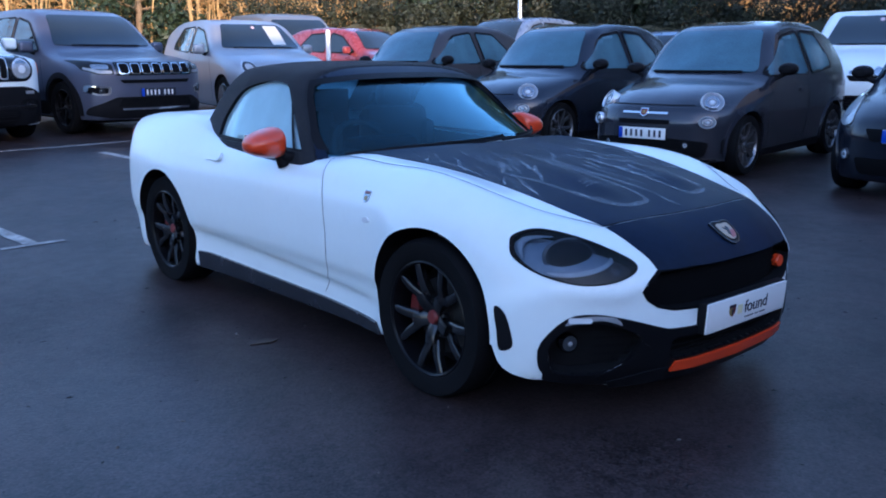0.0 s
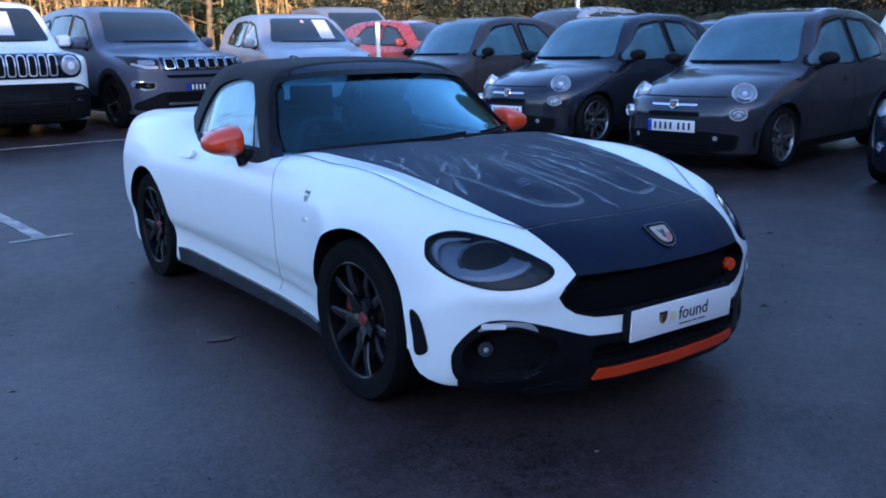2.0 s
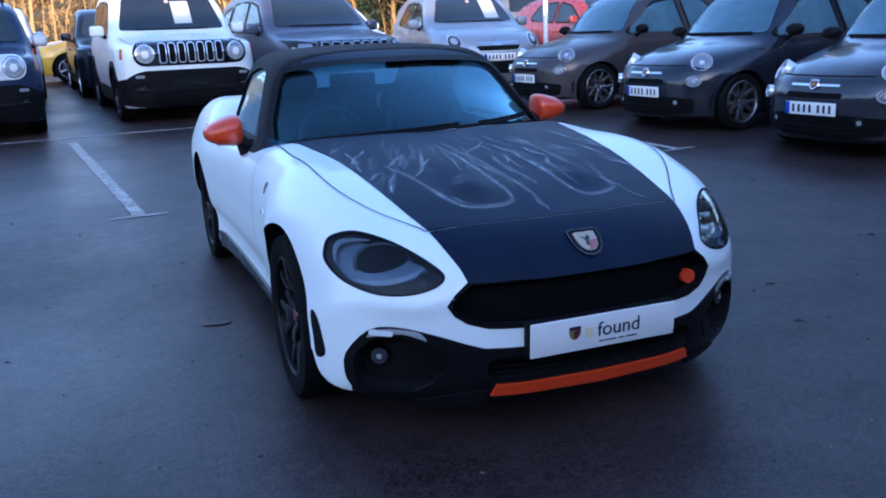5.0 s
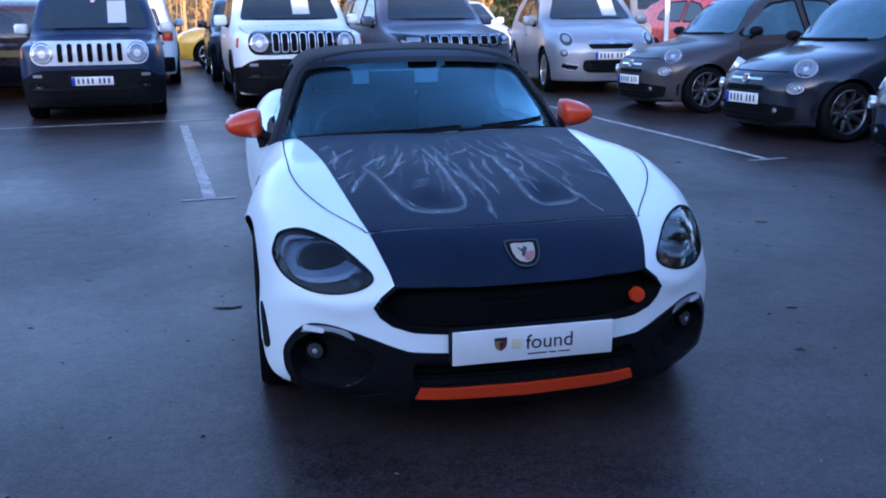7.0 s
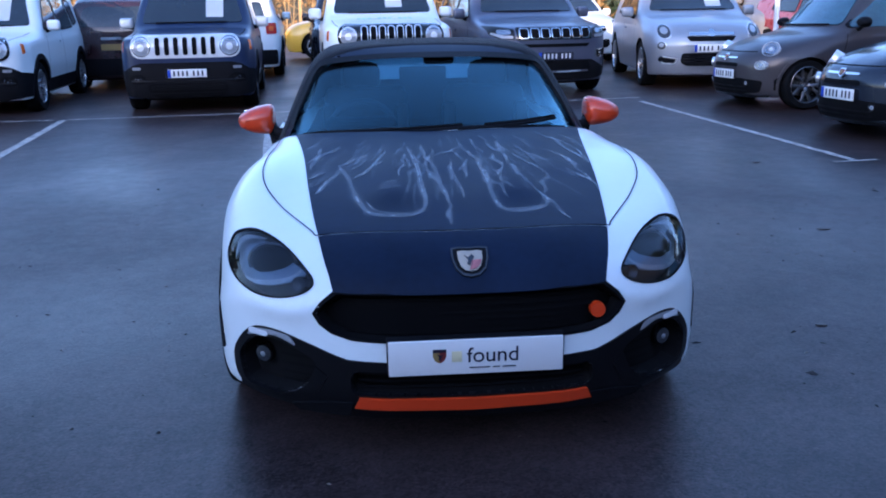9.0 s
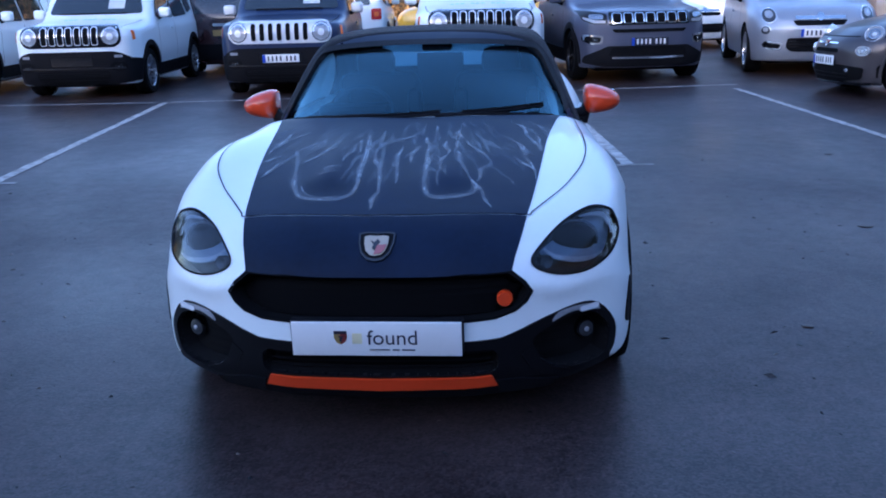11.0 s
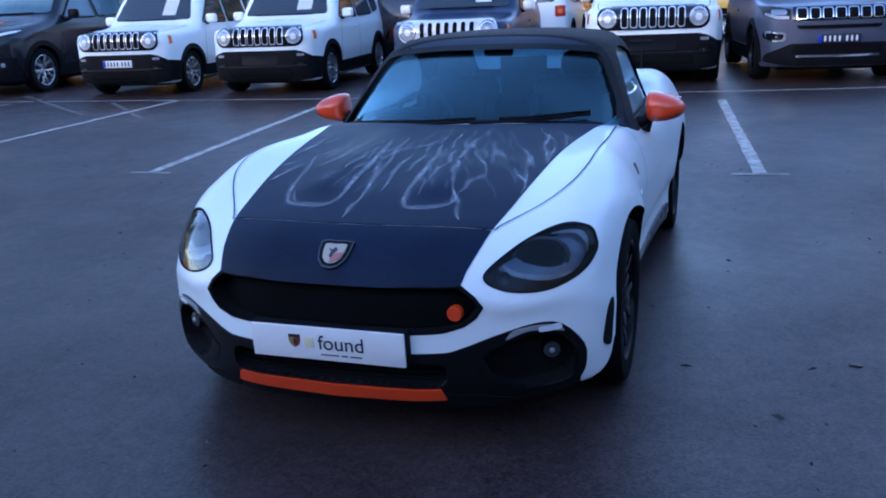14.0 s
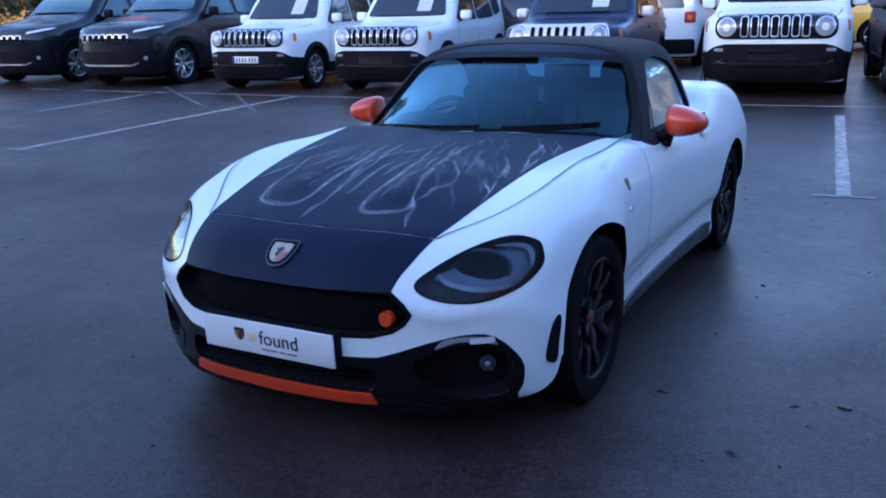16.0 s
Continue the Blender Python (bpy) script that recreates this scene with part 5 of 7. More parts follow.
    ribbon("screen_seal", C, round_curve([(-0.672, 0.85)] + rimline + [(0.672, 0.85)], 5, False), mat=PLASTIC, parent=root, width=0.024, off=0.003, **front_c)
    # wipers
    for a, b in (((-0.36, 0.862), (0.10, 0.884)), ((0.08, 0.878), (0.555, 0.884))):
        P = np.array([(a[0] + (b[0] - a[0]) * t, a[1] + (b[1] - a[1]) * t) for t in np.linspace(0, 1, 9)])
        Q, _ = drop(C, P, "y", -1.1, 1, 2.0)
        Q[:, 1] -= 0.014
        w = part("wiper", tube(Q, 0.008, 6), PLASTIC, root, "black wiper arm and blade")
        part("wiper_blade", tube(Q[2:] + np.array([0, 0.004, 0.012]), 0.006, 5), LINER, w)
    # cockpit
    patch("dashboard", F, [(-0.61, -0.33), (-0.3, -0.36), (0.3, -0.36), (0.61, -0.33), (0.60, -0.40), (0.35, -0.57), (0, -0.62), (-0.35, -0.57), (-0.60, -0.40)], mat=PLASTIC, parent=root, label="black dashboard top", off=0.012, thick=0.02, h=0.06, **down)
    part("dashboard_face", box(0, -0.27, 0.72, 1.18, 0.14, 0.24, 0.05), PLASTIC, root)
    part("instrument_hood", box(-0.34, -0.24, 0.865, 0.34, 0.16, 0.06, 0.028), PLASTIC, root)
    ring = lathe([(0.165 + 0.015 * math.cos(a), 0.015 * math.sin(a)) for a in np.linspace(0, 2 * math.pi, 9)[:-1]], 40, "z", closed=True)
    box(0, 0, 0, 0.32, 0.05, 0.015, 0.006, None, ring)
    box(0, -0.08, 0, 0.05, 0.16, 0.015, 0.006, None, ring)
    box(0, 0, 0, 0.11, 0.11, 0.03, 0.012, None, ring)
    ob = part("steering_wheel", ring, LEATHER, root, "black leather steering wheel")
    ob.matrix_local = pose(-0.34, -0.09, 0.80, 66, 0, 0)
    for s in (1, -1):
        bm = bmesh.new()
        box(0.33 * s, 0.26, 0.50, 0.48, 0.48, 0.14, 0.05, None, bm)
        box(0.33 * s, 0.54, 0.73, 0.46, 0.13, 0.52, 0.06, pose(0, 0, 0), bm)
        for k in (-1, 1):
            box(0.33 * s + 0.2 * k, 0.50, 0.70, 0.08, 0.14, 0.40, 0.035, None, bm)
        seat = part("seat", bm, LEATHER, root, "black leather sports seat")
        part("headrest", box(0.355 * s, 0.575, 1.035, 0.22, 0.11, 0.16, 0.05), LEATHER, seat)
        part("roll_hoop", tube([(0.26 * s, 0.70, 0.8), (0.265 * s, 0.70, 0.98), (0.30 * s, 0.70, 1.04), (0.41 * s, 0.70, 1.04), (0.45 * s, 0.70, 0.98), (0.46 * s, 0.70, 0.8)], 0.018, 8), PLASTIC, root)
    part("wind_stop", box(0.0, 0.72, 0.93, 0.27, 0.02, 0.30, 0.008), LINER, root, "dark wind stop between the seats")
    part("rear_view_mirror", box(0.045, 0.0, 1.150, 0.15, 0.035, 0.055, 0.015), PLASTIC, root)
    part("aerial", tube([(0.58, 1.50, 0.93), (0.58, 1.51, 0.98), (0.58, 1.56, 1.12)], 0.006, 6, taper=0.5), PLASTIC, root)
    for s in (1, -1):
        for y0 in (-1.168, 1.160):
            wheel(root, 0.736 * s, y0, 0.300, 0.306, 0.205, s, DARKALLOY, 5, 0.72, twin=True, cap=REDINK, caliper=RED, ring=BUMPERBLACK)
    return root


CAR = sports_car()


RUNS = ((-0.410, -1.138, -0.313, -1.034), (-0.352, -1.293, -0.240, -1.143), (-0.057, -0.968, -0.091, -1.235), (-0.091, -1.235, -0.033, -1.582),
        (-0.033, -1.575, -0.043, -1.721), (-0.072, -1.110, 0.054, -0.956), (0.085, -1.020, 0.107, -1.240), (0.212, -1.235, 0.264, -1.479),
        (0.264, -1.475, 0.348, -1.685), (0.240, -1.118, 0.341, -1.312), (0.341, -1.305, 0.291, -1.512), (0.165, -1.108, 0.182, -1.294),
        (0.182, -1.290, 0.154, -1.354), (0.384, -0.983, 0.499, -1.229), (0.451, -0.760, 0.523, -1.171), (0.423, -1.236, 0.496, -1.375),
        (-0.563, -1.111, -0.423, -0.878), (-0.522, -1.259, -0.444, -1.181), (-0.484, -1.395, -0.411, -1.225))


def stains():
    """Dried water marks on the bonnet: wandering runs, rims round the two bulges, and faint fans of drops."""
    rng = random.Random(11)
    layer = [0]

    def add(pts, w0, w1, mat=STAIN):
        pts = [p for p in pts if abs(p[0]) < 0.500 + 0.105 * (p[1] + 1.55) and -1.735 + 0.27 * p[0] ** 2 < p[1] < -0.69 + 0.55 * p[0] ** 2]
        n = len(pts)
        if n < 4:
            return
        layer[0] = (layer[0] + 1) % 7
        P = np.array(pts, float)
        T = np.gradient(P, axis=0)
        T /= np.linalg.norm(T, axis=1)[:, None] + 1e-9
        w = np.array([(w0 + (w1 - w0) * i / n) * rng.uniform(0.6, 1.4) * min(1, 0.3 + i / 4, 0.3 + (n - 1 - i) / 4) for i in range(n)])[:, None]
        side = np.stack([-T[:, 1], T[:, 0]], 1) * w
        Q, _ = drop(spider_body, np.concatenate([P + side, P, P - side]), "z", 1.35, -1)
        N = slope(spider_body, Q)
        Q = Q + N / (np.linalg.norm(N, axis=1)[:, None] + 1e-9) * (0.0042 + 0.0002 * layer[0] + 0.0016 * (mat is STAIN))
        faces = [(a + i, a + i + 1, a + n + i + 1, a + n + i) for a in (0, n) for i in range(n - 1)]
        me = raw("water_stain", Q, faces, mat)
        uv = me.uv_layers.new(name="across")
        idx = np.zeros(len(me.loops), np.int32)
        me.loops.foreach_get("vertex_index", idx)
        mid = (idx >= n) & (idx < 2 * n)
        uv.data.foreach_set("uv", np.stack([mid.astype(float), idx % n / n], 1).ravel())
        link("water_stain", me, CAR)

    def both_widths(pts, w):
        add(pts, w, w * 0.8)
        add(pts[::2], w * 2.6, w * 2.0, STAINSOFT)

    def wander(x0, y0, x1, y1, sway=0.009):
        """A smooth wavering line between two places."""
        dx, dy = x1 - x0, y1 - y0
        d = math.hypot(dx, dy)
        n = max(6, int(d / 0.014))
        p1, p2, f1, f2 = rng.uniform(0, 6.28), rng.uniform(0, 6.28), rng.uniform(0.7, 1.3), rng.uniform(2.0, 3.4)
        pts = []
        for i in range(n + 1):
            t = i / n
            o = sway * min(1, d / 0.2) * (math.sin(p1 + 6.28 * f1 * t) + 0.22 * math.sin(p2 + 6.28 * f2 * t)) * math.sin(math.pi * t) ** 0.6
            pts.append((x0 + dx * t - dy / d * o + rng.gauss(0, 0.0008), y0 + dy * t + dx / d * o))
        return pts
    for run in RUNS:
        both_widths(wander(*run), rng.uniform(0.0075, 0.012))
    # the rims of the two bulges
    left = [(-0.418, -1.120), (-0.375, -1.298), (-0.352, -1.44), (-0.326, -1.541), (-0.294, -1.609), (-0.234, -1.639), (-0.161, -1.638), (-0.127, -1.612), (-0.116, -1.555), (-0.121, -1.418), (-0.128, -1.241), (-0.149, -0.976)]
    right = [(0.103, -1.20), (0.111, -1.408), (0.115, -1.529), (0.129, -1.600), (0.161, -1.636), (0.23, -1.625), (0.285, -1.600), (0.300, -1.52)]
    for rim in (left, right):
        both_widths(round_curve([(x + rng.gauss(0, 0.003), y + rng.gauss(0, 0.004)) for x, y in rim], 6, False), 0.0105)
        add(round_curve([(x * 0.95, y + 0.012) for x, y in rim[3:]], 5, False), 0.006, 0.004)
    for y in (-1.400, -1.425, -1.448):
        both_widths(wander(-0.290 + rng.uniform(0, 0.04), y, -0.178 - rng.uniform(0, 0.03), y + 0.004, 0.002), 0.005)
    # faint fans that run outwards to the sides
    for k in range(110):
        x = rng.uniform(-0.58, 0.58)
        y = -0.74 + 0.5 * x * x - rng.uniform(0, 0.55)
        length = rng.uniform(0.08, 0.34)
        add(wander(x, y, x + 0.35 * x * length / 0.3 + rng.gauss(0, 0.012), y - length, 0.010), rng.uniform(0.007, 0.022), 0.005, STAINSOFT)
    # fine veins that run down from the windscreen and lean outwards
    for k in range(16):
        x, y = rng.uniform(-0.54, 0.54), rng.uniform(-1.15, -0.80)
        length = rng.uniform(0.14, 0.42)
        lean = 0.30 * x + rng.gauss(0, 0.10)
        pts = wander(x, y, x + lean * length, y - length, 0.008)
        add(pts, rng.uniform(0.006, 0.010), 0.004)
        add(pts[::2], 0.020, 0.012, STAINSOFT)
        if k % 3 == 0:
            q = pts[len(pts) // 3]
            add(wander(q[0], q[1], q[0] + rng.choice((-1, 1)) * rng.uniform(0.03, 0.07), q[1] - length * 0.5, 0.008), 0.007, 0.004)


stains()

# ---- parked cars ----


def car_shape(length, half, top, plan, belt, tumble, clear, tuck=0.06, rear=0.22):
    """A field for a parked car: nose at y = 0, tail at y = length."""
    T, N = curve1(top), curve1(plan)
    low = curve1([(0, tuck + 0.06), (clear, tuck), (clear + 0.25, 0.02), (0.62, 0.0), (belt - 0.1, 0.012), (belt, 0.035), (2.2, 0.035)])
    end = curve1([(-0.5, 0.0), (length * 0.6, 0.0), (length * 0.9, 0.04), (length + 0.3, 0.16)])
    chin = curve1([(0, 0.14), (clear, 0.07), (clear + 0.18, 0.012), (0.6, 0.0), (2.0, 0.0)])

    def field(x, y, z):
        ax = np.abs(x)
        k = np.clip((y - 0.7) / 1.0, 0, 1)
        k = 1 - 0.62 * k * k * (3 - 2 * k)
        t = T(y - N(ax) * k) - 0.035 * (ax / half) ** 2
        f = smax(z - t, ax - (half - low(z) - end(y) - tumble * np.clip(z - belt, 0, 2)), 0.10)
        f = smax(f, N(ax) + chin(z) - y, 0.05)
        f = smax(f, y - (length - rear * (ax / half) ** 4 - 0.18 * np.clip(z - belt, 0, 1) - 0.2 * np.clip(0.4 - z, 0, 1)), 0.10)
        return smax(f, clear - z, 0.03)
    return field


KINDS = {
    "boxy_suv": dict(length=4.24, half=0.92, belt=1.08, tumble=0.26, clear=0.21, axles=(0.82, 3.39), r=0.345, arch=0.405,
                     top=[(-0.3, 0.90), (0.0, 0.96), (0.06, 1.03), (0.2, 1.06), (0.95, 1.13), (1.08, 1.17), (1.60, 1.645), (1.76, 1.70), (2.4, 1.755), (3.4, 1.745), (3.95, 1.68), (4.15, 1.50), (4.3, 1.1)],
                     plan=[(0, 0), (0.5, 0.02), (0.72, 0.07), (0.82, 0.15), (0.9, 0.35), (1.1, 0.9)],
                     screen=[(-0.73, 1.20), (-0.61, 1.635), (0.61, 1.635), (0.73, 1.20)],
                     windows=[[(1.36, 1.14), (1.80, 1.57), (2.22, 1.61), (2.24, 1.12)], [(2.32, 1.12), (2.31, 1.61), (3.05, 1.605), (3.16, 1.14)], [(3.26, 1.16), (3.18, 1.585), (3.60, 1.54), (3.66, 1.22)]]),
    "mid_suv": dict(length=4.40, half=0.94, belt=1.03, tumble=0.32, clear=0.21, axles=(0.90, 3.54), r=0.355, arch=0.41,
                    top=[(-0.3, 0.72), (0.0, 0.88), (0.06, 0.95), (0.2, 1.0), (1.05, 1.11), (1.2, 1.15), (1.92, 1.62), (2.2, 1.69), (2.6, 1.715), (3.5, 1.68), (4.1, 1.55), (4.35, 1.2), (4.5, 0.95)],
                    plan=[(0, 0), (0.4, 0.03), (0.65, 0.12), (0.8, 0.25), (0.91, 0.5), (1.1, 1.0)],
                    screen=[(-0.74, 1.18), (-0.59, 1.605), (0.59, 1.605), (0.74, 1.18)],
                    windows=[[(1.55, 1.10), (2.05, 1.50), (2.42, 1.565), (2.46, 1.09)], [(2.54, 1.09), (2.50, 1.57), (3.25, 1.545), (3.38, 1.12)], [(3.48, 1.16), (3.40, 1.51), (3.80, 1.44), (3.86, 1.24)]]),
    "crossover": dict(length=4.25, half=0.90, belt=0.99, tumble=0.34, clear=0.20, axles=(0.86, 3.43), r=0.345, arch=0.40,
                      top=[(-0.3, 0.58), (0.0, 0.70), (0.06, 0.80), (0.25, 0.93), (0.6, 1.02), (1.0, 1.08), (1.12, 1.11), (1.85, 1.53), (2.1, 1.585), (2.5, 1.605), (3.3, 1.57), (3.85, 1.42), (4.15, 1.15), (4.3, 0.9)],
                      plan=[(0, 0), (0.35, 0.03), (0.6, 0.13), (0.78, 0.29), (0.9, 0.55), (1.1, 1.0)],
                      screen=[(-0.69, 1.13), (-0.52, 1.51), (0.52, 1.51), (0.69, 1.13)],
                      windows=[[(1.50, 1.05), (1.98, 1.40), (2.36, 1.47), (2.40, 1.04)], [(2.48, 1.04), (2.44, 1.47), (3.05, 1.44), (3.35, 1.18), (3.36, 1.09)]]),
    "city_car": dict(length=3.66, half=0.815, belt=0.93, tumble=0.36, clear=0.15, axles=(0.69, 2.99), r=0.300, arch=0.345,
                     top=[(-0.3, 0.42), (0.0, 0.58), (0.05, 0.665), (0.15, 0.735), (0.35, 0.82), (0.6, 0.885), (0.85, 0.935), (0.98, 0.98), (1.55, 1.42), (1.75, 1.495), (2.1, 1.535), (2.6, 1.52), (3.1, 1.41), (3.4, 1.14), (3.6, 0.90), (3.8, 0.7)],
                     plan=[(0, 0), (0.25, 0.015), (0.45, 0.07), (0.6, 0.165), (0.72, 0.32), (0.81, 0.58), (1.0, 1.0)],
                     screen=[(-0.62, 1.00), (-0.49, 1.425), (0.49, 1.425), (0.63, 1.00)],
                     windows=[[(1.20, 0.97), (1.70, 1.365), (2.10, 1.415), (2.20, 0.965)], [(2.30, 0.965), (2.21, 1.415), (2.62, 1.385), (2.92, 1.14), (2.93, 1.02)]]),
    "large_suv": dict(length=4.62, half=0.93, belt=1.07, tumble=0.32, clear=0.22, axles=(0.93, 3.63), r=0.36, arch=0.415,
                      top=[(-0.3, 0.72), (0.0, 0.88), (0.06, 0.97), (0.25, 1.06), (1.15, 1.20), (1.3, 1.24), (2.02, 1.71), (2.35, 1.80), (2.8, 1.825), (3.8, 1.78), (4.35, 1.56), (4.55, 1.18), (4.7, 0.95)],
                      plan=[(0, 0), (0.4, 0.04), (0.65, 0.14), (0.82, 0.28), (0.93, 0.55), (1.1, 1.0)],
                      screen=[(-0.75, 1.27), (-0.60, 1.70), (0.60, 1.70), (0.75, 1.27)],
                      windows=[[(1.66, 1.18), (2.18, 1.60), (2.55, 1.665), (2.60, 1.17)], [(2.68, 1.17), (2.64, 1.67), (3.42, 1.635), (3.55, 1.20)]]),
    "van": dict(length=4.9, half=0.95, belt=1.15, tumble=0.16, clear=0.22, axles=(0.9, 3.9), r=0.33, arch=0.38,
                top=[(-0.3, 0.8), (0.0, 0.9), (0.1, 1.0), (0.7, 1.2), (0.85, 1.28), (1.6, 1.80), (1.9, 1.92), (2.5, 1.97), (4.6, 1.95), (4.85, 1.8), (5.0, 1.2)],
                plan=[(0, 0), (0.5, 0.05), (0.75, 0.15), (0.9, 0.35), (1.1, 0.9)],
                screen=[(-0.78, 1.30), (-0.66, 1.80), (0.66, 1.80), (0.78, 1.30)],
                windows=[[(1.2, 1.22), (1.72, 1.68), (2.25, 1.70), (2.27, 1.22)]]),
}
SHAPES = {}


def shape_of(kind):
    if kind not in SHAPES:
        k = KINDS[kind]
        f = car_shape(k["length"], k["half"], k["top"], k["plan"], k["belt"], k["tumble"], k["clear"])
        top = max(z for _, z in k["top"])
        V, Q = surface(f, (-k["half"] - 0.1, -0.12, 0.08), (k["half"] + 0.1, k["length"] + 0.16, top + 0.1), 0.036)
        SHAPES[kind] = (f, V, Q)
    return SHAPES[kind]


def rounded(poly, r=0.05):
    """A polygon with its corners rounded."""
    out = []
    n = len(poly)
    for i in range(n):
        p, q, s = (np.array(poly[(i + k) % n], float) for k in (-1, 0, 1))
        a, b = (p - q) / np.linalg.norm(p - q), (s - q) / np.linalg.norm(s - q)
        for t in (0, 0.33, 0.67, 1):
            out.append(tuple((1 - t) ** 2 * (q + a * r) + 2 * t * (1 - t) * q + t * t * (q + b * r)))
    return out


def parked(kind, x, y, turn, paint, label, category="car", face="", group="", rim=ALLOY, spokes=5, twin=False, plate=True, paper=True, clad=None, panel=None, papers=(0.32,), screen_mat=DARKGLASS, side_mat=DARKGLASS, mirror=None, bonnet_print=False, size=1.0):
    """A parked car; x, y is the middle of its nose, turn the degrees from facing -y."""
    k = KINDS[kind]
    f, V, Q = shape_of(kind)
    name = {"boxy_suv": "suv", "mid_suv": "suv", "crossover": "crossover_car", "city_car": "hatchback", "large_suv": "suv", "van": "van"}[kind]
    root = tagged(new(name), label, category, group=group)
    back = Matrix.Rotation(radians(turn), 3, "Z") @ Vector((0, k["length"], 0))
    z_nose, z_tail = float(ground_z(x, y)), float(ground_z(x + back.x, y + back.y))
    root.matrix_world = pose(x, y, z_nose, math.degrees(math.atan((z_tail - z_nose) / k["length"])), 0, turn) @ Matrix.Scale(size, 4)
    fr, sd = dict(axis="y", start=-0.3, way=1, reach=2.6), {s: dict(axis="x", start=1.2 * s, way=-s) for s in (1, -1)}
    hw = k["half"]

    def mir(pts, s):
        return list(pts) if s > 0 else flip(pts)
    key = "mesh_" + kind
    if key not in SHAPES:
        cut = [prism(circle(a, k["r"] - 0.01, k["arch"], 40), "x", (hw - 0.32) * s, 1.3 * s) for s in (1, -1) for a in k["axles"]]
        SHAPES[key] = carve(raw("body", V, Q, paint), cut, f, paint, LINER, 0.01)
    me = SHAPES[key].copy()
    me.materials[0] = paint
    link("body", me, root, "painted body")
    bm = box(0, k["length"] / 2, 0.23, 2 * hw - 0.55, k["length"] - 0.9, 0.16, 0.03)
    for a in k["axles"]:
        tube([(-hw + 0.2, a, k["r"]), (hw - 0.2, a, k["r"])], 0.05, 8, bm)
    part("underbody", bm, LINER, root, "dark underbody with axles")
    w = patch("windscreen", f, rounded(k["screen"], 0.06), mat=screen_mat, parent=root, label="reflecting windscreen", off=0.011, thick=0.02, h=0.06, **fr)
    for s in (1, -1):
        for poly in k["windows"]:
            seal = rounded(poly, 0.05)
            ribbon("window_seal", f, seal + seal[:1], mat=PLASTIC, parent=root, width=0.03, off=0.010, **sd[s])
            patch("side_window", f, seal, mat=side_mat, parent=root, off=0.008, thick=0.016, h=0.07, **sd[s])
        ymir, zmir = k["windows"][0][0][0] + 0.12, k["windows"][0][0][1] + 0.05
        arm = tube([((hw - 0.10) * s, ymir + 0.02, zmir - 0.09), ((hw - 0.02) * s, ymir + 0.01, zmir - 0.07), ((hw + 0.05) * s, ymir, zmir - 0.03)], 0.026, 8)
        wm = part("wing_mirror", arm, PLASTIC, root, "wing mirror on a black arm")
        rad = 0.078
        bm = box((hw + 0.075) * s, ymir, zmir + 0.01, 0.19, 0.11, 0.155, 0.042, segs=3) if kind != "city_car" else lathe([(0, -0.075), (rad * 0.6, -0.066), (rad * 0.88, -0.040), (rad, -0.004), (rad, 0.03), (rad * 0.93, 0.040), (0, 0.040)], 24, "z")
        if kind == "city_car":
            bmesh.ops.transform(bm, matrix=pose((hw + 0.075) * s, ymir, zmir + 0.01, -90, 0, 0) @ Matrix.Diagonal((1.30, 0.82, 1, 1)), verts=bm.verts)
        part("mirror_shell", bm, mirror or (PLASTIC if kind in ("city_car", "large_suv") and paint is not WHITE else paint), wm)
        y0, y1 = k["windows"][0][2][0] + 0.04, k["axles"][0] + k["arch"] + 0.06
        door = [(y0, k["belt"] - 0.02), (y0 + 0.01, 0.6), (y0 - 0.02, k["clear"] + 0.12)]
        ribbon("door_gap", f, round_curve(door, 5, False), mat=LINER, parent=root, width=0.008, off=0.002, **sd[s])
        ribbon("door_gap", f, round_curve([(y1 + 0.10, k["belt"] - 0.04), (y1 + 0.03, 0.6), (y1 + 0.08, k["clear"] + 0.12)], 5, False), mat=LINER, parent=root, width=0.008, off=0.002, **sd[s])
        patch("door_handle", f, slab(y0 - 0.14, k["belt"] - 0.13, 0.18, 0.035, 0.015), mat=paint, parent=root, off=0.025, thick=0.02, h=0.05, **sd[s])
        if clad:
            for a in k["axles"]:
                arc = [(a + (k["arch"] + 0.065) * math.cos(t), k["r"] + (k["arch"] + 0.065) * math.sin(t)) for t in np.linspace(math.pi * 1.12, -math.pi * 0.12, 22)]
                inn = [(a + k["arch"] * math.cos(t), k["r"] - 0.01 + k["arch"] * math.sin(t)) for t in np.linspace(-math.pi * 0.12, math.pi * 1.12, 22)]
                patch("arch_cladding", f, [p for p in arc + inn if p[0] > -0.0], mat=clad, parent=root, label="black wheel arch cladding", off=0.014, thick=0.03, h=0.08, **sd[s])
            a0, a1 = k["axles"][0] + k["arch"] + 0.05, k["axles"][1] - k["arch"] - 0.05
            patch("sill_cladding", f, [(a0, k["clear"] + 0.03), (a0 + 0.03, 0.43), (a1 - 0.03, 0.43), (a1, k["clear"] + 0.03)], mat=clad, parent=root, off=0.012, thick=0.03, h=0.12, **sd[s])
        for a in k["axles"]:
            wheel(root, (hw - 0.125) * s, a, k["r"], k["r"], 0.215, s, rim, spokes, 0.74 if kind == "city_car" else 0.69, twin=twin)
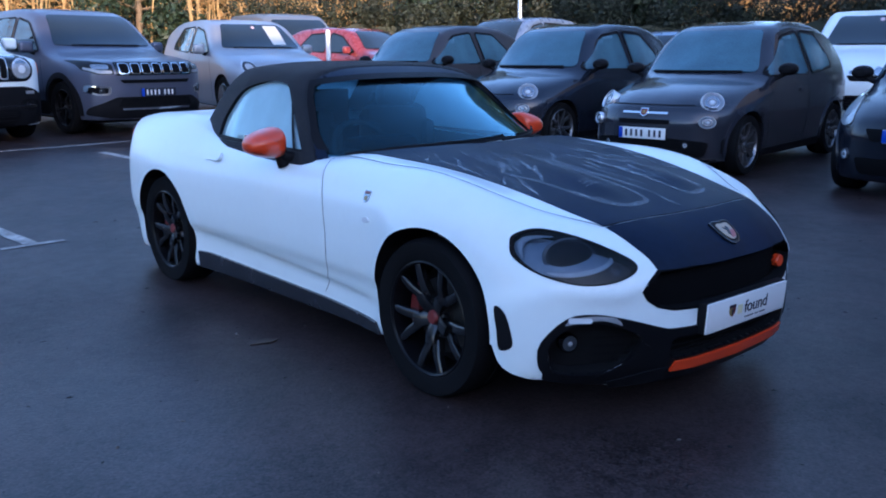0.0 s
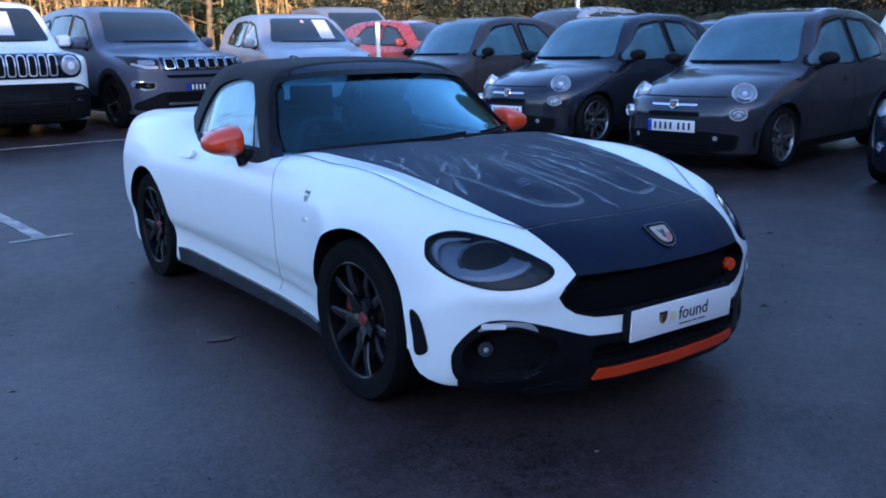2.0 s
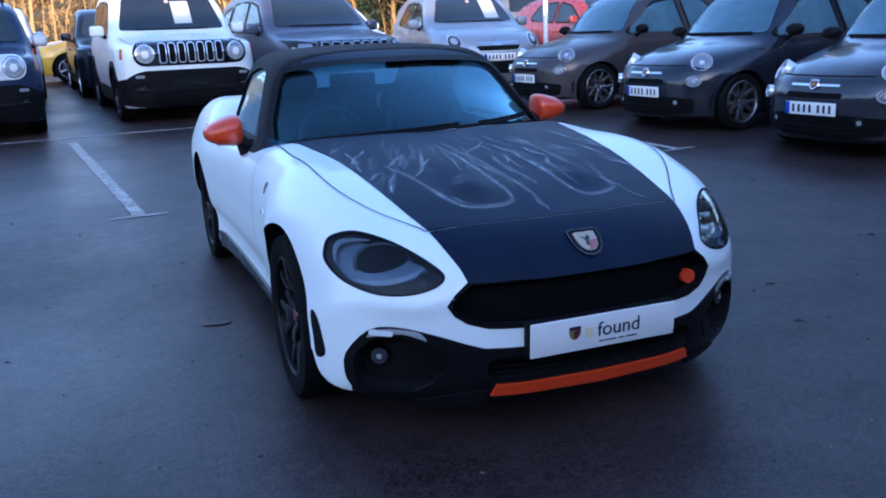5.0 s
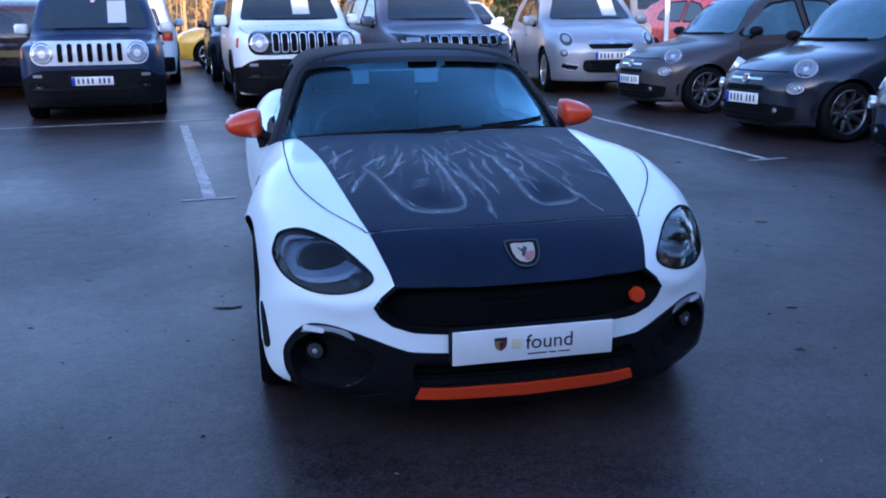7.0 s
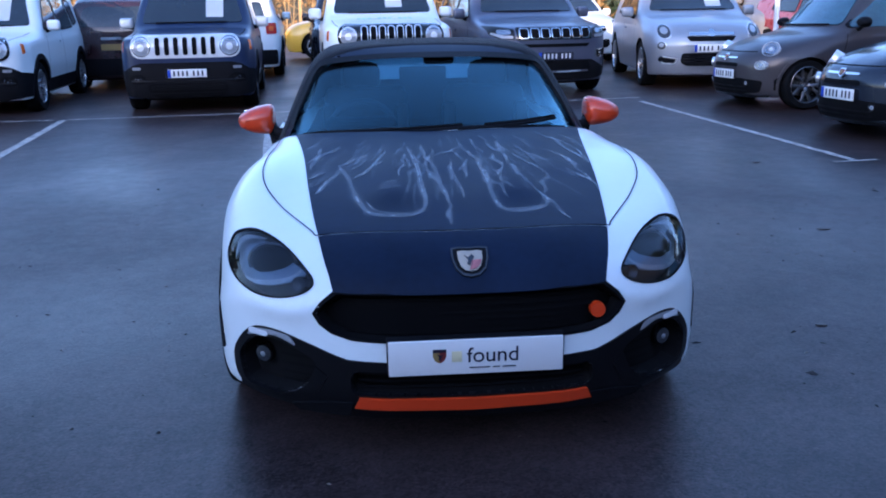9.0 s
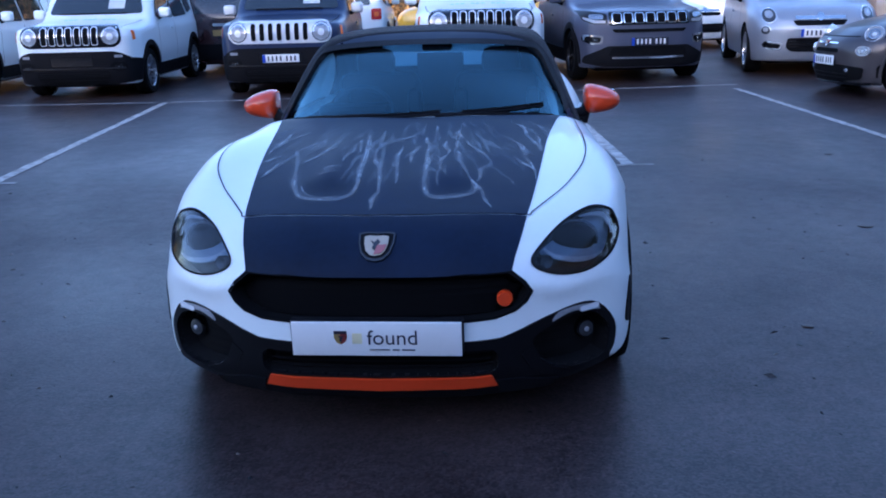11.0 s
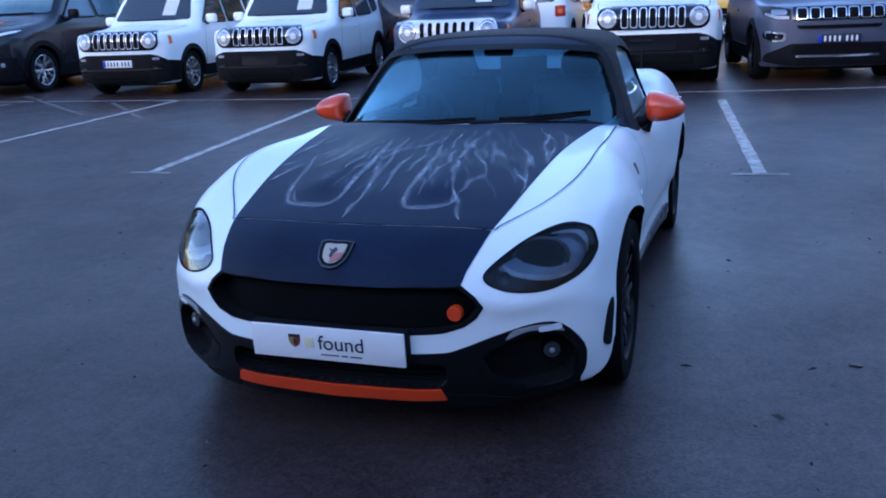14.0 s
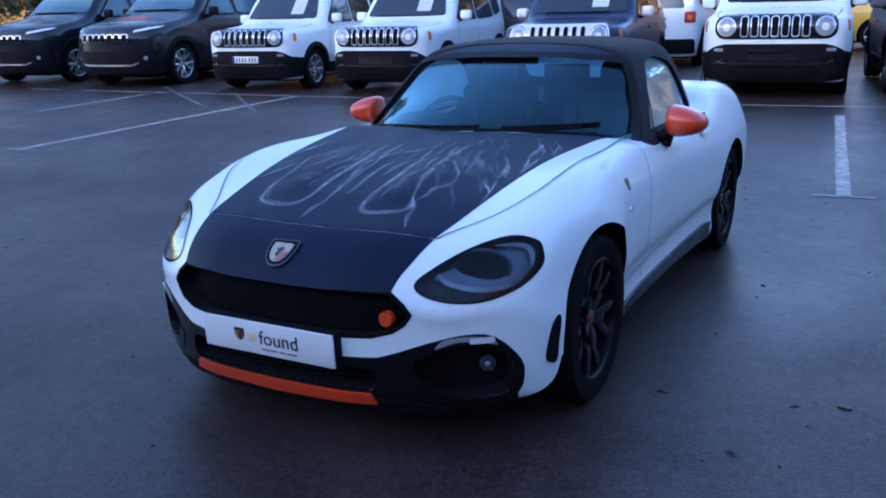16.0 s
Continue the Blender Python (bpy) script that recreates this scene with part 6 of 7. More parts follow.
    for px in papers if paper else ():
        zt = k["screen"][1][1]
        zb = k["screen"][0][1]
        patch("price_sheet", f, slab(px, zb + 0.52 * (zt - zb), 0.25, 0.31, 0.005), mat=PAPER, parent=root, label="white price sheet behind the windscreen", off=0.014, thick=0.003, h=0.05, **fr)
        patch("screen_sticker", f, circle(0.0, zt - 0.055, 0.03, 14, 0.022), mat=STICKER, parent=root, label="small pale sticker at the top of the windscreen", off=0.014, thick=0.003, h=0.03, **fr)
    if bonnet_print:
        for i in range(11):
            if i not in (3, 7):
                patch("print_bar", f, slab((i - 5) * 0.075, 0.93, 0.052, 0.075, 0.008), mat=TURQUOISE, parent=root, label="pale turquoise unreadable lettering on the bonnet", axis="z", start=2.2, way=-1, off=0.004, thick=0.003, h=0.05)
    P = [(-0.52, k["screen"][0][1] - 0.02), (0.50, k["screen"][0][1] + 0.02)]
    Qw, _ = drop(f, np.array([(P[0][0] + (P[1][0] - P[0][0]) * t, P[0][1] + 0.03) for t in np.linspace(0, 1, 7)]), "y", -0.3, 1, 2.6)
    part("wiper", tube(Qw - np.array([0, 0.024, 0]), 0.012, 5), PLASTIC, root)
    if kind == "city_car":
        for s in (1, -1):
            for a in k["axles"]:
                arc = [(a + (k["arch"] + 0.028) * math.cos(t), k["r"] + (k["arch"] + 0.028) * math.sin(t)) for t in np.linspace(math.pi * 1.08, -math.pi * 0.08, 24)]
                inn = [(a + k["arch"] * math.cos(t), k["r"] - 0.01 + k["arch"] * math.sin(t)) for t in np.linspace(-math.pi * 0.08, math.pi * 1.08, 24)]
                patch("arch_lip", f, arc + inn, mat=paint, parent=root, off=0.014, thick=0.03, h=0.08, **sd[s])
            a0, a1 = k["axles"][0] + k["arch"] + 0.03, k["axles"][1] - k["arch"] - 0.03
            patch("side_skirt", f, [(a0, 0.165), (a0, 0.235), (a1, 0.245), (a1, 0.165)], mat=PLASTIC, parent=root, label="black side skirt", off=0.016, thick=0.03, h=0.12, **sd[s])
            ribbon("waist_line", f, [(0.95, 0.835), (1.6, 0.865), (2.4, 0.870), (3.1, 0.845)], mat=paint, parent=root, width=0.022, off=0.007, **sd[s])
    if face == "rear":
        rear_of(root, f, k, mir)
    elif face:
        face_of(face, root, f, fr, k, mir, paint, panel)
    plate_z = {"boxy": 0.55, "mid": 0.575, "cross": 0.60, "city": 0.43, "large": 0.55}.get(face, 0.55)
    if plate:
        Qp, _ = drop(f, np.array([(0.0, plate_z)]), "y", -0.3, 1)
        number_plate(root, 0, Qp[0, 1] - 0.02, plate_z, dark=plate == "dark")
    return root


def rear_of(root, f, k, mir):
    """Tail lamps, rear window, bumper and plate of a car seen from behind."""
    bk = dict(axis="y", start=k["length"] + 0.4, way=-1)
    b = k["belt"]
    patch("rear_window", f, rounded([(-0.60, b + 0.08), (-0.52, b + 0.42), (0.52, b + 0.42), (0.60, b + 0.08)], 0.06), mat=DARKGLASS, parent=root, off=0.006, thick=0.012, h=0.06, **bk)
    patch("rear_bumper", f, rounded([(-0.80, 0.56), (0.80, 0.56), (0.80, k["clear"] + 0.06), (-0.80, k["clear"] + 0.06)], 0.05), mat=PLASTIC, parent=root, label="black rear bumper", off=0.014, thick=0.03, h=0.06, **bk)
    for s in (1, -1):
        t = patch("tail_lamp", f, mir(slab(0.70, b - 0.10, 0.20, 0.22, 0.03), s), mat=TAILRED, parent=root, label="red tail lamp", off=0.012, thick=0.02, h=0.04, **bk)
        patch("reversing_lamp", f, mir(slab(0.70, b - 0.10, 0.09, 0.09, 0.02), s), mat=AMBER, parent=t, off=0.018, thick=0.01, h=0.04, **bk)
    patch("tailgate_handle", f, slab(0, b - 0.12, 0.5, 0.05, 0.02), mat=CHROME, parent=root, off=0.012, thick=0.02, h=0.05, **bk)
    patch("rear_plate", f, slab(0, b - 0.27, 0.52, 0.11, 0.01), mat=YELLOWINK, parent=root, off=0.012, thick=0.02, h=0.05, **bk)


def oval_lamp(root, f, fr, x, z, rx, rz, name="head_lamp", label="oval lamp with a bright rim", core=None):
    """A lamp that follows the bodywork: bright rim, pale lens, ribbed reflector and bulb."""
    lamp = patch(name, f, circle(x, z, rx, 30, rz), mat=LAMPSILVER, parent=root, label=label, off=0.012, thick=0.025, h=0.03, **fr)
    patch("lens", f, circle(x, z, rx * 0.86, 28, rz * 0.86), mat=core or LAMPPALE, parent=lamp, off=0.016, thick=0.01, h=0.03, **fr)
    patch("reflector", f, circle(x, z + rz * 0.12, rx * 0.52, 22, rz * 0.48), mat=LAMPCLEAR, parent=lamp, off=0.019, thick=0.006, h=0.03, **fr)
    patch("bulb", f, circle(x, z + rz * 0.12, rx * 0.2, 14, rz * 0.2), mat=LAMPSILVER, parent=lamp, off=0.021, thick=0.005, h=0.03, **fr)
    return lamp


def round_lamp(root, f, x, z, rx, rz, name="head_lamp", label="round lamp with a bright rim"):
    """A lamp set upright into a raked nose: housing, bright rim, ribbed lens, dark upper half and bulb."""
    Q, _ = drop(f, np.array([(x, z)]), "y", -0.3, 1)
    N = slope(f, Q)[0]
    n = Vector((N[0], N[1] * 1.15, N[2] * 0.45)).normalized()
    place = Matrix.Translation(Vector(Q[0]) + n * 0.020) @ n.to_track_quat("X", "Z").to_matrix().to_4x4() @ Matrix.Diagonal((1, rx, rz, 1))
    lamp = part(name, lathe([(0, 0.0), (0.90, 0.0), (0.90, -0.09), (0, -0.09)], 32), LAMPCLEAR, root, label)
    lamp.matrix_local = place
    part("lamp_rim", lathe([(0.88, 0.0), (0.90, 0.012), (0.97, 0.014), (1.0, 0.004), (1.0, -0.09), (0.88, -0.09)], 36, closed=True), LAMPSILVER, lamp)
    part("lens", lathe([(0, 0.018), (0.45, 0.014), (0.80, 0.006), (0.87, 0.0)], 32), LENS, lamp)
    part("reflector", lathe([(0.40, 0.004), (0.50, 0.006), (0.62, 0.003), (0.62, 0.0), (0.40, 0.0)], 28, closed=True), LAMPGREY, lamp)
    part("bulb", lathe([(0, 0.011), (0.16, 0.010), (0.24, 0.004), (0.24, 0.0), (0, 0.0)], 18), LAMPWHITE, lamp)
    return lamp


def ring_lamp(root, f, fr, x, z, r, name="head_lamp"):
    """A round lamp with a chrome rim, lens and dark middle."""
    Q, _ = drop(f, np.array([(x, z)]), "y", -0.3, 1)
    N = slope(f, Q)[0]
    n = Vector(N).normalized()
    lamp = part(name, lathe([(0, 0.012), (r * 0.55, 0.012), (r * 0.85, 0.004), (r * 0.86, -0.03), (0, -0.03)], 28), LAMPPALE, root, "round lamp")
    lamp.matrix_local = Matrix.Translation(Q[0]) @ n.to_track_quat("X", "Z").to_matrix().to_4x4()
    part("lamp_rim", lathe([(r * 0.84, 0.0), (r * 0.88, 0.016), (r * 0.97, 0.016), (r, 0.0), (r, -0.03), (r * 0.84, -0.03)], 32, closed=True), LAMPGREY, lamp)
    part("bulb", lathe([(0, 0.02), (r * 0.25, 0.018), (r * 0.36, 0.010), (r * 0.36, 0), (0, 0)], 20), LAMPGREY, lamp)
    return lamp


def face_of(face, root, f, fr, k, mir, paint, panel):
    """Lamps, grille and bumper of each kind of car."""
    def put(name, outline, mat, off=0.012, thick=0.022, h=0.04, parent=None, label=""):
        return patch(name, f, outline, mat=mat, parent=parent or root, label=label, off=off, thick=thick, h=h, **fr)
    hw = k["half"]
    if face == "boxy":
        g = put("grille", slab(0, 0.905, 1.46, 0.300, 0.13), panel or GLOSSBLACK, label="seven-slot grille panel")
        for i in range(7):
            x = (i - 3) * 0.1225
            put("slot_rim", slab(x, 0.905, 0.100, 0.252, 0.034), panel or LAMPSILVER, 0.019, 0.012, 0.03, g)
            put("grille_slot", slab(x, 0.907, 0.064 if panel else 0.074, 0.222, 0.026), MESHBLACK, 0.024, 0.012, 0.03, g)
        for s in (1, -1):
            lamp = put("head_lamp", circle(0.585 * s, 0.905, 0.128, 34), LAMPDARK if not panel else LAMPGREY, 0.018, 0.02, label="round head lamp with a bright ring")
            put("lamp_ring", circle(0.585 * s, 0.905, 0.114, 34), LAMPSILVER, 0.021, 0.012, 0.03, lamp)
            put("lens", circle(0.585 * s, 0.905, 0.097, 30), LAMPCLEAR, 0.023, 0.01, 0.03, lamp)
            put("lamp_hood", [(0.585 * s + 0.096 * math.cos(a), 0.905 + 0.096 * math.sin(a)) for a in np.linspace(0.7, 2.44, 12)], LAMPGREY, 0.025, 0.006, 0.03, lamp)
            put("bulb", circle(0.585 * s, 0.898, 0.044, 18), LAMPWHITE, 0.027, 0.01, 0.03, lamp)
            patch("bumper_side", f, rounded([(0.10, 0.25), (0.10, 0.60), (0.25, 0.585), (0.42, 0.56), (0.40, 0.25)], 0.03), axis="x", start=1.2 * s, way=-s, mat=PLASTIC, parent=root, off=0.012, thick=0.03, h=0.05)
            patch("indicator", f, rounded([(0.215, 0.84), (0.215, 0.98), (0.275, 0.97), (0.275, 0.85)], 0.01), axis="x", start=1.2 * s, way=-s, mat=AMBER, parent=root, label="amber side marker", off=0.008, thick=0.01, h=0.04)
        b = put("bumper", rounded([(-0.83, 0.595), (-0.72, 0.665), (-0.60, 0.695), (0.60, 0.695), (0.72, 0.665), (0.83, 0.595), (0.83, 0.245), (0.6, 0.222), (-0.6, 0.222), (-0.83, 0.245)], 0.03), PLASTIC, 0.012, 0.03, label="black plastic bumper")
        put("lower_intake", slab(0, 0.36, 1.06, 0.12, 0.04), MESHBLACK, 0.016, 0.01, parent=b)
        for z in (0.335, 0.36, 0.385):
            put("intake_bar", slab(0, z, 1.0, 0.010, 0.004), PLASTIC, 0.019, 0.008, parent=b)
        put("plate_pad", slab(0, 0.56, 0.60, 0.145, 0.02), GLOSSBLACK, 0.018, 0.012, parent=b)
        put("bumper_crease", slab(0, 0.455, 1.5, 0.02, 0.008), GLOSSBLACK, 0.02, 0.012, parent=b)
        put("skid_plate", rounded([(-0.50, 0.285), (0.50, 0.285), (0.44, 0.235), (-0.44, 0.235)], 0.015), MESHBLACK, 0.018, 0.014, parent=b)
        for s in (1, -1):
            put("fog_recess", mir(rounded([(0.56, 0.43), (0.54, 0.50), (0.62, 0.55), (0.76, 0.53), (0.77, 0.44), (0.68, 0.405)], 0.03), s), MESHBLACK, 0.017, 0.012, parent=b)
            ring_lamp(root, f, fr, 0.66 * s, 0.475, 0.048, name="fog_lamp")
            put("side_lamp", mir(slab(0.67, 0.622, 0.11, 0.038, 0.012), s), LAMPCLEAR, 0.018, 0.012, label="small lamp in the bumper's upper corner")
        put("bonnet_mark", slab(0, 1.052, 0.17, 0.018, 0.006), LAMPGREY, 0.006, 0.008)
        for s in (1, -1):
            rail = tube([(0.60 * s, 1.85, 1.735), (0.615 * s, 1.95, 1.795), (0.615 * s, 2.7, 1.815), (0.60 * s, 3.5, 1.795), (0.585 * s, 3.62, 1.73)], 0.020, 8)
            part("roof_rail", rail, PLASTIC, root, "black roof rail")
            ribbon("bonnet_gap", f, [(0.70 * s, 0.16), (0.74 * s, 0.35), (0.76 * s, 0.7), (0.765 * s, 1.02)], axis="z", start=2.2, way=-1, mat=LINER, parent=root, width=0.010, off=0.003)
    elif face == "mid":
        g = put("grille", slab(0, 0.885, 1.12, 0.165, 0.03), GLOSSBLACK, label="black grille with seven chrome rings")
        for i in range(7):
            x = (i - 3) * 0.151
            put("slot_rim", slab(x, 0.885, 0.132, 0.135, 0.028), CHROME, 0.018, 0.012, 0.03, g)
            put("grille_slot", slab(x, 0.885, 0.104, 0.107, 0.02), MESHBLACK, 0.023, 0.012, 0.03, g)
        for s in (1, -1):
            hl = put("head_lamp", mir(rounded([(0.58, 0.815), (0.58, 0.945), (0.77, 0.985), (0.89, 0.99), (0.87, 0.87), (0.76, 0.815)], 0.02), s), LAMPDARK, 0.006, 0.012, label="slim head lamp")
            put("lamp_strip", mir(rounded([(0.60, 0.825), (0.60, 0.860), (0.74, 0.868), (0.85, 0.905), (0.855, 0.875), (0.74, 0.825)], 0.01), s), LAMPCLEAR, 0.011, 0.01, parent=hl)
            put("lamp_glass", mir(slab(0.71, 0.908, 0.17, 0.06, 0.025), s), LAMPGREY, 0.011, 0.01, parent=hl)
            fg = put("fog_surround", mir(rounded([(0.63, 0.55), (0.62, 0.655), (0.86, 0.675), (0.87, 0.59), (0.76, 0.535)], 0.03), s), CHROME, 0.008, 0.012, label="chrome-rimmed fog lamp")
            put("fog_recess", mir(rounded([(0.66, 0.57), (0.65, 0.635), (0.83, 0.652), (0.84, 0.60), (0.75, 0.558)], 0.02), s), MESHBLACK, 0.013, 0.01, parent=fg)
            ring_lamp(root, f, fr, 0.72 * s, 0.602, 0.035, name="fog_lamp")
        put("upper_intake", rounded([(-0.52, 0.745), (0.52, 0.745), (0.48, 0.70), (-0.48, 0.70)], 0.02), MESHBLACK)
        put("lower_bumper", rounded([(-0.56, 0.52), (0.56, 0.52), (0.84, 0.38), (0.86, 0.28), (0.6, 0.235), (-0.6, 0.235), (-0.86, 0.28), (-0.84, 0.38)], 0.04), PLASTIC, 0.010, 0.03)
        put("intake", rounded([(-0.5, 0.50), (0.5, 0.50), (0.55, 0.39), (-0.55, 0.39)], 0.02), MESHBLACK, 0.014, 0.01)
        put("trim_strip", slab(0, 0.362, 1.00, 0.026, 0.01), CHROME, 0.02, 0.014, label="chrome bumper strip")
    elif face == "cross":
        for s in (1, -1):
            oval_lamp(root, f, fr, 0.650 * s, 0.83, 0.095, 0.105, core=LAMPMID)
            oval_lamp(root, f, fr, 0.690 * s, 0.635, 0.058, 0.060, name="daytime_lamp", label="small oval lamp below the head lamp", core=LAMPMID)
            fg = put("fog_surround", mir(rounded([(0.50, 0.37), (0.47, 0.46), (0.70, 0.49), (0.74, 0.43), (0.66, 0.37)], 0.03), s), CHROME, 0.008, 0.012)
            put("fog_recess", mir(rounded([(0.52, 0.39), (0.50, 0.44), (0.69, 0.47), (0.71, 0.43), (0.65, 0.39)], 0.02), s), MESHBLACK, 0.013, 0.01, parent=fg)
        put("grille_bar", slab(0, 0.80, 0.66, 0.045, 0.02), CHROME, 0.014, 0.014, label="chrome nose bar")
        put("grille", rounded([(-0.36, 0.765), (0.36, 0.765), (0.31, 0.70), (-0.31, 0.70)], 0.02), MESHBLACK)
        put("nose_badge", circle(0, 0.81, 0.05, 20), CHROME, 0.022, 0.012)
        b = put("intake", rounded([(-0.42, 0.53), (0.42, 0.53), (0.44, 0.40), (0.36, 0.345), (-0.36, 0.345), (-0.44, 0.40)], 0.04), MESHBLACK, label="black lower intake")
        for z in (0.41, 0.45, 0.49):
            put("intake_bar", slab(0, z, 0.8, 0.012, 0.005), GLOSSBLACK, 0.013, 0.01, parent=b)
    elif face == "city":
        for s in (1, -1):
            round_lamp(root, f, 0.575 * s, 0.724, 0.114, 0.104)
            round_lamp(root, f, 0.600 * s, 0.545, 0.084, 0.058, name="daytime_lamp", label="small oval lamp below the head lamp")
            patch("arch_slit", f, rounded([(0.30, 0.24), (0.29, 0.36), (0.33, 0.40), (0.37, 0.25)], 0.012), axis="x", start=1.2 * s, way=-s, mat=MESHBLACK, parent=root, off=0.005, thick=0.01, h=0.04)
            ring_lamp(root, f, fr, 0.43 * s, 0.325, 0.032, name="fog_lamp")
            patch("bumper_slit", f, rounded([(0.42, 0.28), (0.42, 0.42), (0.46, 0.42), (0.49, 0.28)], 0.012), axis="x", start=1.2 * s, way=-s, mat=MESHBLACK, parent=root, off=0.004, thick=0.01, h=0.04)
        put("bonnet_gap", slab(0, 0.705, 0.92, 0.008, 0.003), LINER, 0.003, 0.005)
        put("nose_bar", slab(0, 0.628, 0.50, 0.020, 0.009), CHROME, 0.012, 0.012, label="chrome nose bar")
        bd = put("nose_badge", rounded([(-0.045, 0.665), (0.045, 0.665), (0.04, 0.61), (0, 0.585), (-0.04, 0.61)], 0.012), CHROME, 0.020, 0.012, label="small shield badge")
        put("badge_field", rounded([(-0.034, 0.655), (0.034, 0.655), (0.03, 0.615), (0, 0.597), (-0.03, 0.615)], 0.008), REDINK, 0.023, 0.006, parent=bd)
        put("badge_mark", circle(0, 0.63, 0.016, 10), YELLOWINK, 0.025, 0.004, parent=bd)
        put("upper_intake", slab(0, 0.545, 0.56, 0.042, 0.015), MESHBLACK, 0.006, 0.01)
        b = put("lower_intake", rounded([(-0.62, 0.355), (-0.34, 0.385), (0.34, 0.385), (0.62, 0.355), (0.58, 0.22), (0.3, 0.185), (-0.3, 0.185), (-0.58, 0.22)], 0.04), MESHBLACK, label="black lower intake")
        for z in (0.235, 0.28):
            put("intake_bar", slab(0, z, 0.84, 0.016, 0.006), PLASTIC, 0.014, 0.012, parent=b)
        put("splitter", rounded([(-0.66, 0.185), (0.66, 0.185), (0.64, 0.16), (-0.64, 0.16)], 0.008), GLOSSBLACK, 0.016, 0.02)
    elif face == "tall":
        for s in (1, -1):
            lamp = put("head_lamp", mir(rounded([(0.56, 0.63), (0.60, 0.80), (0.68, 0.86), (0.765, 0.82), (0.75, 0.66), (0.66, 0.60)], 0.04), s), LAMPCLEAR, 0.010, 0.02, label="tall pale head lamp")
            put("reflector", mir(slab(0.665, 0.735, 0.07, 0.12, 0.03), s), LAMPCLEAR, 0.014, 0.01, parent=lamp)
            ring_lamp(root, f, fr, 0.60 * s, 0.37, 0.045, name="fog_lamp")
        put("grille", rounded([(-0.42, 0.60), (0.42, 0.60), (0.36, 0.50), (-0.36, 0.50)], 0.03), MESHBLACK, label="black upper grille")
        put("nose_badge", circle(0, 0.67, 0.05, 18), CHROME, 0.014, 0.012)
        put("lower_intake", rounded([(-0.50, 0.36), (0.50, 0.36), (0.46, 0.22), (-0.46, 0.22)], 0.04), MESHBLACK)
    elif face == "large":
        g = put("grille", rounded([(-0.50, 0.90), (0.50, 0.90), (0.54, 0.77), (-0.54, 0.77)], 0.03), GLOSSBLACK, label="seven-slot black grille")
        for i in range(7):
            x = (i - 3) * 0.142
            put("slot_rim", slab(x, 0.835, 0.118, 0.125, 0.03), CHROME, 0.018, 0.012, 0.03, g)
            put("grille_slot", slab(x, 0.835, 0.092, 0.102, 0.02), MESHBLACK, 0.023, 0.012, 0.03, g)
        for s in (1, -1):
            put("daytime_lamp", mir(rounded([(0.55, 0.92), (0.56, 0.955), (0.74, 1.0), (0.86, 1.02), (0.84, 0.985), (0.72, 0.95)], 0.01), s), LAMPWHITE, 0.008, 0.012, label="slim high daytime lamp")
            put("head_lamp", mir(slab(0.70, 0.72, 0.24, 0.10, 0.03), s), LAMPDARK, 0.008, 0.012)
            ring_lamp(root, f, fr, 0.72 * s, 0.50, 0.045, name="fog_lamp")
        put("lower_bumper", rounded([(-0.86, 0.62), (0.86, 0.62), (0.88, 0.32), (0.6, 0.25), (-0.6, 0.25), (-0.88, 0.32)], 0.05), PLASTIC, 0.010, 0.03)
        put("trim_strip", rounded([(-0.62, 0.44), (-0.5, 0.40), (0.5, 0.40), (0.62, 0.44), (0.60, 0.41), (0.5, 0.37), (-0.5, 0.37), (-0.60, 0.41)], 0.006), CHROME, 0.018, 0.014, label="chrome bumper strip")


PANELSILVER = material("bright_silver_panel", (0.70, 0.71, 0.73), 0.35, metal=0.15, coat=0.4, vary=0.05)
NAVY = material("navy_paint", (0.014, 0.026, 0.070), 0.30, coat=0.2, vary=0.1)
BLACKPAINT = material("black_paint", (0.006, 0.008, 0.015), 0.24, coat=0.3, spec=0.4, vary=0.1)
GREY = material("grey_paint", (0.034, 0.037, 0.050), 0.20, metal=0.35, coat=0.5, spec=0.35, vary=0.06)
SLATE = material("slate_grey_paint", (0.019, 0.024, 0.038), 0.20, metal=0.35, coat=0.5, spec=0.35, vary=0.06)
BRONZE = material("warm_grey_paint", (0.062, 0.057, 0.063), 0.32, metal=0.35, coat=0.25, spec=0.35, vary=0.06)
BLUEGREY = material("blue_grey_paint", (0.090, 0.100, 0.145), 0.34, metal=0.35, coat=0.3, vary=0.06)
SILVER = material("silver_paint", (0.34, 0.36, 0.40), 0.36, metal=0.45, coat=0.25, vary=0.05)
REDPAINT = material("red_paint", (0.26, 0.040, 0.040), 0.28, coat=0.9, vary=0.06)
BLUEPAINT = material("pale_blue_paint", (0.16, 0.22, 0.34), 0.28, metal=0.3, coat=0.9, vary=0.06)
DULLGREY = material("dull_grey_paint", (0.17, 0.175, 0.185), 0.4, coat=0.4, vary=0.1)
MAROON = material("maroon_paint", (0.030, 0.011, 0.013), 0.28, coat=0.9, vary=0.06)

NORTH, EAST = "cars in the row facing the lot", "small hatchbacks in the side row"
GRID = 5.0
parked("boxy_suv", -8.55, 8.00, GRID, WHITE, "boxy white suv with black bumper and round lamps", bonnet_print=True, face="boxy", group=NORTH, clad=PLASTIC, spokes=5, twin=True)
parked("boxy_suv", -6.00, 8.15, GRID, WHITE, "boxy white suv with black bumper, no plate fitted", bonnet_print=True, face="boxy", group=NORTH, clad=PLASTIC, plate=False, spokes=5, twin=True)
parked("boxy_suv", -2.87, 8.08, GRID, NAVY, "boxy navy blue suv with bright silver grille", face="boxy", group=NORTH, clad=PLASTIC, panel=PANELSILVER, mirror=PANELSILVER, rim=DARKALLOY)
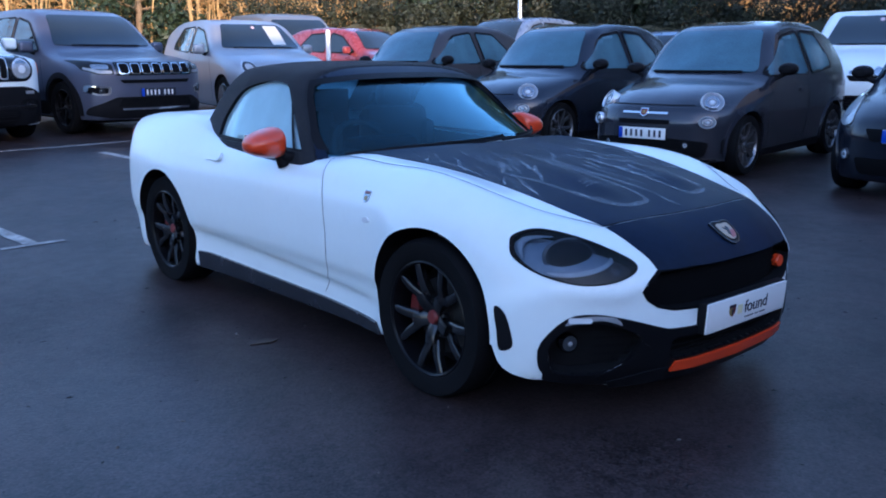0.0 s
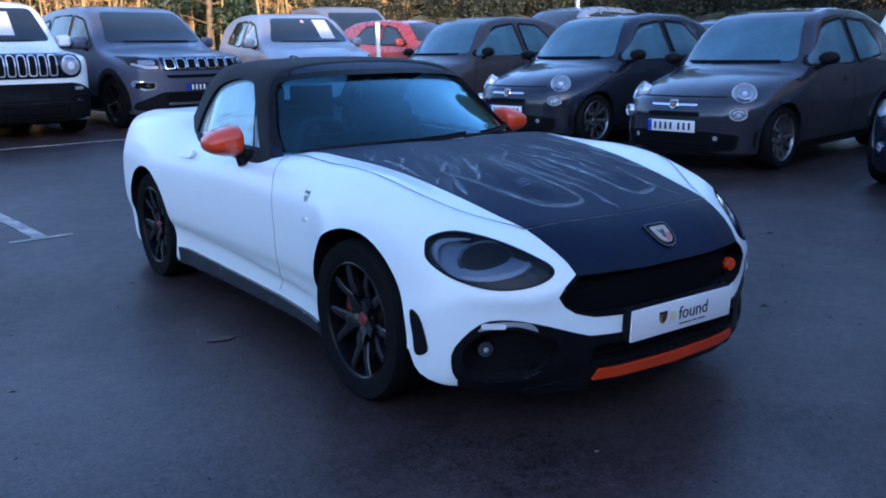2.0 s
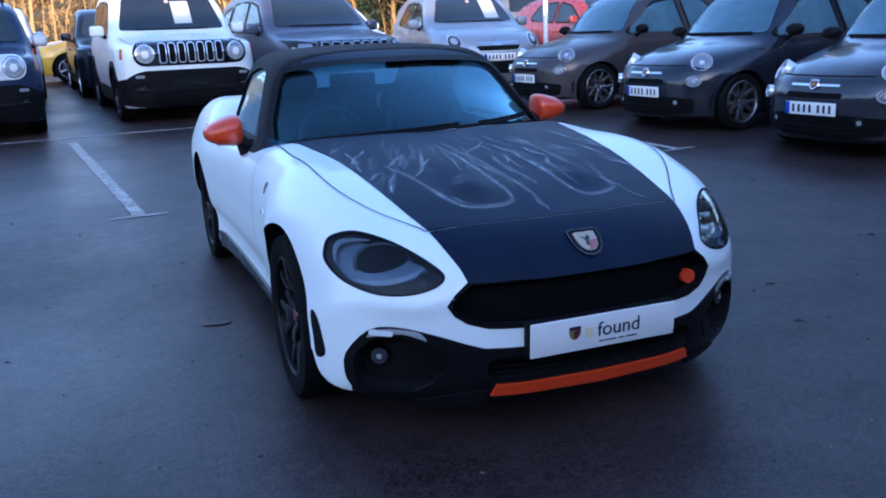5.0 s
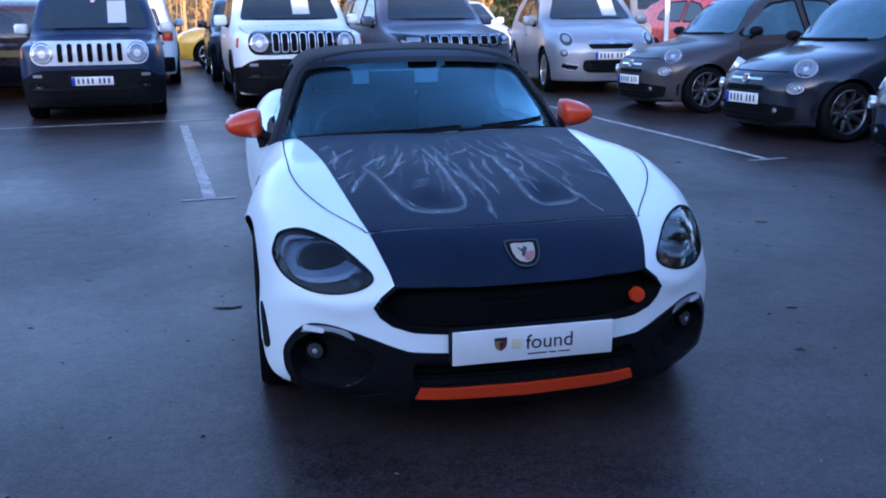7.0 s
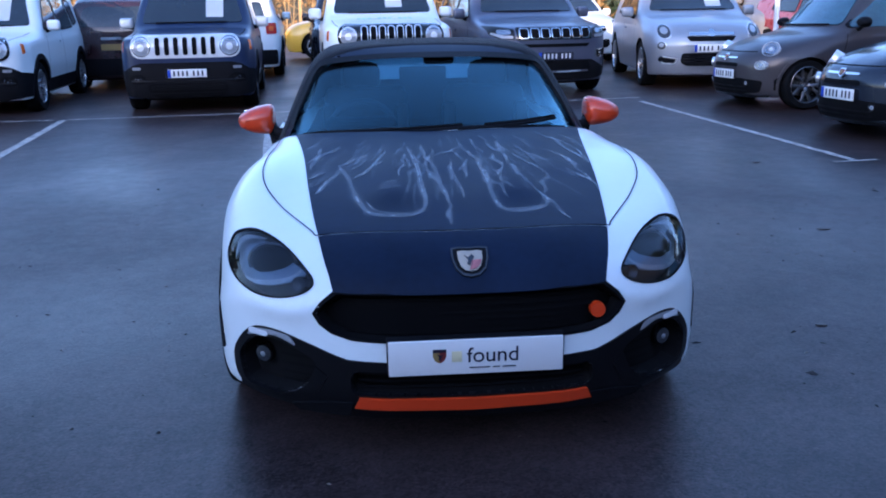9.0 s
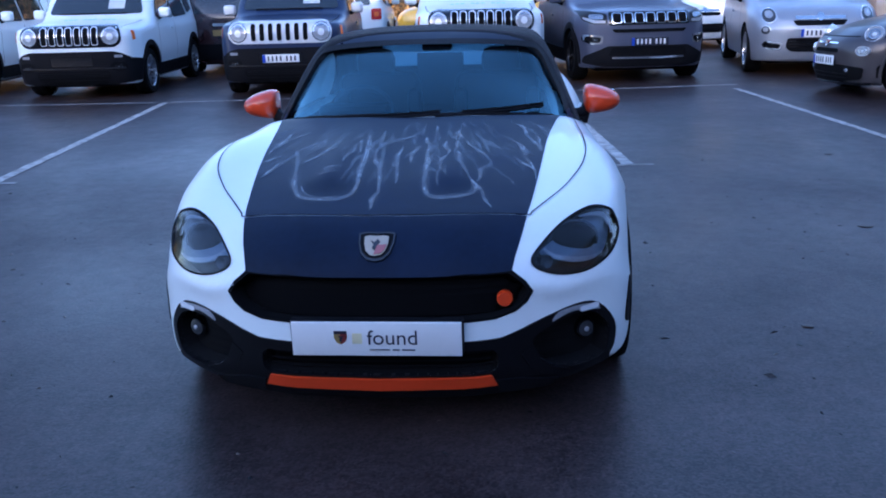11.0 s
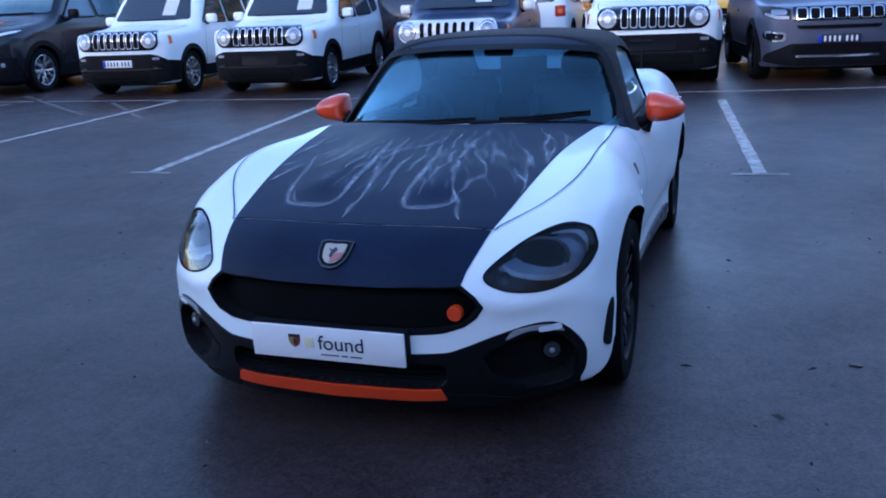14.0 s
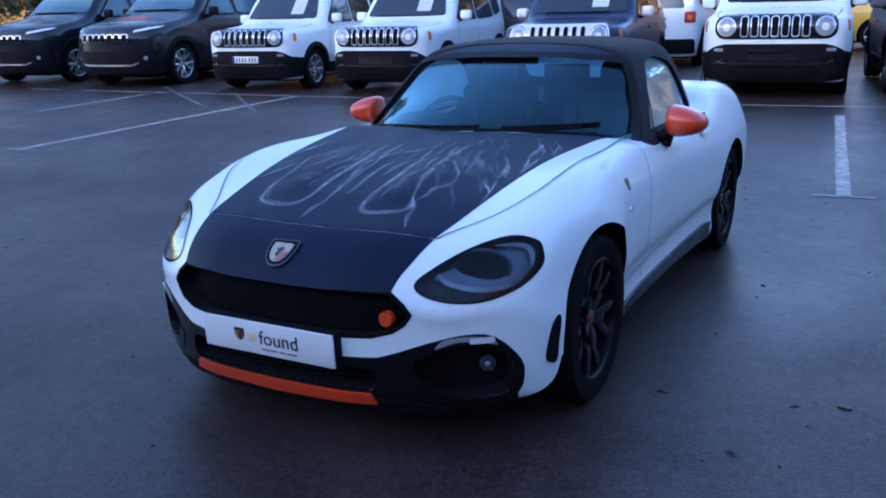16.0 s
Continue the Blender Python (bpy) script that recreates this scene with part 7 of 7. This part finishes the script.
parked("boxy_suv", -0.04, 8.85, GRID, WHITE, "boxy white suv with blue windscreen paper, no plate fitted", face="boxy", group=NORTH, clad=PLASTIC, plate=False, rim=DARKALLOY, papers=(0.17,), bonnet_print=True, size=1.07)
parked("mid_suv", 2.42, 8.92, GRID + 3, BLUEGREY, "blue-grey suv with chrome-ringed grille", face="mid", group=NORTH, clad=PLASTIC, rim=DARKALLOY, paper=False, size=1.06, plate="dark")
parked("crossover", 4.95, 9.25, GRID - 11, SILVER, "silver crossover car with round lamps", face="cross", group=NORTH, clad=None, size=1.06)
parked("crossover", 9.5, 11.2, GRID + 4, REDPAINT, "red hatchback parked behind a white post", face="cross", group=NORTH, paper=False)
REDCARD = material("red_card", (0.55, 0.07, 0.06), 0.6, vary=0.1)
black_suv = parked("large_suv", -11.95, 7.95, GRID, BLACKPAINT, "large black suv with chrome grille slots and red bonnet card", face="large", group=NORTH, clad=PLASTIC, plate=False, twin=True, paper=False, screen_mat=BLUEGLASS, side_mat=BLUEGLASS, size=1.11)
parked("large_suv", -14.85, 7.85, GRID, BLACKPAINT, "large black suv at the end of the row", face="large", group=NORTH, clad=PLASTIC, plate=False, twin=True, paper=False, screen_mat=BLUEGLASS, side_mat=BLUEGLASS, size=1.11)

patch("bonnet_card", shape_of("large_suv")[0], slab(0.05, 0.78, 0.62, 0.26, 0.005), mat=REDCARD, parent=black_suv, label="red card lying on the bonnet", axis="z", start=2.2, way=-1, off=0.006, thick=0.004, h=0.08)
parked("city_car", 4.56, 1.90, -90 + 6.5, GREY, "dark grey small hatchback with round lamps", face="city", group=EAST, rim=MIDALLOY, twin=True, screen_mat=BLUEGLASS, side_mat=BLUEGLASS, size=1.02, papers=())
parked("city_car", 4.42, 4.30, -90 + 6, SLATE, "slate blue-grey small hatchback with round lamps", face="city", group=EAST, rim=MIDALLOY, twin=True, paper=False, screen_mat=BLUEGLASS, side_mat=BLUEGLASS, size=1.02)
parked("city_car", 4.32, 7.08, -90 + 6, BRONZE, "warm grey small hatchback with round lamps", face="city", group=EAST, rim=MIDALLOY, twin=True, paper=False, screen_mat=BLUEGLASS, side_mat=BLUEGLASS, size=1.02)
parked("city_car", 4.80, -0.66, -90 + 6.5, BLACKPAINT, "black small hatchback with tall pale lamps", face="tall", group=EAST, rim=DARKALLOY, twin=True, paper=False, screen_mat=BLUEGLASS, side_mat=BLUEGLASS, size=1.02)


# the rows behind
FAR = "cars parked farther back"
parked("van", 8.75, 14.3, -10, DULLGREY, "large dull grey van far back in the lot", "van", group=FAR, plate=False, paper=False)
parked("mid_suv", 10.9, 12.3, -90 + 8, BLUEPAINT, "blue-grey suv in the second row", face="mid", group=FAR, plate=False, paper=False, size=1.1)
parked("city_car", 10.9, 7.2, -90 + 8, BLUEPAINT, "blue hatchback behind the side row", group=FAR, plate=False, paper=False)
parked("crossover", 9.75, 1.85, -66, WHITE, "tall white crossover car behind the side row", face="cross", group=FAR, plate=False, size=1.14)
parked("boxy_suv", -3.45, 18.2, 180 + 5, WHITE, "white suv seen from behind in the second row", face="rear", group=FAR, plate=False, paper=False, clad=PLASTIC)
parked("mid_suv", -5.28, 16.4, 180 + 5, MAROON, "dark maroon suv seen from behind in the second row", face="rear", group=FAR, plate=False, paper=False)
parked("crossover", 4.6, 15.6, 8, WHITE, "white car parked behind the grey suv", face="cross", group=FAR, plate=False, paper=False)
parked("mid_suv", -8.6, 18.9, 185, SLATE, "dark grey suv in the second row", face="rear", group=FAR, plate=False, paper=False)
YELLOWPAINT = material("yellow_paint", (0.75, 0.42, 0.03), 0.3, coat=0.8, vary=0.06)
parked("mid_suv", -0.62, 13.95, 5, BLACKPAINT, "black suv parked close behind a white suv", group=FAR, plate=False, paper=False, clad=PLASTIC)
parked("crossover", -2.75, 20.4, -88, YELLOWPAINT, "yellow car parked across behind the front row", group=FAR, plate=False, paper=False)
